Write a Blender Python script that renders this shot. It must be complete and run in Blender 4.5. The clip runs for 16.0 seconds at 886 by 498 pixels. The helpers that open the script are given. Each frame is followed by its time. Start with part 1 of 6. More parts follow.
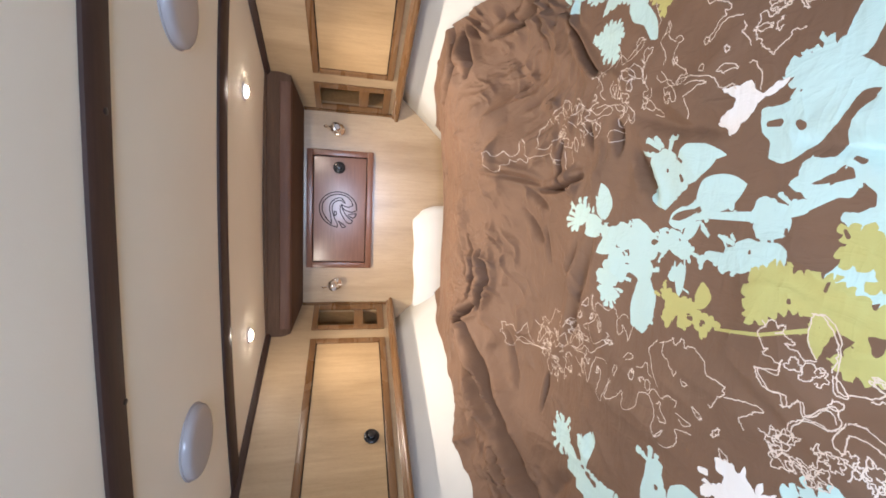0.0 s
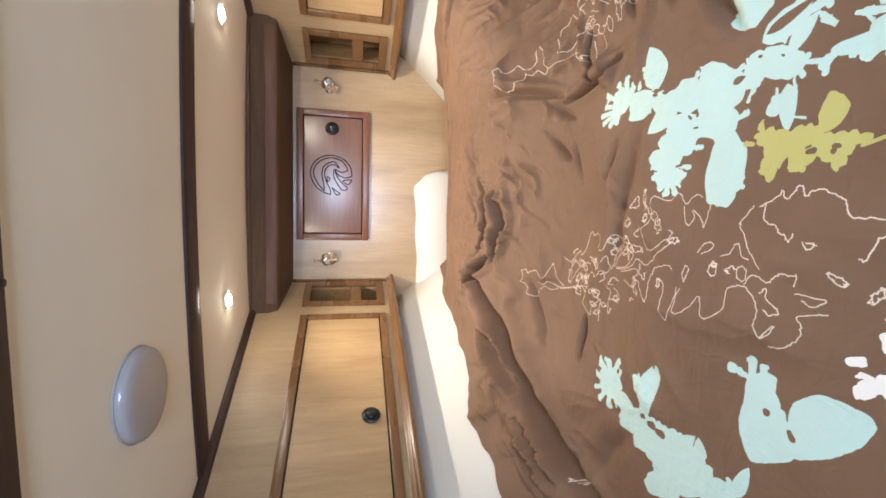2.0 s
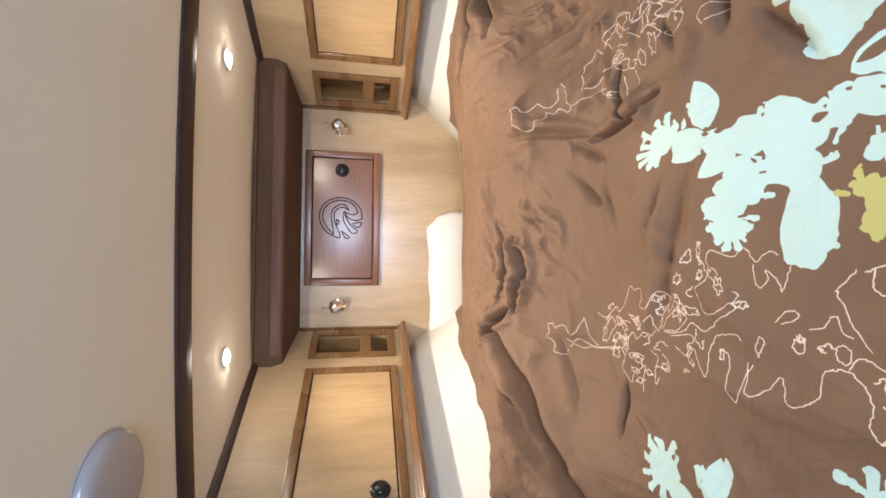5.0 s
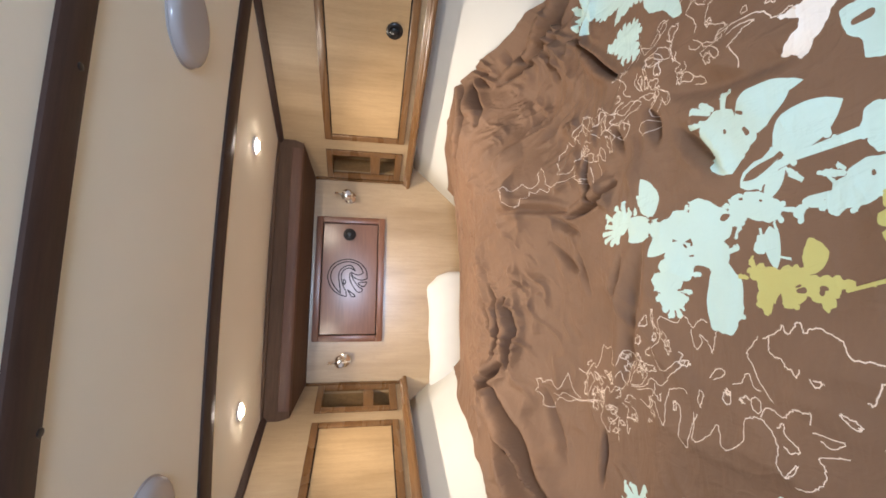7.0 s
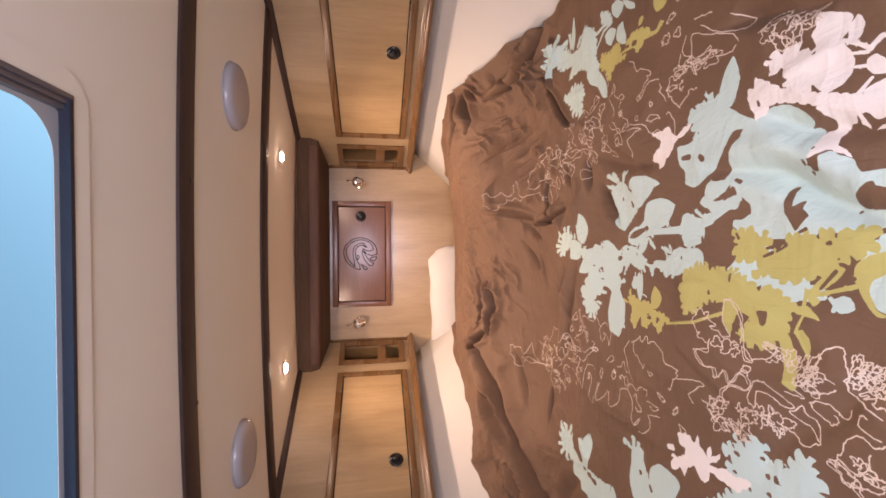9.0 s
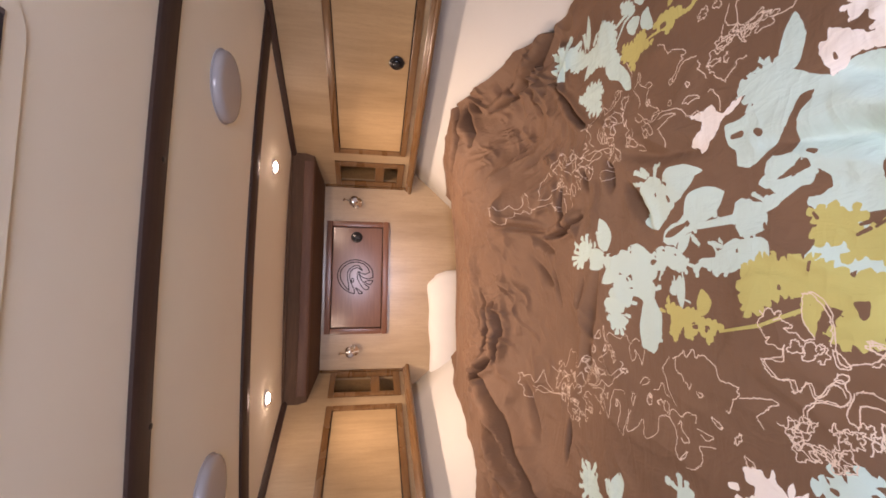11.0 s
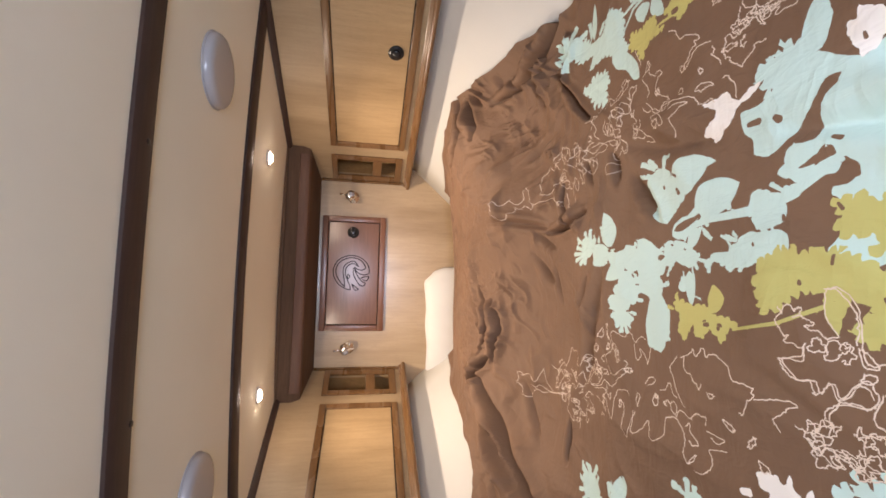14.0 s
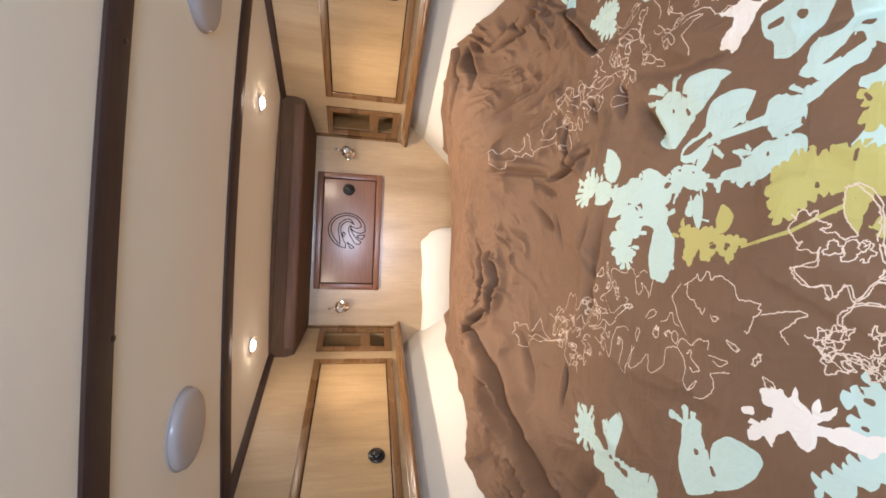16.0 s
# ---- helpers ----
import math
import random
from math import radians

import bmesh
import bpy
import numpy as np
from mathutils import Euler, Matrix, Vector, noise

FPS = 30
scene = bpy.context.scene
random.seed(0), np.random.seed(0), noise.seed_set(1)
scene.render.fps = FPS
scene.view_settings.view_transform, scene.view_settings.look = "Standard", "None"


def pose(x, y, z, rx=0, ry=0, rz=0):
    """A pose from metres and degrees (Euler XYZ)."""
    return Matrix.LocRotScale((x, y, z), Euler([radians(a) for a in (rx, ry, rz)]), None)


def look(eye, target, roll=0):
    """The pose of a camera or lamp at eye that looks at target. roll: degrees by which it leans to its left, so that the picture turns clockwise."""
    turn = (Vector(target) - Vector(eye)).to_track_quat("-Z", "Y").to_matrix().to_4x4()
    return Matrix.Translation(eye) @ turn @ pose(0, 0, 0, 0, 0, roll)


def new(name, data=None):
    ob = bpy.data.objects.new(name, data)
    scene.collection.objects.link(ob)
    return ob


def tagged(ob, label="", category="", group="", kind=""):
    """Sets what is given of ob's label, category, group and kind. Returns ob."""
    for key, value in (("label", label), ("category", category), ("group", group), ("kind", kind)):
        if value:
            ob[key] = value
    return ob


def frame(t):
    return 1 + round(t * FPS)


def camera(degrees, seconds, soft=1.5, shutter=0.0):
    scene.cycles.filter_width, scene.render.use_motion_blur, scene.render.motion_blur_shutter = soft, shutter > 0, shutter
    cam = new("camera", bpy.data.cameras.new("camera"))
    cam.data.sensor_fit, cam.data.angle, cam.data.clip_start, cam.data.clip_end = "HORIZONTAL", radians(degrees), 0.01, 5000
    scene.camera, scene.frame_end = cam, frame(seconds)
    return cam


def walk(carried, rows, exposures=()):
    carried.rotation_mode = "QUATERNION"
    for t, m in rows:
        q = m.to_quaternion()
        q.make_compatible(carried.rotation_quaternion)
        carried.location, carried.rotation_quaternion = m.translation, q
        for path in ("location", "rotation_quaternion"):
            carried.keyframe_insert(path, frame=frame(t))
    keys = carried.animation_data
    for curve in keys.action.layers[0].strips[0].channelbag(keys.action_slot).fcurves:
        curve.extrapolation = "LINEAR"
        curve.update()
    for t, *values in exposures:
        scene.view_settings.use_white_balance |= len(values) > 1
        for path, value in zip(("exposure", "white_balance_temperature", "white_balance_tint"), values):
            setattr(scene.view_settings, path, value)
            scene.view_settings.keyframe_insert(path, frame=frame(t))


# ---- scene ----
cam = camera(94.2, 16.0, soft=1.7)
PATH = [
    (0, (0.077, -0.015, 1.344), (-0.165, 1.92, 0.903), 1.2),
    (0.5, (0.039, 0.013, 1.326), (-0.254, 1.928, 0.829), 1.6),
    (1, (-0.038, 0.089, 1.324), (-0.252, 2.028, 0.882), 0.7),
    (1.5, (-0.143, 0.159, 1.297), (-0.33, 2.074, 0.749), -0.8),
    (2, (-0.192, 0.159, 1.316), (-0.32, 2.107, 0.882), 0.4),
    (2.5, (-0.167, 0.178, 1.324), (-0.081, 2.136, 0.926), 1.7),
    (3, (-0.157, 0.213, 1.323), (-0.125, 2.176, 0.942), 0.6),
    (5.5, (-0.143, 0.262, 1.302), (-0.108, 2.227, 0.933), 0.8),
    (6, (-0.085, 0.207, 1.322), (0.081, 2.177, 1.015), -2.7),
    (6.5, (-0.106, 0.14, 1.333), (0.106, 2.108, 1.05), 0.3),
    (7, (-0.121, 0.121, 1.325), (0.154, 2.068, 0.958), 1.8),
    (7.5, (-0.12, 0.072, 1.35), (0.07, 2.032, 1.001), 3.2),
    (8, (-0.03, -0.066, 1.346), (0.019, 1.906, 1.012), 1.3),
    (8.5, (0.032, -0.165, 1.334), (0.041, 1.8, 0.962), 0.5),
    (9, (0.049, -0.199, 1.335), (0.026, 1.773, 1.002), -0.4),
    (9.5, (0.039, -0.179, 1.332), (0.05, 1.793, 0.998), 0.1),
    (12, (-0.055, -0.045, 1.346), (0.163, 1.91, 0.983), 1.4),
    (12.5, (-0.048, -0.046, 1.345), (0.157, 1.909, 0.975), 1.4),
    (13, (-0.04, -0.042, 1.34), (0.176, 1.91, 0.963), 1.7),
    (13.5, (-0.035, -0.039, 1.338), (0.164, 1.915, 0.964), 1.9),
    (14, (-0.041, -0.041, 1.339), (0.125, 1.917, 0.969), 2.0),
    (14.5, (-0.06, -0.036, 1.329), (0.127, 1.92, 0.958), 1.2),
    (15, (-0.06, -0.016, 1.32), (0.22, 1.923, 0.919), 0.2),
    (15.5, (-0.1, 0.001, 1.318), (0.093, 1.949, 0.909), 0.9),
    (16, (-0.14, -0.005, 1.329), (-0.069, 1.956, 0.942), 2.3),
]
EXPOSURES = [(0.0, 0.32, 6050, 15), (2.0, 0.36, 6100, 12), (3.0, 0.40, 6100, 12), (5.5, 0.40, 6100, 12), (6.5, 0.32, 6150, 12), (7.0, 0.25, 6250, 13), (7.6, 0.17, 6600, 17), (8.0, 0.12, 6750, 19), (8.5, 0.03, 7550, 38), (9.0, -0.11, 7700, 39), (9.7, -0.13, 7700, 39), (12.0, 0.0, 7150, 28), (12.5, 0.02, 7080, 27), (13.0, 0.04, 6900, 20), (14.5, 0.07, 6900, 21), (15.2, 0.14, 6750, 19), (16.0, 0.24, 6650, 17)]
walk(cam, [(t, look(eye, target, roll - 90)) for t, eye, target, roll in PATH], EXPOSURES)

# ---- light ----
world = bpy.data.worlds.new("sky")
scene.world = world
world.use_nodes = True
wn = world.node_tree.nodes
sky = wn.new("ShaderNodeTexSky")
sky.sky_type, sky.sun_disc = "NISHITA", False
sky.sun_elevation, sky.sun_rotation = radians(25), radians(68)
wn["Background"].inputs["Strength"].default_value = 0.38
world.node_tree.links.new(sky.outputs["Color"], wn["Background"].inputs["Color"])


def lamp(name, kind, m, energy, colour, **settings):
    data = bpy.data.lights.new(name, kind)
    data.energy, data.color = energy, colour
    for key, value in settings.items():
        if key == "size":
            data.size = value
        if key == "size_y":
            data.shape, data.size_y = "RECTANGLE", value
        if key == "radius":
            data.shadow_soft_size = value
        if key == "cone":
            data.spot_size, data.spot_blend = radians(value), 1.0
        if key == "spread":
            data.spread = radians(value)
        if key == "angle":
            data.angle = radians(value)
    ob = new(name, data)
    ob.matrix_world = m
    return tagged(ob, kind="structure")


SPOT_Z = 1.682
lamp("sun", "SUN", look((5.0, 2.0, 2.5), (0, 0, 0)), 2.0, (1.0, 0.94, 0.86), angle=0.5)
lamp("doorway_daylight", "AREA", look((0.0, -0.82, 1.40), (0.0, 0.90, 1.92)), 23.0, (0.62, 0.77, 1.0), size=0.42, size_y=0.62)
lamp("hatch_daylight", "AREA", pose(-0.064, 0.01, 1.704), 1.6, (0.80, 0.91, 1.0), size=0.55, size_y=0.40)
for sx, sy in ((-0.445, 1.534), (0.397, 1.506)):
    lamp("spot_glow", "SPOT", look((sx, sy, SPOT_Z - 0.014), (0.22 * sx, sy - 0.05, 0.85)), 26.5, (1.0, 0.88, 0.70), radius=0.02, cone=148)

# ---- materials ----


def material(name, rough=0.5, metal=0.0, spec=0.5):
    m = bpy.data.materials.new(name)
    m.use_nodes = True
    b = m.node_tree.nodes["Principled BSDF"]
    b.inputs["Roughness"].default_value = rough
    b.inputs["Metallic"].default_value = metal
    b.inputs["Specular IOR Level"].default_value = spec
    return m, m.node_tree.nodes, m.node_tree.links, b


def ramp(nodes, links, source, stops):
    r = nodes.new("ShaderNodeValToRGB")
    e = r.color_ramp.elements
    while len(e) < len(stops):
        e.new(0.5)
    for k, (at, colour) in zip(e, stops):
        k.position, k.color = at, (*colour, 1)
    links.new(source, r.inputs["Fac"])
    return r.outputs["Color"]


def noise_of(nodes, links, coord, scale, detail=4.0, stretch=(1, 1, 1), rough=0.55, warp=0.0):
    mp = nodes.new("ShaderNodeMapping")
    mp.inputs["Scale"].default_value = stretch
    links.new(coord, mp.inputs["Vector"])
    n = nodes.new("ShaderNodeTexNoise")
    n.inputs["Scale"].default_value, n.inputs["Detail"].default_value = scale, detail
    n.inputs["Roughness"].default_value, n.inputs["Distortion"].default_value = rough, warp
    links.new(mp.outputs["Vector"], n.inputs["Vector"])
    return n.outputs["Fac"]


def mixed(nodes, links, fac, a, b, blend="MIX"):
    m = nodes.new("ShaderNodeMix")
    m.data_type, m.blend_type = "RGBA", blend
    for value, socket in ((fac, m.inputs[0]), (a, m.inputs[6]), (b, m.inputs[7])):
        if isinstance(value, (int, float)):
            socket.default_value = value
        elif isinstance(value, tuple):
            socket.default_value = (*value, 1)
        else:
            links.new(value, socket)
    return m.outputs[2]


def bumped(nodes, links, b, source, strength, distance):
    bump = nodes.new("ShaderNodeBump")
    bump.inputs["Strength"].default_value, bump.inputs["Distance"].default_value = strength, distance
    links.new(source, bump.inputs["Height"])
    links.new(bump.outputs["Normal"], b.inputs["Normal"])
    return bump


def coords(nodes):
    return nodes.new("ShaderNodeTexCoord").outputs["Object"]


def wood(name, dark, mid, light, grain=(1.2, 14, 14), rough=0.35, figure=2.2, coat=0.0, sheen=0.27):
    """Straight-grained varnished wood; the grain runs along the first axis by default."""
    m, n, l, b = material(name, rough)
    c = coords(n)
    fine = noise_of(n, l, c, 9, 6, grain, 0.65, 0.3)
    broad = noise_of(n, l, c, figure, 3, tuple(max(0.45, g * 0.22) for g in grain), 0.55, 1.6)
    pores = noise_of(n, l, c, 40, 2, tuple(g * 1.6 for g in grain), 0.5)
    colour = ramp(n, l, fine, [(0.15, dark), (0.5, mid), (0.88, light)])
    tint = ramp(n, l, broad, [(0.3, (0.70, 0.65, 0.58)), (0.56, (1, 1, 1)), (0.75, (1.0, 1.0, 1.0))])
    colour = mixed(n, l, 0.75, colour, tint, "MULTIPLY")
    colour = mixed(n, l, 0.18, colour, ramp(n, l, pores, [(0.36, (0.55, 0.5, 0.45)), (0.46, (1, 1, 1))]), "MULTIPLY")
    l.new(colour, b.inputs["Base Color"])
    gloss = n.new("ShaderNodeMapRange")
    gloss.inputs["To Min"].default_value, gloss.inputs["To Max"].default_value = rough - 0.06, rough + 0.1
    l.new(broad, gloss.inputs["Value"])
    l.new(gloss.outputs["Result"], b.inputs["Roughness"])
    b.inputs["Coat Weight"].default_value, b.inputs["Coat Roughness"].default_value = coat, sheen
    bumped(n, l, b, fine, 0.12, 0.001)
    return m


def plain(name, colour, rough=0.5, metal=0.0, vary=0.06, scale=6.0, relief=0.0, relief_scale=120.0, spec=0.5):
    m, n, l, b = material(name, rough, metal, spec)
    c = coords(n)
    v = noise_of(n, l, c, scale, 5)
    lo, hi = tuple(max(0, x * (1 - vary)) for x in colour), tuple(min(1, x * (1 + vary)) for x in colour)
    l.new(ramp(n, l, v, [(0.3, lo), (0.7, hi)]), b.inputs["Base Color"])
    if relief:
        bumped(n, l, b, noise_of(n, l, c, relief_scale, 3), relief, 0.001)
    return m


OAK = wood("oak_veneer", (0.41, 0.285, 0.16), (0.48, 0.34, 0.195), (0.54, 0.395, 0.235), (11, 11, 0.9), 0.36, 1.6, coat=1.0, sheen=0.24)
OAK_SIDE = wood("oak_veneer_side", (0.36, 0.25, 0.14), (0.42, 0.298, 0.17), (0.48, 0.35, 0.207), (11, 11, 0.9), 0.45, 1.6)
OAK_PANEL = wood("oak_door_panel", (0.37, 0.24, 0.115), (0.45, 0.298, 0.148), (0.52, 0.355, 0.187), (10, 10, 0.9), 0.40, 1.6)
OAK_FRAME = wood("oak_moulding", (0.115, 0.053, 0.018), (0.178, 0.088, 0.033), (0.235, 0.124, 0.049), (1.4, 18, 18), 0.26, coat=0.5)
TEAK = wood("red_teak", (0.13, 0.052, 0.027), (0.19, 0.08, 0.043), (0.25, 0.118, 0.07), (1.4, 15, 15), 0.30, coat=0.25)
TEAK_PANEL = wood("red_teak_panel", (0.14, 0.062, 0.04), (0.20, 0.092, 0.058), (0.27, 0.14, 0.09), (1.0, 15, 15), 0.36, coat=1.0, sheen=0.31)
TEAK_PANEL.node_tree.nodes["Principled BSDF"].inputs["Coat IOR"].default_value = 1.75
MAHOGANY = wood("dark_mahogany", (0.022, 0.010, 0.007), (0.040, 0.018, 0.012), (0.062, 0.028, 0.018), (1.5, 16, 16), 0.55)
# niche ply, with the amber light inside the niches put into its colour
INSIDE = wood("amber_lit_ply", (0.20, 0.105, 0.035), (0.28, 0.155, 0.055), (0.35, 0.20, 0.08), (1.0, 10, 10), 0.6)
VINYL = plain("cream_headliner_vinyl", (0.88, 0.82, 0.675), 0.8, vary=0.03, scale=2.0, relief=0.2, relief_scale=260, spec=0.25)
LINER = plain("white_hull_liner", (0.63, 0.605, 0.545), 0.5, vary=0.03, scale=2.5, relief=0.08, relief_scale=60)
COTTON = plain("white_cotton", (0.68, 0.65, 0.59), 0.85, vary=0.03, scale=8, relief=0.2, relief_scale=300)
BLACK = plain("black_plastic", (0.012, 0.012, 0.013), 0.28, vary=0.2)
CHROME = plain("polished_chrome", (0.93, 0.93, 0.92), 0.13, 1.0, vary=0.02)
OPAL = plain("opal_plastic", (0.40, 0.39, 0.40), 0.22, vary=0.02)
GREY_FRAME = plain("grey_anodised_frame", (0.17, 0.16, 0.18), 0.4, 0.3, vary=0.06)
BORDER = plain("pale_grey_border", (0.42, 0.44, 0.44), 0.5, vary=0.04)
GASKET = plain("dark_blue_gasket", (0.008, 0.014, 0.028), 0.45)
WHITE = plain("white_plastic", (0.78, 0.75, 0.70), 0.35, vary=0.02)
PAINT = plain("brown_panel", (0.26, 0.17, 0.10), 0.6, vary=0.04, scale=3)
SOLE = wood("cabin_sole", (0.16, 0.08, 0.035), (0.24, 0.125, 0.055), (0.3, 0.17, 0.08), (1, 12, 12), 0.35)
# black of the emblem's burnt lines, also used as painted shade beside door frames
GROOVE_AND_GAP = plain("burnt_groove_and_gap_shade", (0.012, 0.009, 0.008), 0.9, vary=0.2, spec=0.05)


def glowing(name, colour, strength):
    m, n, l, b = material(name, 0.3)
    b.inputs["Emission Color"].default_value, b.inputs["Emission Strength"].default_value = (*colour, 1), strength
    b.inputs["Base Color"].default_value = (0.8, 0.8, 0.8, 1)
    return m


LED = glowing("led_lens", (1.0, 0.88, 0.70), 220.0)


def glass():
    m, n, l, b = material("tinted_acrylic", 0.02)
    b.inputs["Base Color"].default_value = (0.42, 0.84, 0.78, 1)
    b.inputs["Transmission Weight"].default_value = 1.0
    b.inputs["IOR"].default_value = 1.03
    return m


ACRYLIC = glass()

# ---- building helpers ----


def box(bm, x0, x1, y0, y1, z0, z1, bevel=0.0, seg=2):
    vs = [bm.verts.new((x, y, z)) for z in (z0, z1) for y in (y0, y1) for x in (x0, x1)]
    fs = [bm.faces.new([vs[k] for k in q]) for q in ((0, 2, 3, 1), (4, 5, 7, 6), (0, 1, 5, 4), (2, 6, 7, 3), (0, 4, 6, 2), (1, 3, 7, 5))]
    if bevel:
        es = list({e for f in fs for e in f.edges})
        bmesh.ops.bevel(bm, geom=es, offset=bevel, segments=seg, affect="EDGES", profile=0.6)


def lathe(bm, profile, axis="z", at=(0, 0, 0), steps=32):
    """Turns a profile of (radius, height) round an axis."""
    rings = []
    for r, h in profile:
        ring = []
        for k in range(steps):
            a = 2 * math.pi * k / steps
            p = {"z": (r * math.cos(a), r * math.sin(a), h), "y": (r * math.cos(a), h, r * math.sin(a))}[axis]
            ring.append(bm.verts.new([p[i] + at[i] for i in range(3)]))
        rings.append(ring)
    for a, b in zip(rings, rings[1:]):
        for k in range(steps):
            bm.faces.new((a[k], a[(k + 1) % steps], b[(k + 1) % steps], b[k]))
    bm.faces.new(rings[0][::-1])
    bm.faces.new(rings[-1])


def extrude_profile(bm, profile, x0, x1):
    """A closed profile of (y, z) run from x0 to x1."""
    a, b = ([bm.verts.new((x, y, z)) for y, z in profile] for x in (x0, x1))
    n = len(profile)
    for k in range(n):
        bm.faces.new((a[k], a[(k + 1) % n], b[(k + 1) % n], b[k]))
    bm.faces.new(a[::-1])
    bm.faces.new(b)


def finish(name, bm, mat, smooth=True):
    bmesh.ops.recalc_face_normals(bm, faces=bm.faces)
    me = bpy.data.meshes.new(name)
    bm.to_mesh(me)
    bm.free()
    me.materials.append(mat)
    if smooth:
        for p in me.polygons:
            p.use_smooth = True
        me.set_sharp_from_angle(angle=radians(40))
    return me


def thing(name, bm, mat, label, category, m=None, group="", kind=""):
    ob = new(name, finish(name, bm, mat))
    if m is not None:
        ob.matrix_world = m
    return tagged(ob, label, category, group, kind)


def part(name, bm, mat, parent, label="", m=None):
    ob = new(name, finish(name, bm, mat))
    ob.parent = parent
    if m is not None:
        ob.matrix_basis = m
    return tagged(ob, label)


def holder(name, label, category, m=None, group="", kind=""):
    ob = new(name)
    ob.empty_display_size = 0.1
    if m is not None:
        ob.matrix_world = m
    return tagged(ob, label, category, group, kind)


def boxes(*some, bevel=0.0):
    bm = bmesh.new()
    for b in some:
        box(bm, *b, bevel)
    return bm


# ---- plan ----
BULK = 2.02           # forward bulkhead
HALF = 0.455          # half width of the bulkhead between the lockers
FLARE = 0.485         # the lockers open by this much per metre
CEIL = 1.70
AFT = -0.90
SLOPE = 0.94          # hull liner, run per rise
HATCH = (-0.36, 0.232, -0.20, 0.372)


def ceil_z(x):
    return CEIL - 0.035 * min(x * x, 0.8)


def wall_x(y):
    return HALF + FLARE * (BULK - y)


def liner_x(y, z):
    return wall_x(y) + 0.105 - (1.14 - z) * SLOPE


def hull_low(s, y):
    """How much steeper the hull side falls below the edge of the bedding, 0 to 1."""
    if s < 0:
        return 1.0
    t = min(1, max(0, (y - 1.05) / 0.2))
    return t * t * (3 - 2 * t)


def side(s):
    """The frame of a locker front: x along it (aft for starboard, forward for port), y outboard, z up."""
    k = math.hypot(1, FLARE)
    u = Vector((s * FLARE / k, -1 / k, 0)) * s
    z = Vector((0, 0, 1))
    y = z.cross(u)
    m = Matrix((u, y, z)).transposed().to_4x4()
    m.translation = (s * HALF, BULK, 0)
    return m


def span(s, a, b):
    """A stretch a to b, measured aft from the bulkhead, in the frame of side(s)."""
    return (a, b) if s > 0 else (-b, -a)


# ---- structure ----
bm = boxes((-1.9, 1.9, -1.2, 2.3, -0.05, 0.0))
thing("floor", bm, SOLE, "brown wooden cabin sole under the berth", "floor", kind="structure")

# bulkhead forward
bm = boxes((-1.0, 1.0, BULK, BULK + 0.03, 0.0, 1.80))
thing("wall_forward", bm, OAK, "pale oak veneer bulkhead at the head of the berth", "wall", kind="structure")

# ceiling with the hatch opening, gently cambered
bm = bmesh.new()
xs = sorted({round(-1.7 + 0.1 * k, 3) for k in range(35)} | {HATCH[0], HATCH[1]})
ys = sorted({AFT - 0.05, HATCH[2], HATCH[3], 0.8, 1.2, 1.6, BULK})
grid = {(x, y, w): bm.verts.new((x, y, ceil_z(x) + w)) for x in xs for y in ys for w in (0, 0.013)}
for xa, xb in zip(xs, xs[1:]):
    for ya, yb in zip(ys, ys[1:]):
        if HATCH[0] <= xa and xb <= HATCH[1] and HATCH[2] <= ya and yb <= HATCH[3]:
            continue
        for w in (0, 0.013):
            bm.faces.new([grid[p + (w,)] for p in ((xa, ya), (xa, yb), (xb, yb), (xb, ya))])
for a, b in (((0, 2), (1, 2)), ((0, 3), (1, 3))):
    xr = [x for x in xs if HATCH[0] <= x <= HATCH[1]]
    for xa, xb in zip(xr, xr[1:]):
        bm.faces.new([grid[(xa, HATCH[a[1]], 0)], grid[(xb, HATCH[a[1]], 0)], grid[(xb, HATCH[a[1]], 0.013)], grid[(xa, HATCH[a[1]], 0.013)]])
for x in HATCH[:2]:
    bm.faces.new([grid[(x, HATCH[2], 0)], grid[(x, HATCH[3], 0)], grid[(x, HATCH[3], 0.013)], grid[(x, HATCH[2], 0.013)]])
thing("ceiling", bm, VINYL, "cream vinyl headliner with a slight camber", "ceiling", kind="structure")


def aft_wall():
    bm = boxes((-1.9, -0.33, AFT - 0.04, AFT, 0, 1.75), (0.33, 1.9, AFT - 0.04, AFT, 0, 1.75), (-0.33, 0.33, AFT - 0.04, AFT, 1.70, 1.75))
    thing("wall_aft", bm, PAINT, "plain brown panel wall with an open doorway", "wall", kind="structure")
    bm = boxes((-0.5, 0.5, AFT - 1.2, AFT - 1.16, 0, 1.9), (-0.54, -0.5, AFT - 1.2, AFT - 0.04, 0, 1.9), (0.5, 0.54, AFT - 1.2, AFT - 0.04, 0, 1.9),
               (-0.5, 0.5, AFT - 1.16, AFT - 0.04, 1.86, 1.9), (-0.5, 0.5, AFT - 1.16, AFT - 0.04, -0.05, 0.0))
    thing("wall_passage", bm, PAINT, "plain brown passage behind the doorway", "wall", kind="structure")


aft_wall()


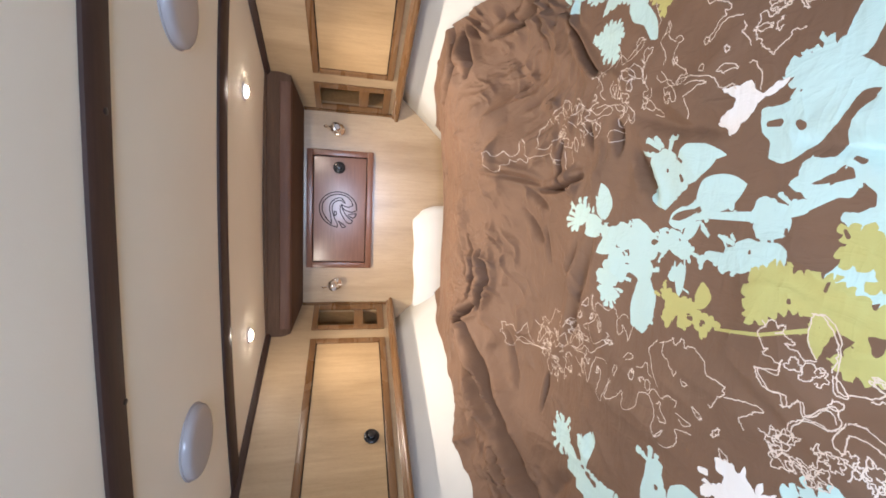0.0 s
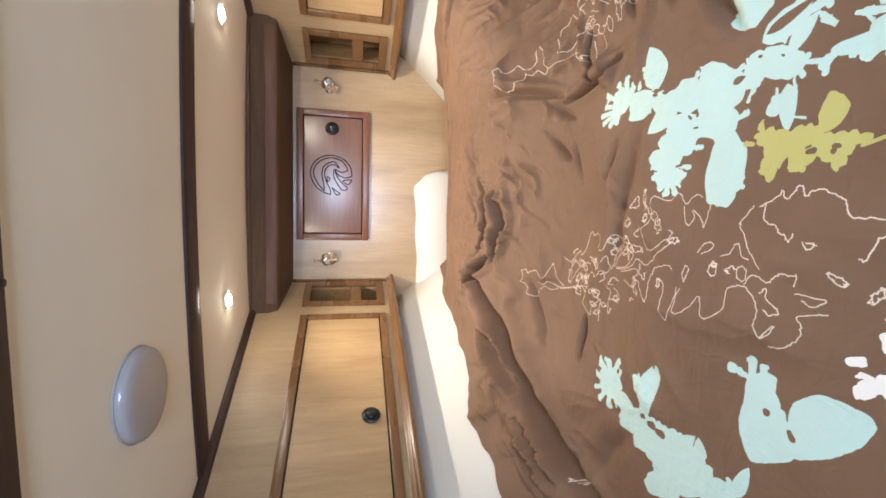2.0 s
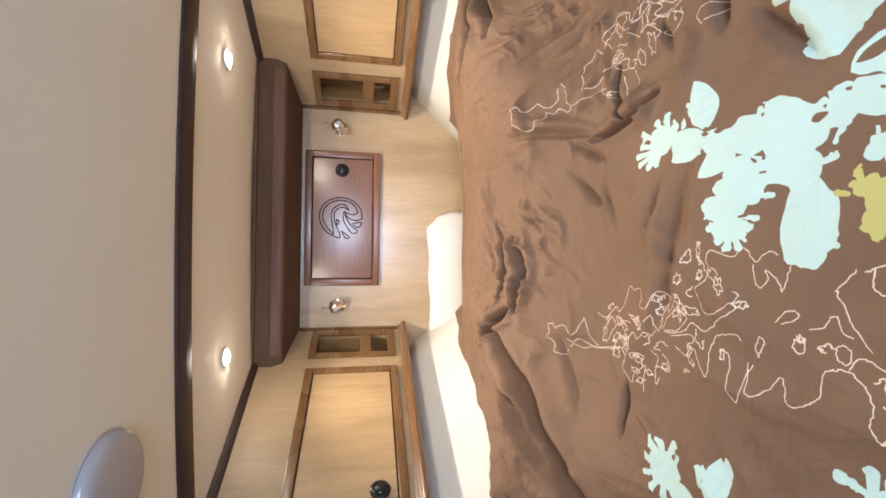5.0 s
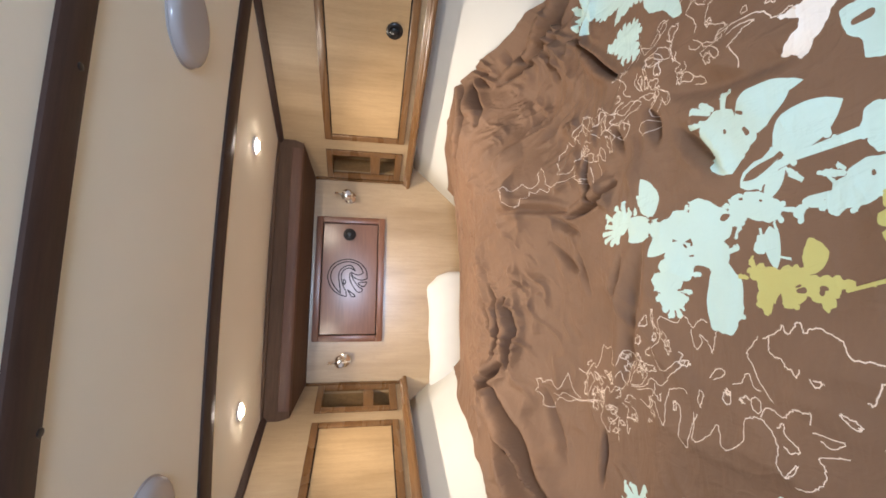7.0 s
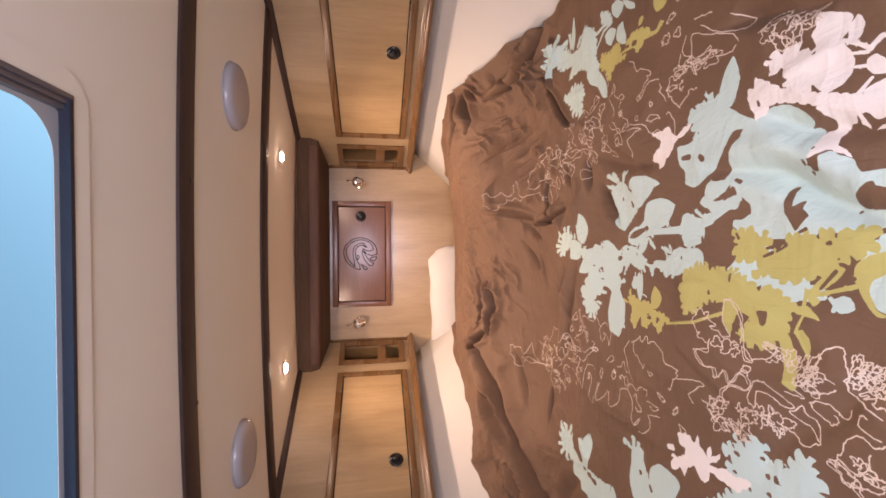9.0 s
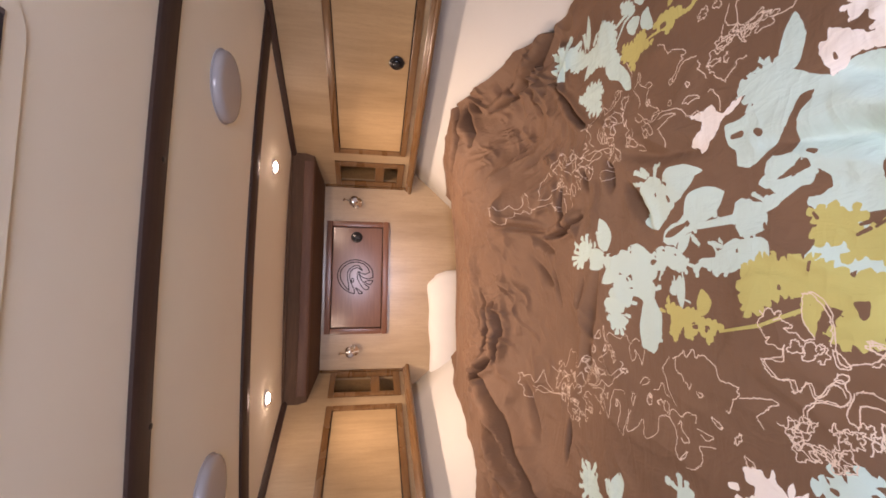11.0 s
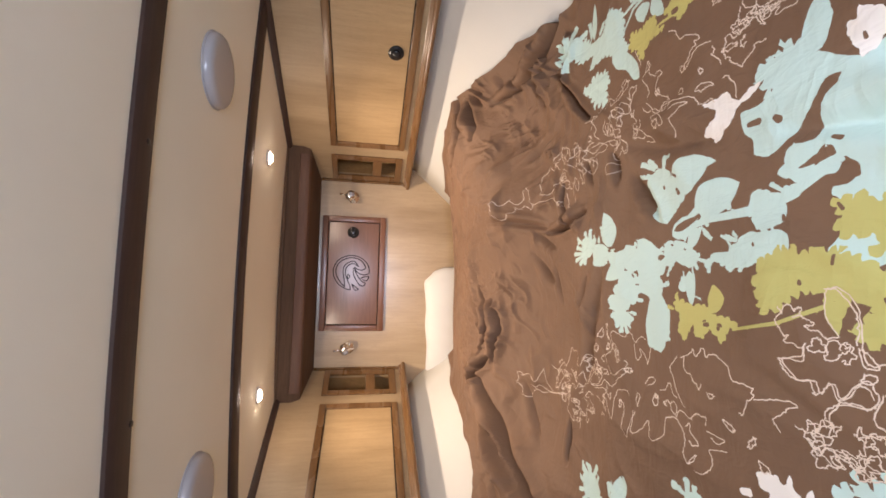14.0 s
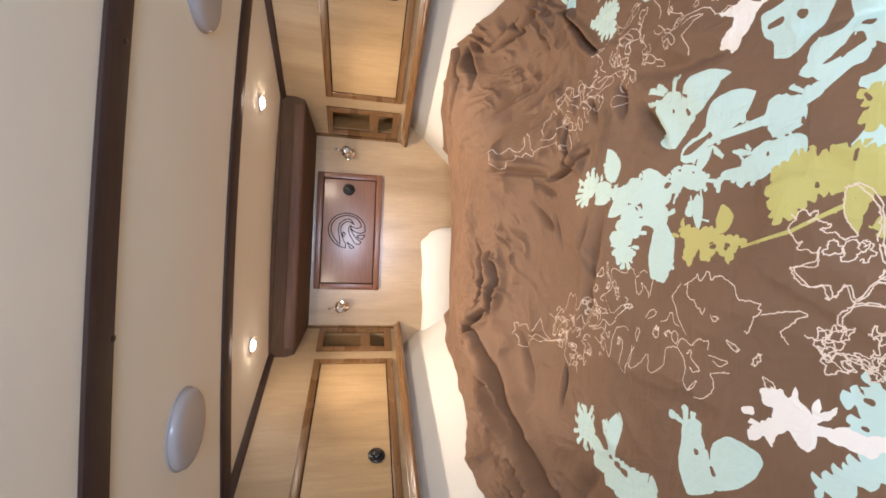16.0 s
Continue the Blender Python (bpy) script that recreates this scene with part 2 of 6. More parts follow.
def hull_side(s):
    """The white liner, sloping in towards the berth under the lockers."""
    bm = bmesh.new()
    rows = []
    for k in range(25):
        y = BULK - (BULK - AFT) * k / 24
        row = []
        for j in range(9):
            z = 1.16 - j * 0.065
            bulge = 0.012 * math.sin(math.pi * j / 8)
            row.append((s * (liner_x(y, z) + bulge + 0.7 * SLOPE * max(0, 0.86 - z) * hull_low(s, y)), y, z))
        row.append((row[-1][0], y, 0.0))
        rows.append([bm.verts.new(p) for p in row])
    for a, b in zip(rows, rows[1:]):
        for j in range(len(a) - 1):
            bm.faces.new((a[j], a[j + 1], b[j + 1], b[j]))
    ob = thing("wall_hull", bm, LINER, "smooth white hull liner sloping down beside the berth", "wall", kind="structure")
    mod = ob.modifiers.new("thick", "SOLIDIFY")
    mod.thickness, mod.offset = 0.02, 1.0
    # outer hull behind the lockers
    bm = boxes((s * 1.86 - 0.02, s * 1.86 + 0.02, AFT, BULK, 0, 1.75))
    thing("wall_outer", bm, PAINT, "plain outer hull side", "wall", kind="structure")


for s in (1, -1):
    hull_side(s)

LONG = 3.2  # length of a locker front


def locker(s):
    m = side(s)
    lk = holder("locker", "long oak side locker under the headliner with a framed door", "locker", m, "side lockers")
    nz0, nz1, na, nb = 1.205, 1.490, 0.045, 0.172     # niche opening
    top = 1.70

    def wall_bit(a, b, z0, z1):
        x0, x1 = span(s, a, b)
        return (x0, x1, 0.0, 0.018, z0, z1)
    bm = boxes(wall_bit(0, na, 1.133, top), wall_bit(na, nb, 1.133, nz0), wall_bit(na, nb, nz1, top), wall_bit(nb, LONG, 1.133, top))
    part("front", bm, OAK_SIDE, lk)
    x0, x1 = span(s, 0, LONG)
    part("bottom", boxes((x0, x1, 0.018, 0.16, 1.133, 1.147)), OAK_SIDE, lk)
    # niche: box behind the opening
    x0, x1 = span(s, na - 0.012, nb + 0.012)
    bm = boxes((x0, x1, 0.13, 0.14, nz0 - 0.02, nz1 + 0.02), (x0, x1, 0.018, 0.13, nz0 - 0.02, nz0 - 0.008), (x0, x1, 0.018, 0.13, nz1 + 0.008, nz1 + 0.02))
    part("niche_lining", bm, INSIDE, lk)
    for a, b in ((na - 0.012, na), (nb, nb + 0.012)):
        x0, x1 = span(s, a, b)
        part("niche_side", boxes((x0, x1, 0.018, 0.13, nz0 - 0.008, nz1 + 0.008)), INSIDE, lk)
    # niche frame
    fr = [(0.022, 0.188, 1.180, 1.212), (0.022, 0.188, 1.480, 1.506), (0.022, 0.054, 1.212, 1.480), (0.162, 0.188, 1.212, 1.480)]
    for a, b, z0, z1 in fr:
        x0, x1 = span(s, a, b)
        part("niche_frame", boxes((x0, x1, -0.009, 0.002, z0, z1), bevel=0.003), OAK_FRAME, lk, "reddish oak niche frame")
    x0, x1 = span(s, 0.054, 0.162)
    part("niche_bar", boxes((x0, x1, -0.004, 0.03, 1.276, 1.318), bevel=0.003), OAK_FRAME, lk, "reddish oak bar across the niche")
    # door
    da, db, z0, z1, w = 0.250, 1.225, 1.180, 1.505, 0.027
    xa, xb = span(s, da, db)
    dr = new("door")
    dr.parent = lk
    tagged(dr, "flush door with an oak moulding frame")
    part("panel", boxes((xa + w - 0.004, xb - w + 0.004, -0.005, 0.003, z0 + w - 0.004, z1 - w + 0.004)), OAK_PANEL, dr)
    for q in ((xa, xb, z0, z0 + w), (xa, xb, z1 - w, z1), (xa, xa + w, z0 + w, z1 - w), (xb - w, xb, z0 + w, z1 - w)):
        part("frame_rail", boxes((q[0], q[1], -0.013, 0.003, q[2], q[3]), bevel=0.004), OAK_FRAME, dr, "reddish oak moulding")
    # thin black strips on the panel, painted shade along the upper and lower rails
    for q in ((xa + w, xb - w, z0 + w, z0 + w + 0.004), (xa + w, xb - w, z1 - w - 0.003, z1 - w)):
        part("gap_shade", boxes((q[0], q[1], -0.0056, 0.0, q[2], q[3])), GROOVE_AND_GAP, dr)
    kx = (da + 0.478) * s
    knob(lk, (kx, -0.005, 1.256))
    # bottom rail moulding
    prof = [(0.0, 1.130), (-0.017, 1.130), (-0.021, 1.132), (-0.023, 1.136), (-0.023, 1.144), (-0.020, 1.148), (-0.014, 1.150), (-0.012, 1.153), (-0.011, 1.158), (-0.008, 1.162), (0.0, 1.162)]
    bm = bmesh.new()
    x0, x1 = span(s, -0.012, LONG)
    extrude_profile(bm, prof, x0, x1)
    part("rail", bm, OAK_FRAME, lk, "stepped varnished oak rail")
    # corner strip at the bulkhead
    x0, x1 = span(s, 0.004, 0.016)
    part("corner_strip", boxes((x0, x1, -0.010, 0.002, 1.162, 1.56), bevel=0.002), OAK_FRAME, lk)
    return lk


def knob(parent, at):
    """A round black push-button latch, facing the minus y side."""
    kn = new("knob")
    kn.parent = parent
    kn.location = at
    tagged(kn, "round black push-button latch")
    bm = bmesh.new()
    lathe(bm, [(0.027, 0.0), (0.0275, -0.004), (0.025, -0.007), (0.018, -0.0085), (0.0155, -0.006)], "y", steps=36)
    part("rosette", bm, BLACK, kn)
    bm = bmesh.new()
    lathe(bm, [(0.0145, -0.004), (0.0145, -0.012), (0.012, -0.0145), (0.004, -0.0155)], "y", steps=28)
    part("button", bm, BLACK, kn)
    return kn


for s in (1, -1):
    locker(s)

# ---- header beam over the bulkhead ----
bm = bmesh.new()
extrude_profile(bm, [(1.82, 1.72), (1.82, 1.625), (1.835, 1.592), (BULK, 1.560), (BULK, 1.72)], -0.62, 0.62)
HEADER = wood("header_oak", (0.080, 0.046, 0.027), (0.112, 0.065, 0.039), (0.145, 0.087, 0.054), (1.0, 12, 12), 0.7)
HEADER.node_tree.nodes["Principled BSDF"].inputs["Specular IOR Level"].default_value = 0.18
header = thing("header_beam", bm, HEADER, "brown wooden header box above the bulkhead", "beam")
bm = bmesh.new()
prof = [(1.83, 1.634), (1.815, 1.634), (1.812, 1.631), (1.811, 1.612), (1.812, 1.594), (1.815, 1.590), (1.835, 1.586), (1.84, 1.60)]
extrude_profile(bm, prof, -0.515, 0.515)
part("moulding", bm, wood("moulding_teak", (0.070, 0.028, 0.013), (0.10, 0.042, 0.019), (0.132, 0.058, 0.028), (1.4, 15, 15), 0.55), header, "rounded reddish teak moulding")
part("top_strip", boxes((-0.60, 0.60, 1.809, 1.822, 1.683, 1.696), bevel=0.003), HEADER, header)

# ---- ceiling trims ----


def ceiling_strip(y0, y1, drop, plugs=()):
    bm = bmesh.new()
    n = 41
    reach = wall_x((y0 + y1) / 2) - 0.004
    prof = [(y0, 0.004), (y0, -drop * 0.6), (y0 + 0.006, -drop), (y1 - 0.006, -drop), (y1, -drop * 0.6), (y1, 0.004)]
    rings = []
    for k in range(n):
        x = -reach + 2 * reach * k / (n - 1)
        rings.append([bm.verts.new((x, y, ceil_z(x) + h)) for y, h in prof])
    for a, b in zip(rings, rings[1:]):
        for j in range(len(prof)):
            bm.faces.new((a[j], a[(j + 1) % 6], b[(j + 1) % 6], b[j]))
    bm.faces.new(rings[0]), bm.faces.new(rings[-1][::-1])
    ob = thing("ceiling_batten", bm, MAHOGANY, "dark mahogany batten across the cream headliner", "trim", group="ceiling battens", kind="structure")
    for x, y in plugs:
        bm = bmesh.new()
        lathe(bm, [(0.0055, 0.001), (0.0055, -0.001), (0.004, -0.0016)], "z", (x, y, ceil_z(x) - drop), 16)
        part("screw_plug", bm, BLACK, ob)


ceiling_strip(1.222, 1.292, 0.010)
ceiling_strip(0.645, 0.706, 0.010, ((0.178, 0.685), (-0.268, 0.697), (-0.70, 0.69), (0.62, 0.69)))


def cove(s):
    """Dark strip in the corner between locker front and headliner."""
    bm = bmesh.new()
    rings = []
    for k in range(30):
        y = BULK - 0.2 - (BULK - 0.2 - AFT) * k / 29
        x = wall_x(y)
        z = ceil_z(x)
        rings.append([bm.verts.new((s * (x + a), y, z + h)) for a, h in ((0.004, 0.002), (-0.016, 0.002), (-0.017, -0.006), (-0.010, -0.018), (0.004, -0.022))])
    for a, b in zip(rings, rings[1:]):
        for j in range(5):
            bm.faces.new((a[j], a[(j + 1) % 5], b[(j + 1) % 5], b[j]))
    bm.faces.new(rings[0]), bm.faces.new(rings[-1][::-1])
    thing("trim_cove", bm, MAHOGANY, "dark mahogany corner strip between locker and headliner", "trim", group="corner strips", kind="structure")


cove(1), cove(-1)

# ---- lights on the ceiling ----


def dome(x, y):
    ob = holder("dome_light", "round opal plastic dome light on the headliner, switched off", "ceiling light", pose(x, y, ceil_z(x), 0, math.degrees(math.atan(0.07 * x))), "dome lights")
    bm = bmesh.new()
    lathe(bm, [(0.086, 0.0), (0.0865, -0.002), (0.0855, -0.0035), (0.083, -0.0035)], "z", steps=56)
    part("base", bm, OPAL, ob)
    bm = bmesh.new()
    lathe(bm, [(0.0835, -0.003), (0.0832, -0.008), (0.0815, -0.0135), (0.077, -0.0175), (0.070, -0.020), (0.061, -0.0212), (0.04, -0.022), (0.003, -0.0225)], "z", steps=56)
    part("lens", bm, OPAL, ob)


dome(0.437, 0.957), dome(-0.512, 0.985)


def led(x, y):
    ob = holder("spot_light", "small lit LED downlight in the headliner", "ceiling light", pose(x, y, ceil_z(x)), "LED downlights")
    bm = bmesh.new()
    lathe(bm, [(0.030, 0.0), (0.030, -0.003), (0.027, -0.006), (0.019, -0.006), (0.018, -0.004)], "z", steps=40)
    part("bezel", bm, WHITE, ob)
    bm = bmesh.new()
    lathe(bm, [(0.0165, -0.004), (0.0165, -0.0085), (0.013, -0.0115), (0.004, -0.0125)], "z", steps=32)
    part("lens", bm, LED, ob, "glowing warm LED lens")


led(-0.445, 1.534), led(0.397, 1.506)

# ---- hatch ----


def rounded_ring(bm, outer, inner, z0, z1, r_out, r_in, steps=8):
    def loop(rect, r):
        x0, x1, y0, y1 = rect
        pts = []
        for cx, cy, a0 in ((x1 - r, y1 - r, 0), (x0 + r, y1 - r, 90), (x0 + r, y0 + r, 180), (x1 - r, y0 + r, 270)):
            for k in range(steps + 1):
                a = radians(a0 + 90 * k / steps)
                pts.append((cx + r * math.cos(a), cy + r * math.sin(a)))
        return pts
    loops = []
    for pts, z in ((loop(outer, r_out), z0), (loop(inner, r_in), z0), (loop(inner, r_in), z1), (loop(outer, r_out), z1)):
        loops.append([bm.verts.new((*p, z)) for p in pts])
    n = len(loops[0])
    for a, b in zip(loops, loops[1:] + loops[:1]):
        for k in range(n):
            bm.faces.new((a[k], a[(k + 1) % n], b[(k + 1) % n], b[k]))


def shrink(rect, d):
    return (rect[0] + d, rect[1] - d, rect[2] + d, rect[3] - d)


hatch = holder("deck_hatch", "closed deck hatch with a clear acrylic pane and grey frame", "hatch")
bm = bmesh.new()
rounded_ring(bm, shrink(HATCH, -0.030), shrink(HATCH, -0.001), 1.6955, 1.700, 0.045, 0.006)
part("flange", bm, VINYL, hatch, "cream upholstered lip round the hatch")
for sgn, edge in ((-1, HATCH[1]), (1, HATCH[0])):
    for k in range(3):
        near, far = edge + sgn * 0.0065 * k, edge + sgn * (0.0065 * k + 0.006)
        bm = boxes((min(near, far), max(near, far), HATCH[2], HATCH[3], 1.693 + 0.003 * k, 1.718), bevel=0.001)
        part("side_track", bm, GREY_FRAME, hatch, "grey stepped blind track")
bm = bmesh.new()
rounded_ring(bm, shrink(HATCH, 0.001), shrink(HATCH, 0.006), 1.700, 1.706, 0.006, 0.008)
box(bm, HATCH[0] + 0.001, HATCH[1] - 0.001, HATCH[3] - 0.007, HATCH[3] - 0.0005, 1.6935, 1.7)
part("gasket", bm, GASKET, hatch, "dark blue gasket")
bm = bmesh.new()
rounded_ring(bm, shrink(HATCH, 0.0005), shrink(HATCH, 0.0035), 1.7065, 1.7145, 0.006, 0.005)
part("coaming", bm, GREY_FRAME, hatch, "grey coaming round the pane")
bm = bmesh.new()
rounded_ring(bm, (HATCH[0] + 0.013, HATCH[1] - 0.019, HATCH[2] + 0.005, HATCH[3] - 0.0062), (HATCH[0] + 0.026, HATCH[1] - 0.024, HATCH[2] + 0.02, HATCH[3] - 0.0140), 1.7065, 1.7075, 0.006, 0.055)
part("pane_border", bm, BORDER, hatch, "grey printed border with rounded corners")
bm = boxes((HATCH[0] + 0.014, HATCH[1] - 0.014, HATCH[2] + 0.014, HATCH[3] - 0.004, 1.708, 1.716))
pane = part("pane", bm, ACRYLIC, hatch, "clear acrylic pane")
pane.visible_shadow = False

# ---- bulkhead door ----
door = holder("bulkhead_door", "reddish teak locker door with a carved round emblem", "door", pose(0, BULK, 0))
DX, DZ0, DZ1, DW = 0.278, 1.243, 1.546, 0.028
for q in ((-DX, DX, DZ0, DZ0 + DW), (-DX, DX, DZ1 - DW, DZ1), (-DX, -DX + DW, DZ0 + DW, DZ1 - DW), (DX - DW, DX, DZ0 + DW, DZ1 - DW)):
    part("frame_rail", boxes((q[0], q[1], -0.016, 0.0, q[2], q[3]), bevel=0.004), TEAK, door)
# black backing that paints the shade in the gap round the panel
part("gap_shade", boxes((-DX + DW, DX - DW, -0.003, 0.0, DZ0 + DW, DZ1 - DW)), GROOVE_AND_GAP, door)
part("panel", boxes((-DX + DW + 0.004, DX - DW - 0.004, -0.014, -0.0032, DZ0 + DW + 0.004, DZ1 - DW - 0.004), bevel=0.003), TEAK_PANEL, door, "bluish-sheened teak panel")
knob(door, (0.198, -0.014, 1.400))


def groove(points, width=0.0040, y=-0.0146):
    """A thin burnt line on the door, along points of (x, z)."""
    bm = bmesh.new()
    pts = [Vector((p[0], 0, p[1])) for p in points]
    rows = []
    for k, p in enumerate(pts):
        d = (pts[min(k + 1, len(pts) - 1)] - pts[max(k - 1, 0)]).normalized()
        n = Vector((-d.z, 0, d.x)) * width / 2
        rows.append([bm.verts.new((q.x, y, q.z)) for q in (p + n, p - n)])
    for a, b in zip(rows, rows[1:]):
        bm.faces.new((a[0], b[0], b[1], a[1]))
    return bm


def bow(points, steps=16):
    """A smooth line through a few points (Catmull-Rom)."""
    p = [Vector((*q, 0)) for q in points]
    p = [2 * p[0] - p[1], *p, 2 * p[-1] - p[-2]]
    out = []
    for a, b, c, d in zip(p, p[1:], p[2:], p[3:]):
        for k in range(steps):
            t = k / steps
            v = 0.5 * (2 * b + (c - a) * t + (2 * a - 5 * b + 4 * c - d) * t * t + (3 * b - a - 3 * c + d) * t ** 3)
            out.append((v.x, v.y))
    return out + [(p[-2].x, p[-2].y)]


EMB = (0.0, 1.401)


def cut(*pts):
    """A carved line, from places measured in the emblem's own units."""
    return bow([(EMB[0] - (v - 160) * 0.00076, EMB[1] - (u - 195) * 0.00076) for u, v in pts], 8)


for line in (
    cut((190, 268), (150, 255), (110, 225), (85, 180), (82, 135), (100, 92), (135, 62), (185, 48), (235, 55), (275, 80), (300, 115), (307, 160)),
    cut((155, 248), (125, 215), (102, 175), (98, 135), (115, 98), (150, 72), (195, 62), (240, 72), (268, 95), (284, 128)),
    cut((307, 160), (280, 170), (252, 166), (226, 150), (212, 124), (230, 134), (256, 140), (284, 128)),
    cut((190, 268), (187, 240), (170, 205), (158, 165), (160, 130), (178, 108), (206, 100), (238, 118)),
    cut((155, 248), (152, 215), (146, 180), (142, 150), (150, 115), (180, 90), (212, 86), (238, 118)),
    cut((171, 166), (184, 178), (176, 196), (170, 188), (171, 166)),
    cut((206, 128), (206, 165), (222, 200), (248, 236), (272, 240), (284, 226)),
    cut((284, 226), (256, 206), (232, 176), (214, 140)),
    cut((305, 180), (280, 182), (256, 190), (282, 208), (298, 198), (305, 180)),
    cut((196, 228), (208, 250), (222, 268), (240, 262), (218, 244), (196, 228)),
):
    part("emblem_line", groove(line, 0.0046), GROOVE_AND_GAP, door)


# ---- reading lamps ----


def reading_lamp(x, z, yaw, pitch):
    ob = holder("reading_lamp", "small chrome swivel reading lamp on the bulkhead", "lamp", pose(x, BULK, z), "reading lamps")
    bm = bmesh.new()
    lathe(bm, [(0.030, 0.0), (0.030, -0.006), (0.026, -0.011), (0.014, -0.014), (0.009, -0.018), (0.008, -0.034)], "y", steps=36)
    part("base", bm, CHROME, ob)
    head = new("head")
    head.parent = ob
    head.matrix_basis = pose(0, -0.046, 0.014, pitch, 0, yaw)
    bm = bmesh.new()
    lathe(bm, [(0.004, 0.026), (0.012, 0.024), (0.019, 0.018), (0.0215, 0.010), (0.019, 0.004), (0.017, 0.001), (0.021, -0.002), (0.0245, -0.007), (0.0245, -0.013), (0.022, -0.018), (0.017, -0.022), (0.0125, -0.0235), (0.0115, -0.021)], "y", steps=36)
    part("shade", bm, CHROME, head)
    bm = bmesh.new()
    lathe(bm, [(0.0112, -0.0205), (0.0112, -0.0225), (0.008, -0.0245), (0.002, -0.0252)], "y", steps=28)
    part("lens", bm, OPAL, head)
    bm = bmesh.new()
    lathe(bm, [(0.004, 0.0), (0.004, 0.040), (0.0065, 0.043), (0.0065, 0.050), (0.003, 0.053)], "z", steps=14)
    part("switch_stem", bm, CHROME, head)


reading_lamp(0.372, 1.405, 12, 20)
reading_lamp(-0.358, 1.405, -35, 14)

# ---- berth ----


def smooth(a, b, v):
    t = np.clip((v - a) / (b - a), 0, 1)
    return t * t * (3 - 2 * t)


def rest_height(x, y):
    """Where the duvet lies without its creases: flat over the mattress, up over the pillows, up the hull sides."""
    x, y = np.asarray(x, float), np.asarray(y, float)
    rise = smooth(1.08, 1.52, y)
    plump = 0.144 + 0.055 * np.exp(-((x - 0.50) / 0.26) ** 2) + 0.012 * np.exp(-((x + 0.25) / 0.3) ** 2)
    h = 0.790 + rise * plump
    h = h + 0.055 * np.exp(-(((x - 0.23) / 0.11) ** 2 + ((y - 1.27) / 0.12) ** 2))
    h = h + 0.055 * np.exp(-(((x + 0.62) / 0.13) ** 2 + ((y - 1.20) / 0.20) ** 2))
    h = h - 0.10 * smooth(1.74, 1.93, y)
    wall = 1.14 - (HALF + 0.105 + FLARE * (BULK - y) - np.abs(x)) / SLOPE + 0.012
    k = 0.035
    d = (h - wall) / k
    return np.where(d > 20, h, wall + k * np.logaddexp(0, np.minimum(d, 30)))


FOOT, HEAD = -0.50, 1.945
PORT_EDGE = ((-0.5, 1.15, 1.25, 1.32, 1.38, 1.45, 1.6, 1.8, 1.95), (0.93, 0.945, 0.967, 0.962, 0.910, 0.897, 0.905, 0.919, 0.92))
STAR_EDGE = ((-0.5, 0.8, 0.94, 1.0, 1.05, 1.144, 1.3, 1.42, 1.51, 1.6, 1.8, 1.95), (0.75, 0.75, 0.762, 0.782, 0.81, 0.862, 0.922, 0.962, 1.0, 1.0, 0.97, 0.95))


def duvet_edge(s, y):
    ys, zs = STAR_EDGE if s > 0 else PORT_EDGE
    z = np.interp(y, ys, zs)
    return s * (HALF + 0.105 + FLARE * (BULK - y) - (1.14 - z) * SLOPE + 0.003 * np.sin(19 * y) + 0.0015 * np.sin(61 * y + s))


# creases: a line of (x, y), half width, depth, the ridge beside it, and how far that ridge hangs over
CREASES = []


def distance_to(x, y, pts):
    """Distance from each place to a broken line, and how far along it (0 to 1)."""
    best = np.full(np.shape(x), 9.0)
    along = np.zeros(np.shape(x))
    signed = np.zeros(np.shape(x))
    nx, ny = np.zeros(np.shape(x)), np.zeros(np.shape(x))
    n = len(pts) - 1
    for k, ((ax, ay), (bx, by)) in enumerate(zip(pts, pts[1:])):
        dx, dy = bx - ax, by - ay
        ll = dx * dx + dy * dy
        t = np.clip(((x - ax) * dx + (y - ay) * dy) / ll, 0, 1)
        ex, ey = x - ax - t * dx, y - ay - t * dy
        d = np.hypot(ex, ey)
        near = d < best
        best = np.where(near, d, best)
        along = np.where(near, (k + t) / n, along)
        signed = np.where(near, np.sign(dx * ey - dy * ex) * d, signed)
        nx, ny = np.where(near, ex / np.maximum(d, 1e-6), nx), np.where(near, ey / np.maximum(d, 1e-6), ny)
    return best, along, signed, nx, ny


def gradient_noise(x, y, seed):
    """Smooth noise of about -0.7 to 0.7 with a cell of 1."""
    pick = np.random.RandomState(seed)
    order, way = pick.permutation(256), pick.uniform(0, 2 * math.pi, 256)
    ix, iy = np.floor(x).astype(int), np.floor(y).astype(int)
    fx, fy = x - ix, y - iy
    u, v = fx * fx * fx * (fx * (6 * fx - 15) + 10), fy * fy * fy * (fy * (6 * fy - 15) + 10)

    def corner(a, b):
        g = way[order[(order[(ix + a) & 255] + iy + b) & 255]]
        return np.cos(g) * (fx - a) + np.sin(g) * (fy - b)
    low = corner(0, 0) * (1 - u) + corner(1, 0) * u
    high = corner(0, 1) * (1 - u) + corner(1, 1) * u
    return low * (1 - v) + high * v


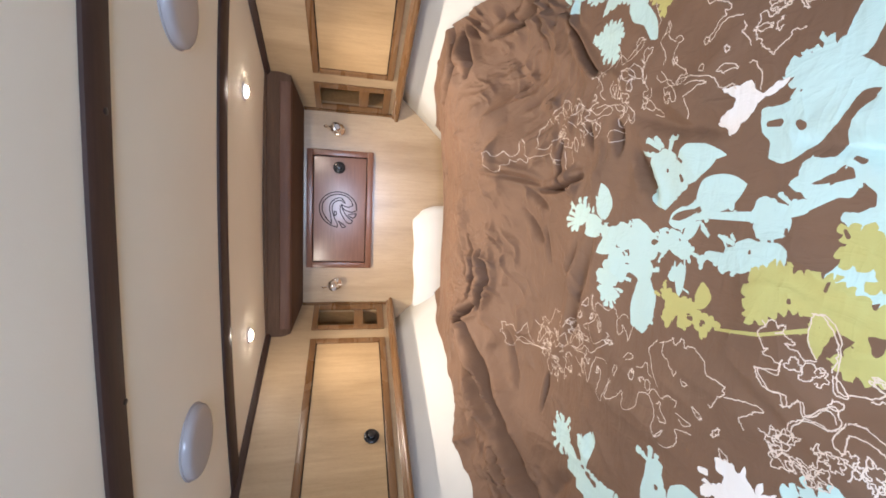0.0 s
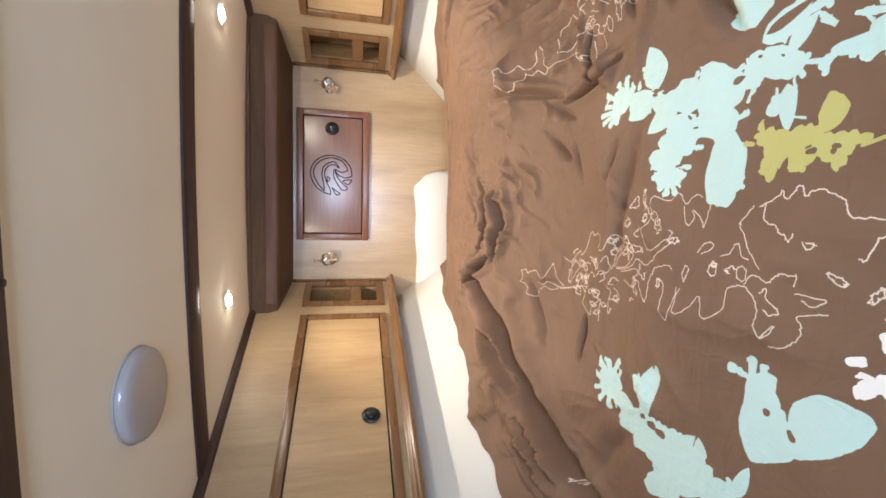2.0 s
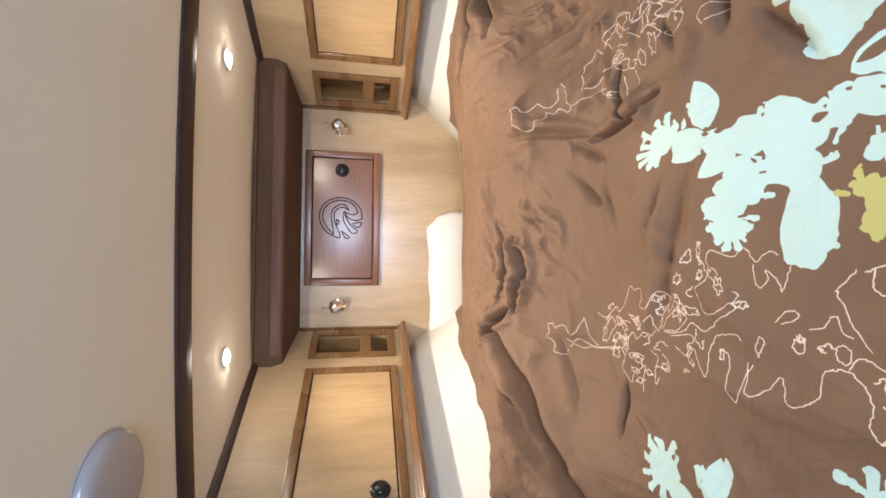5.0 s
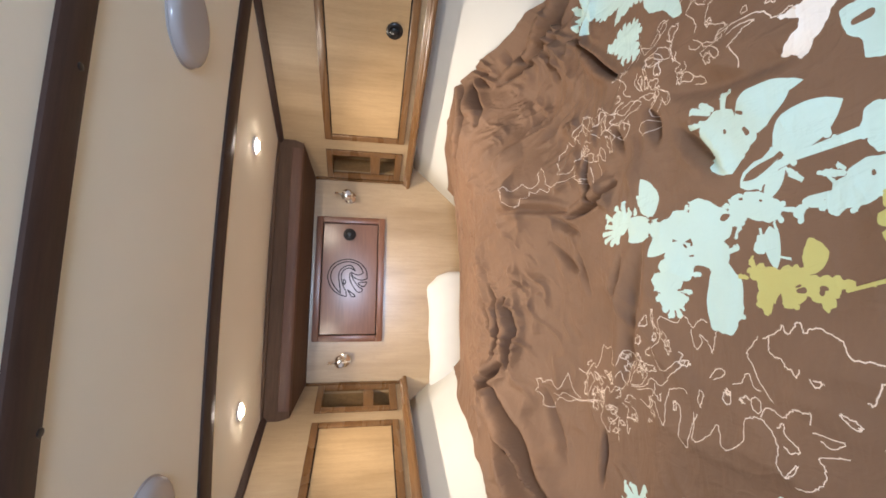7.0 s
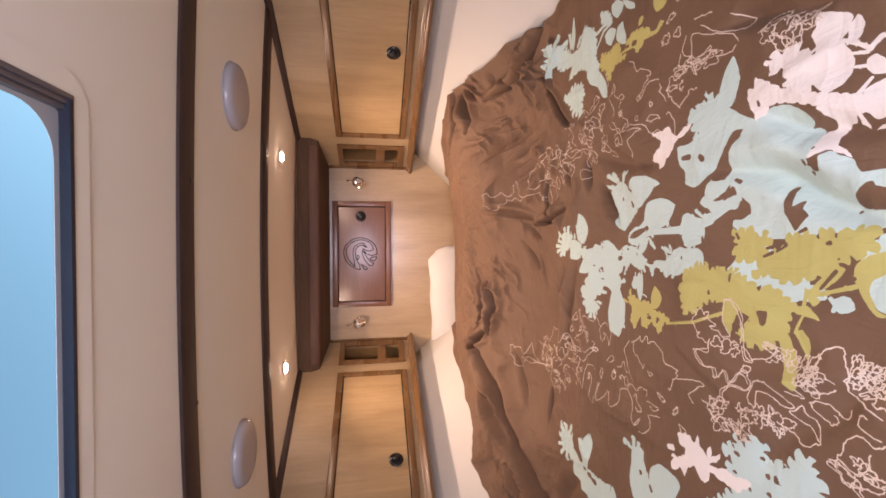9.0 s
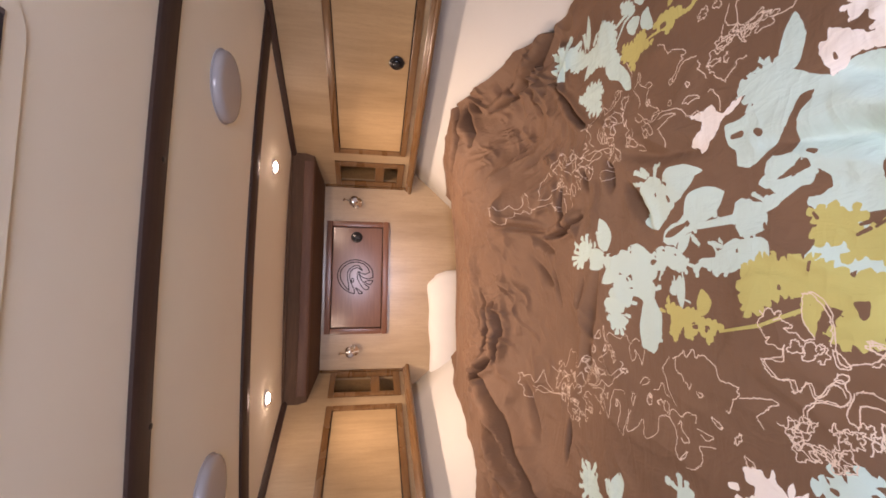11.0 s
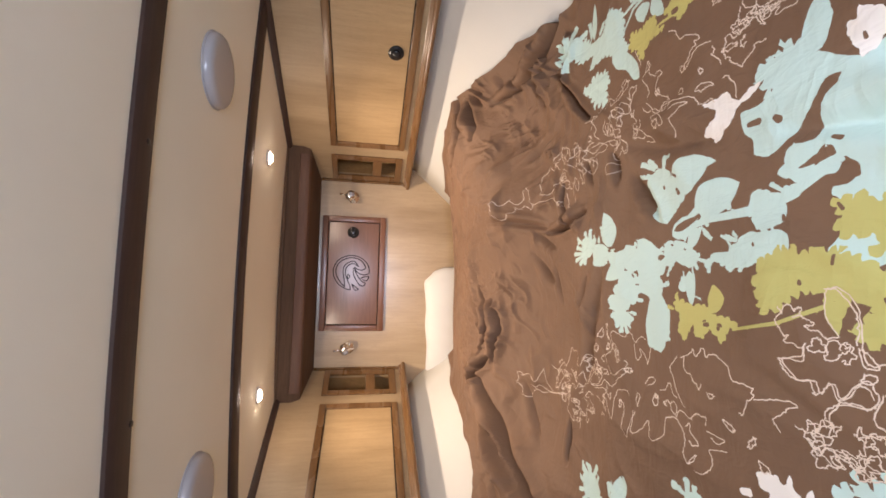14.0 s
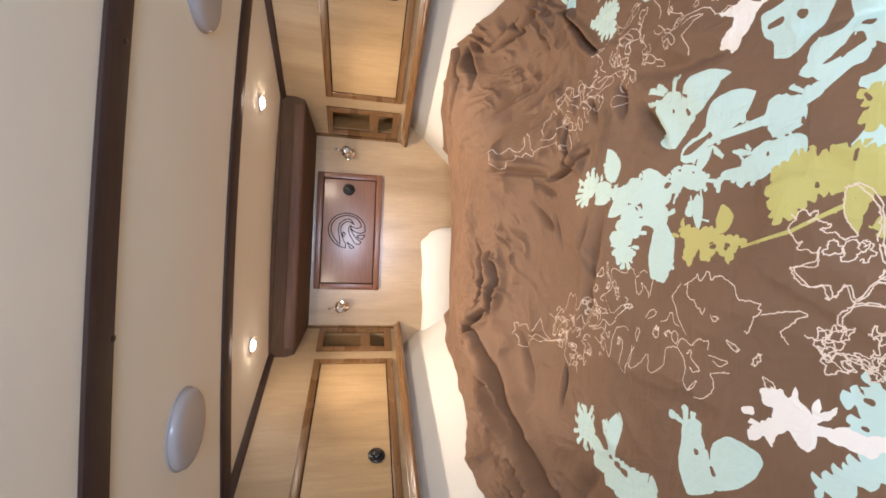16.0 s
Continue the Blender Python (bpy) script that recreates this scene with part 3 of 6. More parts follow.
def wrinkles(x, y, turn, across, stretch, seed):
    """Scattered long folds with a sharp back, running along turn (degrees) and wandering off it."""
    a = radians(turn)
    p, q = x * math.cos(a) + y * math.sin(a), y * math.cos(a) - x * math.sin(a)
    q = q + 0.9 * across * gradient_noise(p / (2.2 * across), q / (3.5 * across), seed + 1) + 0.10 * p * gradient_noise(p / 0.16 + 5, q / 0.16, seed + 4)
    u, v = p / (across * stretch), q / across
    n = gradient_noise(u, v, seed)
    m = gradient_noise(0.8 * u + 7, 0.55 * v + 3, seed + 2)
    here = smooth(-0.12, 0.30, gradient_noise(0.9 * p / across / 2 + 2, 0.5 * v + 9, seed + 3))
    back = np.maximum(0, 1 - 3.4 * np.abs(n)) ** 1.6
    steep = np.where(m > 0, np.exp(-m / 0.05), np.exp(m / 0.22))
    return here * (0.75 * back + 0.55 * steep) + 0.45 * m


# where the cloth is crumpled: centre, radii, direction, size across, stretch, height
CRUMPLED = [
    (-0.04, 1.32, 0.26, 0.22, 38, 0.05, 3.2, 0.0195),
    (-0.1, 1.36, 0.22, 0.18, 50, 0.026, 4, 0.0098),
    (0.474, 1.255, 0.11, 0.125, 25, 0.034, 2.4, 0.0155),
    (0.47, 1.26, 0.1, 0.115, 120, 0.022, 3, 0.0098),
    (0.33, 1.24, 0.22, 0.22, 132, 0.06, 3.6, 0.0215),
    (0.3, 1.4, 0.26, 0.2, 125, 0.05, 4, 0.0136),
    (0.64, 1.22, 0.09, 0.22, 25, 0.048, 2.4, 0.0291),
    (0.6, 1.06, 0.12, 0.13, 10, 0.036, 4, 0.0234),
    (0.56, 0.98, 0.2, 0.2, 155, 0.07, 2.5, 0.0195),
    (0.22, 1.02, 0.2, 0.16, 160, 0.045, 2.4, 0.0195),
    (0.25, 0.84, 0.18, 0.16, 40, 0.06, 2.2, 0.0167),
    (-0.42, 1.42, 0.22, 0.2, 48, 0.042, 3.2, 0.0155),
    (-0.72, 1.16, 0.1, 0.26, 60, 0.034, 2.4, 0.0215),
    (-0.4, 1.1, 0.28, 0.22, 62, 0.075, 3, 0.0155),
    (0.15, 1.6, 0.6, 0.16, 0, 0.045, 4.5, 0.0116),
    (-0.35, 0.75, 0.45, 0.4, 55, 0.12, 2.4, 0.0106),
    (0.15, 0.35, 0.5, 0.4, 95, 0.11, 2.6, 0.012),
    (-0.22, 1.42, 0.24, 0.16, 62, 0.020, 6.0, 0.0060),
    (0.12, 1.45, 0.24, 0.16, 96, 0.022, 6.0, 0.0060),
    (0.42, 1.08, 0.20, 0.14, 150, 0.024, 5.0, 0.0075),
    (-0.74, 1.02, 0.08, 0.16, 40, 0.024, 4.0, 0.0110),
]


def hull_under(x, y):
    """Height of the hull side under a place in the plan."""
    z = 1.14 - (HALF + 0.105 + FLARE * (BULK - y) - np.abs(x)) / SLOPE
    steep = np.where(x < 0, 1.0, smooth(1.05, 1.25, y))
    return np.where(z < 0.86, 0.86 - (0.86 - z) / (1 - 0.7 * steep), z)


def duvet_place(x, y):
    """How far the cloth is pushed sideways, and its height."""
    x, y = np.asarray(x, float), np.asarray(y, float)
    h = rest_height(x, y)
    soft = 0.0035 * np.sin(7.1 * x + 3.0 * np.sin(4.3 * y)) * np.sin(5.7 * y + 2.0 * np.sin(3.9 * x))
    h = h + soft - 0.046 * np.exp(-((x - 0.475) / 0.07) ** 2 - ((y - 1.25) / 0.08) ** 2)
    for k, (cx, cy, rx, ry, turn, across, stretch, high) in enumerate(CRUMPLED):
        r = np.hypot((x - cx) / rx, (y - cy) / ry)
        near = r < 1.35
        weight = 1 - smooth(0.45, 1.35, r[near])
        h[near] += high * weight * wrinkles(x[near], y[near], turn, across, stretch, 100 + 5 * k)
    dx, dy = np.zeros(np.shape(x)), np.zeros(np.shape(x))
    for pts, width, depth, ridge, lean in CREASES:
        px, py, m = [p[0] for p in pts], [p[1] for p in pts], 6 * width
        near = (x > min(px) - m) & (x < max(px) + m) & (y > min(py) - m) & (y < max(py) + m)
        d, along, sd, nx, ny = distance_to(x[near], y[near], pts)
        fade = np.sin(np.pi * np.clip(0.03 + 0.94 * along, 0, 1)) ** 0.75
        w = width * (0.5 + 0.5 * fade)
        way = 1 if ridge >= 0 else -1
        # the cloth beside the valley stands up, more so on one side
        here = h[near] + fade * abs(ridge) * (np.exp(-((way * sd - 2.8 * w) / (1.5 * w)) ** 2) + 0.6 * np.exp(-((way * sd + 2.0 * w) / (1.3 * w)) ** 2))
        if lean:
            shift = lean * fade * np.where(way * sd > 0, np.exp(-((way * sd - 2.0 * w) / (1.0 * w)) ** 2), 0)
            dx[near] -= nx * shift
            dy[near] -= ny * shift
        room = here - np.maximum(0.715, hull_under(x[near], y[near]) + 0.012)
        wide = np.where(way * sd > 0, 1.5 * w, 0.8 * w) if lean else w
        h[near] = here - np.minimum(depth * fade, np.maximum(room, 0)) * np.exp(-(d / wide) ** (3.2 if lean else 1.4))
    liner = hull_under(x + dx, y) + 0.006
    return dx, dy, np.maximum(np.maximum(h, 0.712), liner)


# ---- print on the duvet: outlines in plan, later cut into the cloth ----
PRINT = []   # (colour index, closed outline)

# fabric materials
def cloth(name, colour, spread=0.10):
    m, n, l, b = material(name, 0.64, 0, 0.24)
    c = coords(n)
    v = noise_of(n, l, c, 5, 5)
    lo, hi = tuple(x * (1 - spread) for x in colour), tuple(min(1, x * (1 + spread)) for x in colour)
    l.new(ramp(n, l, v, [(0.3, lo), (0.7, hi)]), b.inputs["Base Color"])
    b.inputs["Sheen Weight"].default_value, b.inputs["Sheen Roughness"].default_value = 0.03, 0.5
    # weave and fine crumpling: sharp-backed wrinkles at two sizes
    ridges = []
    for scale, stretch in ((7.0, (1.0, 2.6, 1.0)), (17.0, (2.0, 1.0, 1.0))):
        fold = n.new("ShaderNodeMath")
        fold.operation = "PINGPONG"
        fold.inputs[1].default_value = 0.5
        away = n.new("ShaderNodeMath")
        away.operation = "MULTIPLY_ADD"
        away.inputs[1].default_value, away.inputs[2].default_value = 2.6, -0.8
        l.new(noise_of(n, l, c, scale, 3, stretch, 0.5, 0.6), away.inputs[0])
        l.new(away.outputs[0], fold.inputs[0])
        ridges.append(fold.outputs[0])
    first = bumped(n, l, b, ridges[0], 0.26, 0.010)
    second = bumped(n, l, b, ridges[1], 0.30, 0.005)
    weave = bumped(n, l, b, noise_of(n, l, c, 420, 2), 0.10, 0.0006)
    l.new(first.outputs["Normal"], second.inputs["Normal"])
    l.new(second.outputs["Normal"], weave.inputs["Normal"])
    return m


BROWN = cloth("brown_cotton", (0.182, 0.102, 0.060))
AQUA = cloth("pale_aqua_print", (0.53, 0.69, 0.635), 0.04)
OLIVE = cloth("olive_yellow_print", (0.52, 0.47, 0.16), 0.05)
PALE = cloth("off_white_print", (0.86, 0.80, 0.74), 0.03)
THREAD = cloth("cream_line_print", (0.74, 0.60, 0.49), 0.03)
FABRICS = (BROWN, AQUA, OLIVE, PALE, THREAD)

AQUA_INK, OLIVE_INK, WHITE_INK, GAP, LINE_INK = 1, 2, 3, 4, 5
INK = (0, 1, 2, 3, 0, 4)      # ink to fabric
wobble = random.Random(11)


def lumpy(k, n, a, b):
    return 1 + 0.05 * math.sin(2 * math.pi * k * a / n + b) + 0.035 * math.sin(2 * math.pi * k * (2 * a + 1) / n + 2 * b)


def L(ax, ay, bx, by, w):
    """A pointed leaf from its base to its tip."""
    d = Vector((bx - ax, by - ay))
    n = Vector((-d.y, d.x)).normalized() * w / 2
    out, m, ph = [], 13, wobble.uniform(0, 6)
    for s in (1, -1):
        for k in range(m):
            t = k / m if s > 0 else 1 - k / m
            r = max(0.0, math.sin(math.pi * t ** 0.82)) ** 0.85 * (1 + 0.06 * math.sin(9 * t + ph) + wobble.uniform(-0.03, 0.03))
            p = Vector((ax, ay)) + d * t + n * r * s
            out.append((p.x, p.y))
    return out


def F(ax, ay, bx, by, w):
    """A finger with a rounded, slightly swollen end."""
    d = Vector((bx - ax, by - ay))
    long = max(d.length, 1e-4)
    u = d / long
    n = Vector((-u.y, u.x))
    out, m = [], 7
    for k in range(m + 1):
        a = math.pi * (k / m) - math.pi / 2
        p = Vector((bx, by)) - u * w * 0.45 + (u * math.cos(a) * 0.5 - n * -math.sin(a) * 0.56) * w
        out.append((p.x, p.y))
    for k in range(m + 1):
        a = math.pi * (k / m) + math.pi / 2
        p = Vector((ax, ay)) + u * w * 0.3 + (u * math.cos(a) * 0.4 + n * math.sin(a) * 0.42) * w
        out.append((p.x, p.y))
    return out


def E(ax, ay, bx, by, w):
    """A lumpy oval along its axis."""
    c, d = Vector(((ax + bx) / 2, (ay + by) / 2)), Vector(((bx - ax) / 2, (by - ay) / 2))
    n = Vector((-d.y, d.x)).normalized() * w / 2
    m, q, ph = 40, wobble.choice((3, 4, 5)), wobble.uniform(0, 6)
    out = []
    for k in range(m):
        a = 2 * math.pi * k / m
        p = c + (d * math.copysign(abs(math.cos(a)) ** 0.9, math.cos(a)) + n * math.copysign(abs(math.sin(a)) ** 0.9, math.sin(a))) * lumpy(k, m, q, ph) * wobble.uniform(0.975, 1.025)
        out.append((p.x, p.y))
    return out


def shapes(ink, rows):
    for make, *numbers in rows:
        outline = make(*numbers)
        PRINT.append((ink, outline))
        if ink == GAP:
            continue
        if make is F:
            # buds on both sides of the outer half
            ax, ay, bx, by, wide = numbers
            u = Vector((bx - ax, by - ay)).normalized()
            for k in range(2 if wide < 0.02 else 0):
                t, side, size = wobble.uniform(0.35, 1.0), wobble.choice((-1, 1)), wide * wobble.uniform(0.30, 0.46)
                p = Vector((ax + (bx - ax) * t, ay + (by - ay) * t))
                q = p + (Vector((-u.y, u.x)) * side + u * wobble.uniform(0.1, 0.9)) * (wide * 0.42 + size * 0.7)
                PRINT.append((ink, F(p.x, p.y, q.x, q.y, size)))
            continue
        # a frill of small blunt lobes along part of the edge
        wide = numbers[4]
        many = 2 if make is E and wide < 0.06 else 0
        start = wobble.randrange(len(outline))
        for k in range(many):
            start += wobble.choice((1, 1, 2, 3, 4))
            p, q = outline[start % len(outline)], ((numbers[0] + numbers[2]) / 2, (numbers[1] + numbers[3]) / 2)
            d = (Vector((p[0] - q[0], p[1] - q[1])).normalized() + Vector((wobble.gauss(0, 0.45), wobble.gauss(0, 0.45)))).normalized()
            size = wobble.uniform(0.003, 0.006) * wobble.choice((1, 1, 1.7, 2.2))
            if make is E or 3 < start % len(outline) < 10:
                PRINT.append((ink, F(p[0] - d.x * size, p[1] - d.y * size, p[0] + d.x * size * 1.1, p[1] + d.y * size * 1.1, size * wobble.uniform(0.7, 1.1))))


def blot(ink, frill, *points):
    """A printed shape with a softly pointed outline; frill: how far small lobes stand out from its edge."""
    n = len(points)
    p = [Vector(q) for q in points]
    frill = 0.0007 + 1.9 * frill
    out = []
    for k in range(n):
        a, b, c, d = p[k - 1], p[k], p[(k + 1) % n], p[(k + 2) % n]
        m = max(3, min(24, int((c - b).length / 0.0021)))
        for j in range(m):
            t = j / m
            out.append(b + (c - b) * t + 0.30 * (t * (1 - t) ** 2 * (c - a - 2 * (c - b)) - t * t * (1 - t) * (d - b - 2 * (c - b))))
    turned = 1 if sum(a.x * b.y - b.x * a.y for a, b in zip(out, out[1:] + out[:1])) > 0 else -1
    edge, at, goal, size = [], wobble.uniform(3, 6), 1.0, 0.0
    for k, v in enumerate(out):
        # lobes of uneven length and height, with short notches between them
        if k > at:
            goal, at = (-0.55 if goal > 0 else wobble.uniform(0.3, 1.25)), k + (wobble.uniform(0.8, 2.2) if goal > 0 else wobble.uniform(2.0, 6.5))
        size += 0.6 * (goal - size)
        d = out[(k + 1) % len(out)] - out[k - 1]
        edge.append(v + Vector((d.y, -d.x)).normalized() * turned * frill * size if d.length > 1e-6 else v)
    PRINT.append((ink, [tuple(v) for v in edge]))


def stroke(width, *points, steps=5):
    line = bow(points, steps)
    line = [(x + wobble.gauss(0, 0.0007), y + wobble.gauss(0, 0.0007)) for x, y in line]
    for (ax, ay), (bx, by) in zip(line, line[1:]):
        d = Vector((bx - ax, by - ay))
        if d.length < 1e-5:
            continue
        u = d.normalized()
        n = Vector((-u.y, u.x)) * width * wobble.uniform(0.40, 0.60)
        a, b = Vector((ax, ay)) - u * width * 0.3, Vector((bx, by)) + u * width * 0.3
        PRINT.append((LINE_INK, [(a + n)[:], (a - n)[:], (b - n)[:], (b + n)[:]]))


def tangles(rows, seed):
    pick = random.Random(seed + 40)
    for x, y, rx, ry, count, size in rows:
        for k in range(int((1.2 if y > 0.8 else 0.75) * count)):
            a, r = pick.uniform(0, 6.283), pick.uniform(0.1, 1) ** 0.6
            cx, cy = x + rx * r * math.cos(a), y + ry * r * math.sin(a)
            turn, long, wide = pick.uniform(0, 6.283), size * pick.uniform(0.6, 1.5), size * pick.uniform(0.3, 0.8)
            lobes, ph, n = pick.choice((3, 4, 5, 6)), pick.uniform(0, 6), 24
            end = n + 1 if pick.random() < 0.6 else n - 6
            pts = []
            for j in range(end):
                b = 2 * math.pi * j / n
                s = 0.62 + 0.62 * abs(math.sin(lobes * b / 2 + ph)) + pick.uniform(-0.04, 0.04)
                px, py = long * s * math.cos(b), wide * s * math.sin(b)
                pts.append((cx + px * math.cos(turn) - py * math.sin(turn), cy + px * math.sin(turn) + py * math.cos(turn)))
            stroke(0.0013 + 0.0001 * (y < 0.8), *pts, steps=2)


# ---- the print, shape by shape ----
# aqua mass aft
shapes(AQUA_INK, [
    (E, 0.075, 0.349, 0.069, 0.221, 0.038), (E, 0.005, 0.354, 0.009, 0.289, 0.050), (E, -0.015, 0.298, -0.009, 0.237, 0.038),
    (E, 0.032, 0.339, 0.033, 0.286, 0.057), (E, -0.026, 0.208, -0.023, 0.185, 0.020), (E, 0.022, 0.179, 0.024, 0.149, 0.055),
    (E, -0.018, 0.255, -0.013, 0.214, 0.021),
])
# centre spray
shapes(AQUA_INK, [
    (E, 0.017, 0.713, -0.004, 0.639, 0.074), (E, 0.045, 0.711, 0.029, 0.665, 0.036), (E, -0.103, 0.691, -0.111, 0.626, 0.104),
    (E, -0.133, 0.685, -0.137, 0.635, 0.052), (E, -0.026, 0.714, -0.042, 0.643, 0.051), (E, 0.028, 0.765, 0.009, 0.698, 0.053),
    (L, 0.016, 0.749, -0.026, 0.811, 0.048), (L, 0.044, 0.803, 0.012, 0.871, 0.051), (E, 0.030, 0.806, 0.013, 0.746, 0.038),
    (E, 0.043, 0.870, 0.026, 0.808, 0.046), (L, 0.048, 0.793, 0.130, 0.823, 0.050), (F, 0.076, 0.827, 0.094, 0.827, 0.018),
    (F, 0.049, 0.803, 0.071, 0.812, 0.011), (F, -0.008, 0.698, -0.067, 0.655, 0.032),
])
# centre tip
shapes(AQUA_INK, [
    (E, 0.064, 0.927, 0.047, 0.867, 0.053), (F, 0.072, 0.898, 0.096, 0.912, 0.012), (F, 0.067, 0.880, 0.097, 0.884, 0.013),
    (F, 0.064, 0.920, 0.085, 0.954, 0.010), (F, 0.050, 0.919, 0.060, 0.958, 0.010), (F, 0.041, 0.918, 0.042, 0.971, 0.010),
    (F, 0.037, 0.911, 0.024, 0.964, 0.010), (F, 0.033, 0.907, 0.013, 0.938, 0.012), (F, 0.034, 0.900, 0.013, 0.916, 0.012),
    (F, 0.048, 0.870, 0.076, 0.860, 0.016), (F, 0.062, 0.848, 0.070, 0.841, 0.011), (F, 0.073, 0.928, 0.070, 0.951, 0.009),
])
# centre branch
shapes(AQUA_INK, [
    (E, -0.022, 0.769, -0.040, 0.688, 0.043), (E, -0.048, 0.782, -0.061, 0.709, 0.045), (E, -0.074, 0.804, -0.084, 0.734, 0.041),
    (E, -0.106, 0.790, -0.111, 0.736, 0.036), (F, -0.049, 0.751, -0.040, 0.779, 0.008), (F, -0.069, 0.774, -0.063, 0.799, 0.009),
    (F, -0.082, 0.780, -0.085, 0.800, 0.009), (F, -0.097, 0.779, -0.108, 0.798, 0.010), (F, -0.117, 0.771, -0.129, 0.783, 0.010),
    (F, -0.123, 0.764, -0.139, 0.766, 0.012), (F, -0.119, 0.755, -0.139, 0.746, 0.010), (F, -0.096, 0.747, -0.109, 0.727, 0.008),
    (F, -0.092, 0.742, -0.096, 0.717, 0.007), (F, -0.066, 0.720, -0.068, 0.697, 0.007), (F, -0.026, 0.752, -0.020, 0.767, 0.007),
])
# centre links
shapes(AQUA_INK, [
    (F, 0.027, 0.653, 0.034, 0.638, 0.008), (F, 0.008, 0.643, 0.000, 0.614, 0.007), (F, -0.020, 0.631, 0.001, 0.621, 0.007),
    (F, -0.040, 0.653, -0.033, 0.626, 0.008), (E, 0.032, 0.624, 0.010, 0.565, 0.039), (E, 0.026, 0.640, 0.015, 0.607, 0.049),
    (E, 0.018, 0.595, 0.004, 0.557, 0.032), (F, 0.009, 0.562, 0.003, 0.540, 0.006), (E, 0.001, 0.543, -0.004, 0.529, 0.015),
    (L, 0.053, 0.614, 0.077, 0.554, 0.038), (L, 0.031, 0.580, 0.062, 0.546, 0.021), (F, 0.050, 0.544, 0.038, 0.527, 0.005),
    (F, 0.062, 0.547, 0.046, 0.539, 0.004), (F, 0.054, 0.606, 0.046, 0.581, 0.009), (E, 0.124, 0.665, 0.095, 0.606, 0.040),
])
# centre hang
shapes(AQUA_INK, [
    (L, 0.110, 0.646, 0.079, 0.638, 0.031), (E, -0.035, 0.602, -0.040, 0.583, 0.021), (F, -0.008, 0.591, -0.030, 0.589, 0.004),
    (L, -0.011, 0.577, -0.072, 0.572, 0.024), (F, -0.007, 0.570, -0.028, 0.565, 0.004), (F, -0.053, 0.570, -0.059, 0.551, 0.003),
    (E, 0.010, 0.531, 0.006, 0.520, 0.014), (F, 0.004, 0.522, 0.002, 0.502, 0.008), (F, 0.000, 0.502, 0.009, 0.492, 0.009),
    (L, -0.013, 0.499, 0.012, 0.486, 0.013), (E, -0.005, 0.502, -0.008, 0.492, 0.011), (F, 0.042, 0.510, 0.032, 0.487, 0.006),
    (F, 0.035, 0.499, 0.018, 0.487, 0.004),
])
# stem leaves
shapes(AQUA_INK, [
    (E, 0.165, 0.680, 0.145, 0.607, 0.059), (L, 0.145, 0.612, 0.171, 0.523, 0.066), (L, 0.138, 0.642, 0.076, 0.622, 0.066),
    (E, 0.139, 0.644, 0.123, 0.580, 0.061), (F, 0.187, 0.655, 0.209, 0.693, 0.010), (F, 0.189, 0.647, 0.211, 0.674, 0.009),
    (F, 0.179, 0.630, 0.206, 0.624, 0.012), (F, 0.199, 0.621, 0.205, 0.612, 0.009), (F, 0.172, 0.656, 0.184, 0.705, 0.008),
    (F, 0.162, 0.649, 0.183, 0.680, 0.007), (L, 0.171, 0.551, 0.163, 0.511, 0.016), (L, 0.095, 0.560, 0.119, 0.474, 0.063),
    (E, 0.117, 0.547, 0.103, 0.489, 0.037),
])
# stem
shapes(AQUA_INK, [
    (F, 0.056, 0.606, 0.073, 0.528, 0.011), (F, 0.071, 0.534, 0.073, 0.456, 0.013), (F, 0.062, 0.604, 0.095, 0.547, 0.011),
    (F, 0.091, 0.550, 0.060, 0.534, 0.007), (L, 0.062, 0.557, 0.024, 0.574, 0.021), (F, 0.058, 0.543, 0.039, 0.528, 0.005),
    (E, 0.085, 0.461, 0.076, 0.427, 0.043), (E, 0.073, 0.457, 0.062, 0.406, 0.050), (F, 0.076, 0.424, 0.092, 0.388, 0.018),
    (F, 0.091, 0.395, 0.109, 0.363, 0.012), (F, 0.107, 0.363, 0.113, 0.342, 0.020), (F, 0.092, 0.410, 0.106, 0.428, 0.006),
    (F, 0.089, 0.415, 0.090, 0.426, 0.005), (E, 0.140, 0.398, 0.124, 0.353, 0.041), (L, 0.099, 0.394, 0.156, 0.362, 0.056),
])
# stem low
shapes(AQUA_INK, [
    (L, 0.117, 0.388, 0.117, 0.417, 0.020), (E, 0.023, 0.480, 0.013, 0.405, 0.047), (E, 0.012, 0.498, 0.006, 0.443, 0.038),
    (L, 0.038, 0.432, -0.001, 0.407, 0.046), (E, -0.006, 0.442, -0.010, 0.399, 0.042), (F, 0.031, 0.479, 0.040, 0.504, 0.008),
    (F, 0.036, 0.479, 0.045, 0.488, 0.005), (F, 0.012, 0.481, 0.011, 0.526, 0.009), (F, 0.004, 0.481, -0.003, 0.512, 0.007),
    (F, -0.001, 0.476, -0.013, 0.497, 0.008), (F, -0.006, 0.467, -0.015, 0.478, 0.006), (F, 0.010, 0.521, -0.001, 0.533, 0.007),
])
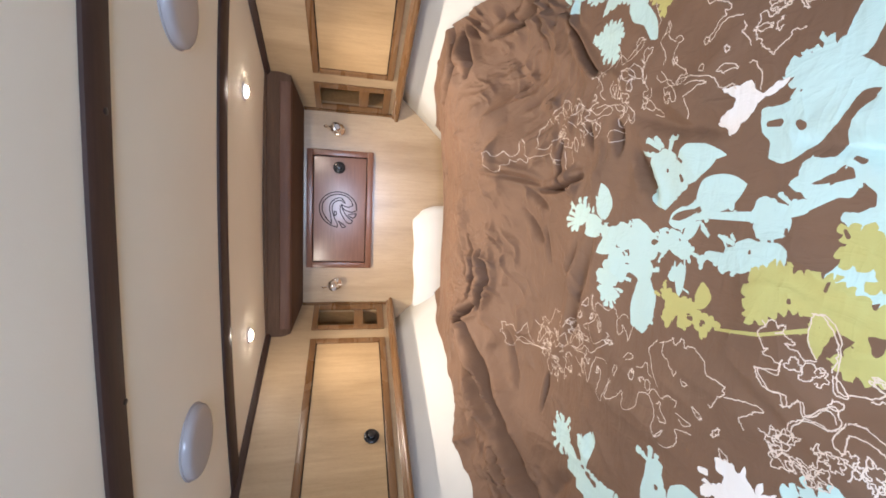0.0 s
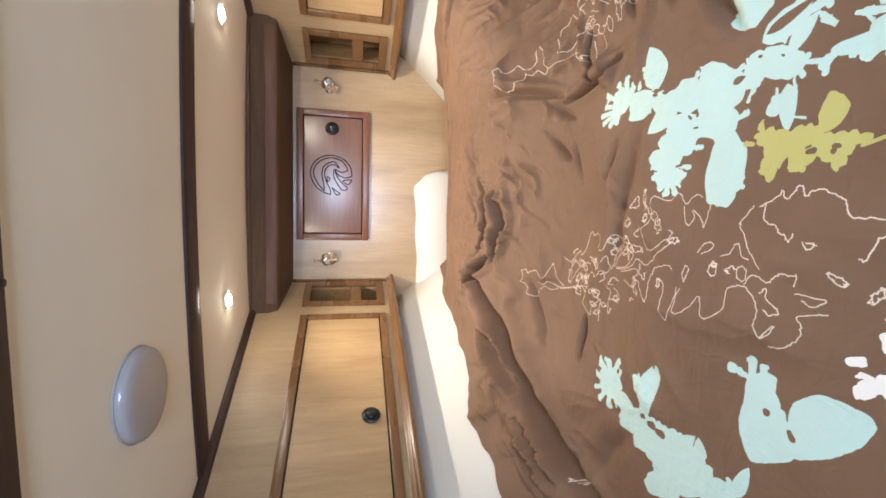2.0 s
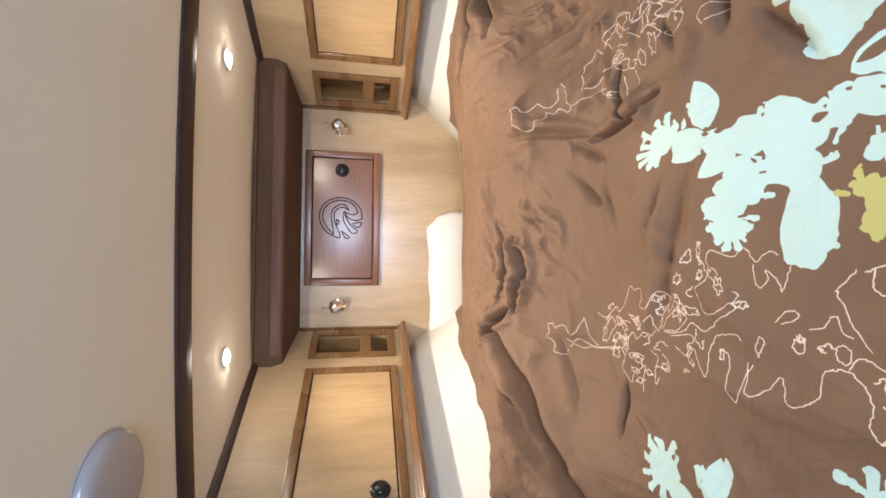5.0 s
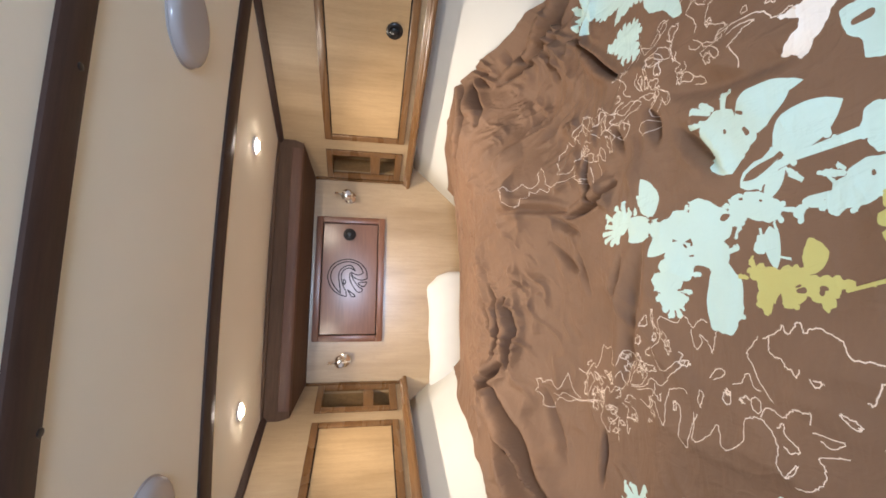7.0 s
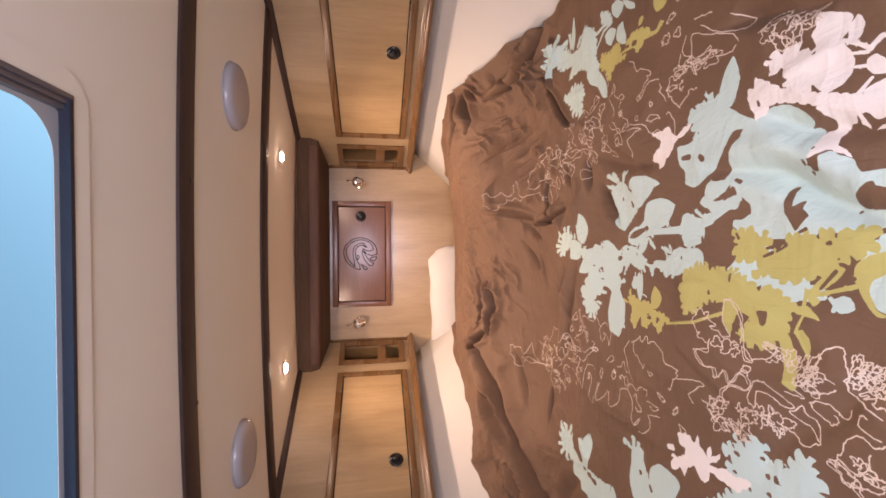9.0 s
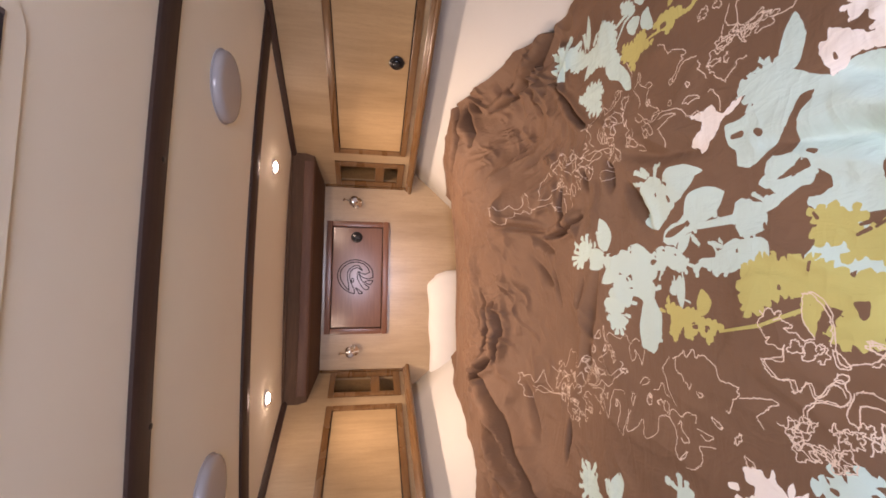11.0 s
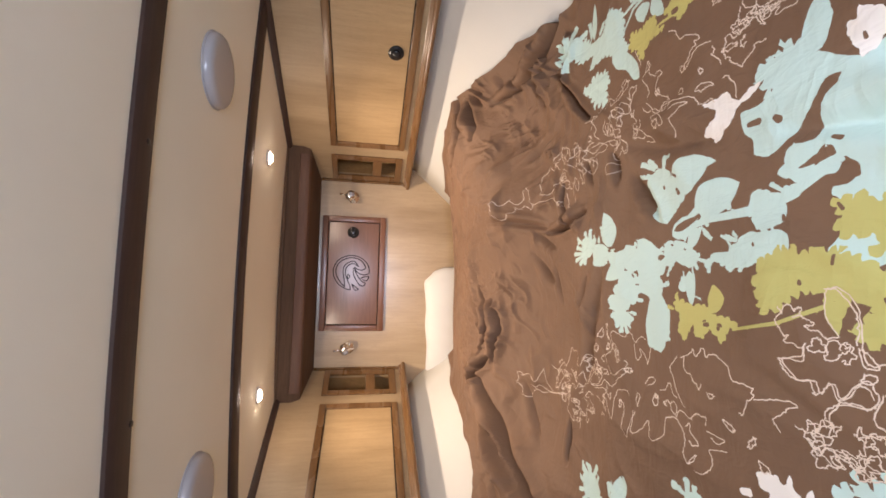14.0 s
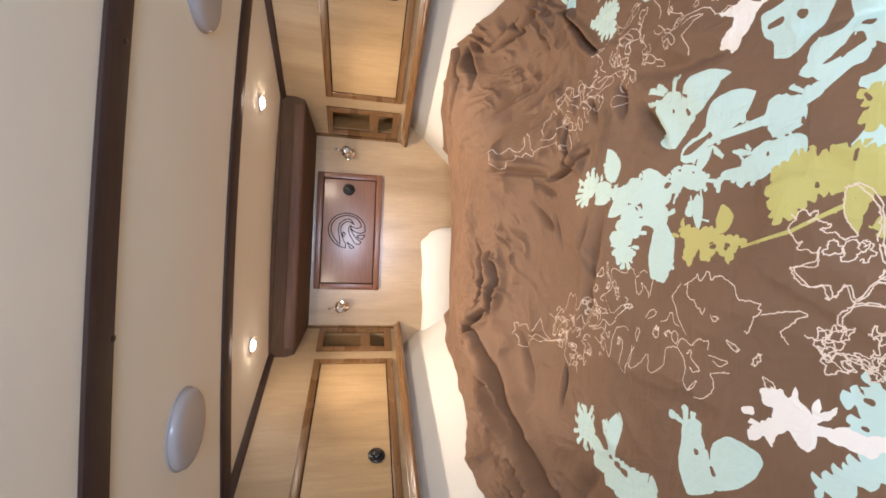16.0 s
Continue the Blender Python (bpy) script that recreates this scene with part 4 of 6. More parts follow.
# port coral
shapes(AQUA_INK, [
    (E, -0.524, 0.918, -0.498, 0.854, 0.062), (F, -0.490, 0.899, -0.477, 0.926, 0.015), (F, -0.486, 0.889, -0.465, 0.900, 0.016),
    (F, -0.485, 0.878, -0.455, 0.864, 0.013), (F, -0.510, 0.905, -0.508, 0.933, 0.012), (F, -0.524, 0.904, -0.538, 0.935, 0.009),
    (F, -0.535, 0.900, -0.557, 0.915, 0.011), (F, -0.537, 0.888, -0.565, 0.887, 0.015), (F, -0.527, 0.874, -0.545, 0.861, 0.016),
    (F, -0.492, 0.863, -0.473, 0.854, 0.008), (L, -0.517, 0.790, -0.437, 0.773, 0.035), (F, -0.496, 0.805, -0.465, 0.810, 0.012),
    (L, -0.524, 0.874, -0.547, 0.794, 0.036), (E, -0.574, 0.856, -0.537, 0.780, 0.051), (E, -0.590, 0.813, -0.544, 0.725, 0.051),
])
# port stem
shapes(AQUA_INK, [
    (E, -0.597, 0.777, -0.551, 0.696, 0.052), (L, -0.572, 0.726, -0.515, 0.678, 0.028), (E, -0.603, 0.756, -0.546, 0.659, 0.061),
    (E, -0.659, 0.779, -0.610, 0.703, 0.042), (F, -0.628, 0.752, -0.612, 0.756, 0.010), (F, -0.637, 0.758, -0.636, 0.774, 0.009),
    (F, -0.647, 0.757, -0.657, 0.779, 0.007), (E, -0.617, 0.726, -0.563, 0.642, 0.047), (E, -0.599, 0.670, -0.557, 0.606, 0.036),
    (L, -0.567, 0.609, -0.514, 0.592, 0.020), (F, -0.562, 0.614, -0.545, 0.620, 0.007),
])
# gaps stem
shapes(GAP, [
    (L, 0.061, 0.609, 0.080, 0.550, 0.015), (F, 0.138, 0.598, 0.125, 0.591, 0.007), (F, 0.150, 0.632, 0.143, 0.630, 0.006),
    (F, 0.166, 0.606, 0.158, 0.594, 0.005), (L, 0.101, 0.594, 0.104, 0.580, 0.009), (F, 0.026, 0.452, 0.020, 0.452, 0.004),
    (F, 0.060, 0.411, 0.051, 0.409, 0.005), (L, 0.115, 0.369, 0.138, 0.353, 0.008),
])
# gaps centre
shapes(GAP, [
    (F, 0.037, 0.619, 0.036, 0.613, 0.004), (F, 0.028, 0.588, 0.025, 0.584, 0.003), (L, -0.008, 0.595, -0.007, 0.582, 0.009),
    (L, 0.014, 0.656, 0.018, 0.637, 0.011), (F, -0.014, 0.728, -0.021, 0.721, 0.004), (F, -0.013, 0.712, -0.020, 0.711, 0.004),
    (L, 0.038, 0.785, 0.038, 0.767, 0.008), (L, 0.041, 0.809, 0.038, 0.793, 0.006), (L, -0.010, 0.621, -0.020, 0.626, 0.007),
    (E, -0.097, 0.521, -0.099, 0.511, 0.006), (F, -0.095, 0.549, -0.093, 0.542, 0.003), (F, -0.036, 0.717, -0.036, 0.708, 0.003),
    (F, -0.092, 0.747, -0.090, 0.733, 0.004),
])

# starboard sprig
blot(AQUA_INK, 0.0020, (0.608, 0.794), (0.581, 0.753), (0.544, 0.742), (0.511, 0.745), (0.478, 0.727), (0.474, 0.764), (0.510, 0.815), (0.509, 0.884), (0.539, 0.871), (0.551, 0.933), (0.578, 0.912), (0.571, 0.852), (0.569, 0.814), (0.595, 0.808))
blot(AQUA_INK, 0.0040, (0.640, 1.018), (0.634, 0.963), (0.605, 0.911), (0.567, 0.871), (0.554, 0.905), (0.577, 0.966), (0.611, 1.015))
shapes(AQUA_INK, [(F, 0.623, 0.964, 0.664, 0.996, 0.0169), (F, 0.621, 0.953, 0.663, 0.942, 0.0166), (F, 0.614, 0.939, 0.622, 0.897, 0.0136), (F, 0.589, 0.877, 0.636, 0.886, 0.0128), (F, 0.576, 0.839, 0.588, 0.817, 0.0146), (F, 0.611, 1.015, 0.599, 1.041, 0.0175), (F, 0.588, 0.985, 0.572, 1.010, 0.0172), (F, 0.580, 0.966, 0.549, 0.978, 0.0169), (F, 0.634, 1.019, 0.658, 1.026, 0.0138), (L, 0.577, 0.864, 0.670, 0.859, 0.0251)])
blot(AQUA_INK, 0.0000, (0.483, 0.786), (0.474, 0.737), (0.432, 0.702), (0.395, 0.693), (0.398, 0.712), (0.432, 0.737), (0.453, 0.772))
blot(AQUA_INK, 0.0040, (0.453, 0.902), (0.470, 0.884), (0.479, 0.852), (0.468, 0.815), (0.440, 0.797), (0.424, 0.815), (0.399, 0.812), (0.402, 0.845), (0.427, 0.871))
shapes(AQUA_INK, [(F, 0.421, 0.852, 0.402, 0.865, 0.0120), (F, 0.410, 0.827, 0.385, 0.824, 0.0117), (F, 0.460, 0.885, 0.467, 0.912, 0.0127)])
blot(AQUA_INK, 0.0020, (0.601, 0.719), (0.587, 0.688), (0.561, 0.670), (0.556, 0.688), (0.574, 0.712))
blot(AQUA_INK, 0.0000, (0.594, 0.672), (0.594, 0.650), (0.574, 0.627), (0.560, 0.633), (0.553, 0.650), (0.574, 0.670))
blot(AQUA_INK, 0.0000, (0.582, 0.629), (0.553, 0.590), (0.541, 0.589), (0.556, 0.615))
blot(AQUA_INK, 0.0000, (0.519, 0.695), (0.540, 0.702), (0.546, 0.679), (0.532, 0.656), (0.517, 0.661), (0.505, 0.677))
blot(AQUA_INK, 0.0000, (0.531, 0.650), (0.535, 0.629), (0.505, 0.619), (0.481, 0.613), (0.485, 0.629), (0.505, 0.652))
shapes(AQUA_INK, [(F, 0.522, 0.745, 0.554, 0.707, 0.0064), (F, 0.553, 0.707, 0.557, 0.670, 0.0079), (F, 0.562, 0.742, 0.567, 0.693, 0.0086)])
blot(OLIVE_INK, 0.0030, (0.500, 0.719), (0.490, 0.683), (0.499, 0.661), (0.488, 0.639), (0.468, 0.635), (0.449, 0.615), (0.453, 0.650), (0.442, 0.672), (0.430, 0.688), (0.459, 0.702), (0.473, 0.722))
shapes(OLIVE_INK, [(F, 0.467, 0.639, 0.462, 0.588, 0.0053)])
blot(OLIVE_INK, 0.0015, (0.479, 0.611), (0.491, 0.595), (0.488, 0.571), (0.480, 0.553), (0.464, 0.535), (0.461, 0.553), (0.451, 0.565), (0.445, 0.574), (0.465, 0.595))
shapes(OLIVE_INK, [(F, 0.461, 0.548, 0.460, 0.517, 0.0075), (F, 0.459, 0.521, 0.472, 0.507, 0.0100), (L, 0.509, 0.558, 0.495, 0.573, 0.0139)])
blot(OLIVE_INK, 0.0000, (0.525, 0.531), (0.504, 0.495), (0.495, 0.507), (0.498, 0.523))
shapes(GAP, [(E, 0.468, 0.595, 0.466, 0.578, 0.0116)])
# white blossoms to starboard
blot(WHITE_INK, 0.0005, (0.262, 0.531), (0.261, 0.504), (0.265, 0.486), (0.248, 0.474), (0.242, 0.463), (0.252, 0.447), (0.253, 0.429), (0.241, 0.443), (0.234, 0.467), (0.216, 0.479), (0.204, 0.496), (0.191, 0.509), (0.203, 0.520), (0.212, 0.537), (0.227, 0.518), (0.233, 0.507), (0.246, 0.508))
blot(WHITE_INK, 0.0000, (0.332, 0.228), (0.316, 0.197), (0.307, 0.190), (0.293, 0.194), (0.285, 0.198), (0.272, 0.191), (0.257, 0.187), (0.243, 0.190), (0.232, 0.197), (0.227, 0.212), (0.234, 0.220), (0.244, 0.228), (0.267, 0.231), (0.281, 0.225), (0.293, 0.228), (0.307, 0.234), (0.317, 0.228))
blot(WHITE_INK, 0.0040, (0.300, 0.284), (0.302, 0.270), (0.301, 0.254), (0.291, 0.241), (0.289, 0.228), (0.263, 0.224), (0.244, 0.228), (0.238, 0.241), (0.240, 0.255), (0.255, 0.266), (0.275, 0.264), (0.280, 0.278), (0.282, 0.289), (0.289, 0.286))
shapes(WHITE_INK, [(F, 0.298, 0.263, 0.304, 0.250, 0.0074), (F, 0.295, 0.280, 0.298, 0.295, 0.0056)])
blot(WHITE_INK, 0.0005, (0.271, 0.310), (0.283, 0.307), (0.271, 0.290), (0.258, 0.274), (0.241, 0.248), (0.229, 0.215), (0.217, 0.185), (0.205, 0.154), (0.191, 0.154), (0.194, 0.180), (0.208, 0.203), (0.219, 0.227), (0.235, 0.263), (0.239, 0.286), (0.228, 0.302), (0.224, 0.310), (0.240, 0.314), (0.259, 0.322), (0.271, 0.320))
blot(WHITE_INK, 0.0000, (0.307, 0.185), (0.298, 0.179), (0.285, 0.179), (0.277, 0.183), (0.283, 0.192), (0.296, 0.193), (0.303, 0.189))
shapes(WHITE_INK, [(F, 0.284, 0.198, 0.272, 0.180, 0.0052), (F, 0.274, 0.183, 0.260, 0.169, 0.0048), (F, 0.265, 0.191, 0.259, 0.172, 0.0038), (F, 0.249, 0.189, 0.245, 0.174, 0.0038)])
blot(WHITE_INK, 0.0000, (0.252, 0.175), (0.254, 0.167), (0.245, 0.159), (0.230, 0.158), (0.234, 0.170), (0.243, 0.176))
shapes(WHITE_INK, [(F, 0.261, 0.172, 0.273, 0.159, 0.0064), (F, 0.231, 0.170, 0.213, 0.183, 0.0046)])
blot(WHITE_INK, 0.0000, (0.217, 0.177), (0.225, 0.158), (0.208, 0.157), (0.210, 0.172))
blot(WHITE_INK, 0.0005, (0.215, 0.224), (0.209, 0.197), (0.199, 0.185), (0.193, 0.188), (0.187, 0.191), (0.184, 0.200), (0.175, 0.203), (0.165, 0.203), (0.159, 0.196), (0.151, 0.184), (0.146, 0.187), (0.154, 0.199), (0.160, 0.211), (0.156, 0.221), (0.154, 0.231), (0.167, 0.226), (0.181, 0.226), (0.190, 0.221), (0.194, 0.212), (0.207, 0.221))
shapes(WHITE_INK, [(F, 0.196, 0.184, 0.176, 0.180, 0.0053), (L, 0.171, 0.173, 0.175, 0.157, 0.0082)])
blot(WHITE_INK, 0.0000, (0.200, 0.178), (0.198, 0.157), (0.185, 0.157), (0.184, 0.168), (0.193, 0.175))
# aqua mass
blot(AQUA_INK, 0.0000, (0.333, 0.349), (0.317, 0.341), (0.294, 0.336), (0.275, 0.341), (0.259, 0.349), (0.259, 0.364), (0.282, 0.373), (0.306, 0.367), (0.322, 0.359))
blot(AQUA_INK, 0.0050, (0.267, 0.429), (0.278, 0.415), (0.283, 0.397), (0.281, 0.375), (0.265, 0.361), (0.242, 0.359), (0.236, 0.386), (0.233, 0.409), (0.234, 0.421), (0.258, 0.430))
shapes(AQUA_INK, [(F, 0.276, 0.415, 0.269, 0.430, 0.0044), (F, 0.281, 0.403, 0.279, 0.420, 0.0043), (F, 0.280, 0.389, 0.295, 0.401, 0.0052), (F, 0.256, 0.422, 0.254, 0.438, 0.0046)])
blot(AQUA_INK, 0.0000, (0.220, 0.463), (0.221, 0.434), (0.236, 0.409), (0.253, 0.380), (0.256, 0.354), (0.237, 0.330), (0.225, 0.307), (0.230, 0.301), (0.235, 0.286), (0.231, 0.263), (0.218, 0.245), (0.201, 0.234), (0.191, 0.237), (0.149, 0.241), (0.123, 0.262), (0.115, 0.285), (0.115, 0.320), (0.135, 0.349), (0.150, 0.364), (0.172, 0.359), (0.194, 0.349), (0.209, 0.333), (0.219, 0.345), (0.190, 0.363), (0.167, 0.389), (0.152, 0.409), (0.145, 0.427), (0.153, 0.447), (0.174, 0.447), (0.191, 0.460))
blot(AQUA_INK, 0.0000, (0.135, 0.349), (0.197, 0.320), (0.205, 0.248), (0.185, 0.226), (0.164, 0.226), (0.151, 0.233), (0.139, 0.230), (0.136, 0.221), (0.154, 0.217), (0.157, 0.207), (0.149, 0.195), (0.141, 0.184), (0.128, 0.176), (0.127, 0.154), (0.108, 0.154), (0.114, 0.173), (0.103, 0.188), (0.093, 0.190), (0.086, 0.179), (0.082, 0.154), (0.065, 0.154), (0.060, 0.196), (0.061, 0.233), (0.067, 0.277), (0.067, 0.319), (0.073, 0.350), (0.084, 0.350), (0.082, 0.333), (0.092, 0.321), (0.107, 0.323))
blot(AQUA_INK, 0.0000, (0.120, 0.415), (0.132, 0.396), (0.138, 0.364), (0.123, 0.357), (0.109, 0.365), (0.099, 0.386), (0.109, 0.403))
shapes(AQUA_INK, [(F, 0.085, 0.397, 0.116, 0.346, 0.0132), (F, 0.112, 0.353, 0.132, 0.325, 0.0131)])
blot(AQUA_INK, 0.0000, (0.001, 0.171), (0.006, 0.153), (-0.027, 0.153), (-0.025, 0.162), (-0.014, 0.169))
blot(GAP, 0.0000, (0.189, 0.363), (0.217, 0.349), (0.218, 0.331), (0.209, 0.336), (0.194, 0.348), (0.172, 0.359), (0.149, 0.366), (0.150, 0.389), (0.167, 0.389))
blot(GAP, 0.0000, (0.117, 0.267), (0.122, 0.261), (0.097, 0.257), (0.102, 0.246), (0.092, 0.244), (0.082, 0.236), (0.070, 0.247), (0.064, 0.254), (0.075, 0.259), (0.090, 0.266))
blot(GAP, 0.0000, (0.223, 0.236), (0.213, 0.227), (0.204, 0.220), (0.196, 0.211), (0.187, 0.213), (0.186, 0.224), (0.193, 0.233), (0.194, 0.241), (0.201, 0.234), (0.212, 0.238))
blot(GAP, 0.0000, (0.107, 0.331), (0.102, 0.322), (0.092, 0.323), (0.084, 0.336), (0.085, 0.346), (0.089, 0.339), (0.093, 0.332))
blot(GAP, 0.0000, (0.117, 0.389), (0.135, 0.349), (0.123, 0.343), (0.118, 0.365))
blot(GAP, 0.0000, (0.175, 0.204), (0.176, 0.197), (0.182, 0.185), (0.173, 0.174), (0.170, 0.154), (0.131, 0.154), (0.128, 0.164), (0.128, 0.176), (0.141, 0.184), (0.151, 0.189), (0.159, 0.196), (0.165, 0.203))
blot(GAP, 0.0000, (0.092, 0.189), (0.103, 0.187), (0.114, 0.173), (0.115, 0.166), (0.100, 0.160), (0.086, 0.157), (0.086, 0.179))
shapes(GAP, [(F, 0.199, 0.454, 0.198, 0.432, 0.0094), (F, 0.196, 0.413, 0.186, 0.403, 0.0099), (F, 0.146, 0.348, 0.139, 0.335, 0.0056), (F, 0.154, 0.239, 0.146, 0.237, 0.0043), (F, 0.146, 0.234, 0.147, 0.228, 0.0043), (F, 0.137, 0.234, 0.134, 0.230, 0.0048), (F, 0.164, 0.227, 0.167, 0.225, 0.0028), (F, 0.084, 0.191, 0.083, 0.188, 0.0042), (F, 0.257, 0.328, 0.242, 0.320, 0.0082), (F, 0.251, 0.305, 0.242, 0.304, 0.0042)])
# olive leaves
blot(OLIVE_INK, 0.0030, (0.061, 0.350), (0.069, 0.343), (0.063, 0.329), (0.068, 0.315), (0.056, 0.309), (0.064, 0.298), (0.053, 0.291), (0.041, 0.297), (0.036, 0.285), (0.044, 0.269), (0.056, 0.262), (0.059, 0.247), (0.065, 0.239), (0.058, 0.233), (0.055, 0.223), (0.064, 0.211), (0.055, 0.207), (0.058, 0.196), (0.064, 0.185), (0.061, 0.166), (0.051, 0.164), (0.039, 0.171), (0.032, 0.190), (0.022, 0.201), (0.007, 0.220), (0.001, 0.247), (-0.004, 0.261), (0.002, 0.285), (0.003, 0.310), (0.021, 0.305), (0.022, 0.320), (0.023, 0.338), (0.032, 0.349), (0.045, 0.343))
blot(OLIVE_INK, 0.0000, (0.023, 0.184), (0.034, 0.171), (0.038, 0.153), (0.018, 0.153), (0.005, 0.169), (-0.008, 0.171), (-0.026, 0.163), (-0.031, 0.155), (-0.033, 0.163), (-0.021, 0.173), (-0.003, 0.182), (0.009, 0.187))
shapes(OLIVE_INK, [(F, -0.020, 0.239, -0.011, 0.211, 0.0057), (F, -0.012, 0.214, -0.001, 0.182, 0.0053)])
blot(OLIVE_INK, 0.0000, (-0.018, 0.241), (0.003, 0.223), (0.020, 0.205), (0.017, 0.195), (0.001, 0.207), (-0.011, 0.223))
blot(OLIVE_INK, 0.0030, (-0.010, 0.443), (0.006, 0.433), (0.013, 0.402), (0.005, 0.386), (0.006, 0.348), (-0.001, 0.324), (-0.016, 0.310), (-0.016, 0.293), (-0.013, 0.281), (-0.023, 0.265), (-0.033, 0.253), (-0.047, 0.253), (-0.071, 0.261), (-0.088, 0.276), (-0.098, 0.301), (-0.098, 0.323), (-0.086, 0.329), (-0.074, 0.315), (-0.064, 0.306), (-0.054, 0.314), (-0.051, 0.324), (-0.055, 0.338), (-0.053, 0.358), (-0.040, 0.368), (-0.045, 0.391), (-0.064, 0.414), (-0.070, 0.437), (-0.045, 0.444))
blot(OLIVE_INK, 0.0000, (-0.074, 0.273), (-0.069, 0.260), (-0.092, 0.252), (-0.112, 0.246), (-0.133, 0.242), (-0.144, 0.250), (-0.136, 0.260), (-0.117, 0.265), (-0.096, 0.270))
blot(OLIVE_INK, 0.0000, (-0.051, 0.360), (-0.060, 0.336), (-0.080, 0.342), (-0.093, 0.348), (-0.076, 0.356))
blot(OLIVE_INK, 0.0000, (-0.037, 0.254), (-0.031, 0.240), (-0.036, 0.231), (-0.047, 0.222), (-0.045, 0.234), (-0.043, 0.247))
shapes(OLIVE_INK, [(F, -0.037, 0.242, -0.010, 0.238, 0.0050), (F, -0.044, 0.240, -0.070, 0.250, 0.0036)])
blot(OLIVE_INK, 0.0010, (-0.020, 0.236), (-0.015, 0.228), (-0.024, 0.224), (-0.030, 0.232))
blot(OLIVE_INK, 0.0000, (-0.069, 0.249), (-0.063, 0.241), (-0.072, 0.233), (-0.086, 0.231), (-0.099, 0.234), (-0.088, 0.240))
shapes(OLIVE_INK, [(F, -0.006, 0.437, 0.004, 0.442, 0.0079), (F, 0.007, 0.414, 0.015, 0.419, 0.0088), (F, 0.010, 0.396, 0.018, 0.393, 0.0071), (F, 0.004, 0.374, 0.012, 0.369, 0.0069), (F, 0.004, 0.343, 0.011, 0.340, 0.0056), (F, -0.083, 0.324, -0.088, 0.332, 0.0073), (F, -0.095, 0.312, -0.103, 0.315, 0.0067), (F, -0.094, 0.294, -0.098, 0.291, 0.0059)])
blot(GAP, 0.0000, (-0.048, 0.300), (-0.046, 0.285), (-0.060, 0.284), (-0.067, 0.291), (-0.056, 0.297))
shapes(GAP, [(F, -0.028, 0.388, -0.035, 0.388, 0.0052), (F, 0.002, 0.347, -0.011, 0.351, 0.0037), (F, 0.047, 0.216, 0.049, 0.209, 0.0053), (F, 0.030, 0.203, 0.028, 0.202, 0.0026), (F, 0.029, 0.300, 0.036, 0.284, 0.0049), (F, 0.036, 0.281, 0.046, 0.265, 0.0038), (F, 0.041, 0.296, 0.043, 0.285, 0.0049), (F, -0.009, 0.223, 0.016, 0.204, 0.0047), (F, -0.003, 0.205, 0.008, 0.184, 0.0045), (F, 0.064, 0.346, 0.054, 0.340, 0.0045), (F, 0.062, 0.249, 0.067, 0.236, 0.0044), (F, 0.022, 0.189, 0.029, 0.187, 0.0036)])
# little olive sprig
blot(OLIVE_INK, 0.0015, (-0.070, 0.615), (-0.064, 0.595), (-0.070, 0.571), (-0.068, 0.544), (-0.082, 0.527), (-0.085, 0.503), (-0.096, 0.481), (-0.104, 0.503), (-0.119, 0.508), (-0.126, 0.514), (-0.116, 0.522), (-0.108, 0.536), (-0.118, 0.556), (-0.115, 0.580), (-0.131, 0.589), (-0.115, 0.605), (-0.092, 0.599))
blot(OLIVE_INK, 0.0000, (-0.036, 0.527), (-0.043, 0.514), (-0.058, 0.506), (-0.077, 0.518), (-0.080, 0.534), (-0.057, 0.537))
shapes(OLIVE_INK, [(F, -0.102, 0.493, -0.084, 0.412, 0.0051), (F, -0.086, 0.419, -0.059, 0.356, 0.0055), (F, -0.071, 0.603, -0.052, 0.609, 0.0078), (F, -0.079, 0.615, -0.075, 0.631, 0.0065), (F, -0.114, 0.561, -0.121, 0.547, 0.0073)])
shapes(GAP, [(F, -0.100, 0.548, -0.099, 0.536, 0.0072), (F, -0.102, 0.521, -0.104, 0.516, 0.0081), (L, -0.126, 0.576, -0.102, 0.569, 0.0091)])
# port leaves and blossom
blot(AQUA_INK, 0.0000, (-0.433, 0.765), (-0.447, 0.754), (-0.478, 0.760), (-0.523, 0.773), (-0.527, 0.795), (-0.485, 0.787))
shapes(AQUA_INK, [(L, -0.483, 0.798, -0.459, 0.802, 0.0115)])
blot(AQUA_INK, 0.0015, (-0.567, 0.844), (-0.536, 0.815), (-0.529, 0.773), (-0.528, 0.733), (-0.525, 0.703), (-0.534, 0.684), (-0.547, 0.670), (-0.555, 0.644), (-0.612, 0.733), (-0.601, 0.773), (-0.567, 0.787), (-0.577, 0.829))
shapes(AQUA_INK, [(L, -0.549, 0.666, -0.514, 0.672, 0.0236)])
blot(AQUA_INK, 0.0000, (-0.395, 0.604), (-0.377, 0.580), (-0.381, 0.565), (-0.399, 0.565), (-0.421, 0.552), (-0.451, 0.544), (-0.474, 0.540), (-0.504, 0.589), (-0.477, 0.608), (-0.454, 0.612), (-0.426, 0.607))
shapes(AQUA_INK, [(F, -0.392, 0.598, -0.362, 0.597, 0.0118), (F, -0.394, 0.598, -0.387, 0.623, 0.0084), (E, -0.390, 0.619, -0.385, 0.633, 0.0155), (F, -0.387, 0.583, -0.368, 0.582, 0.0099)])
blot(AQUA_INK, 0.0000, (-0.405, 0.544), (-0.382, 0.519), (-0.379, 0.495), (-0.383, 0.469), (-0.393, 0.461), (-0.420, 0.473), (-0.450, 0.503), (-0.471, 0.540), (-0.442, 0.549))
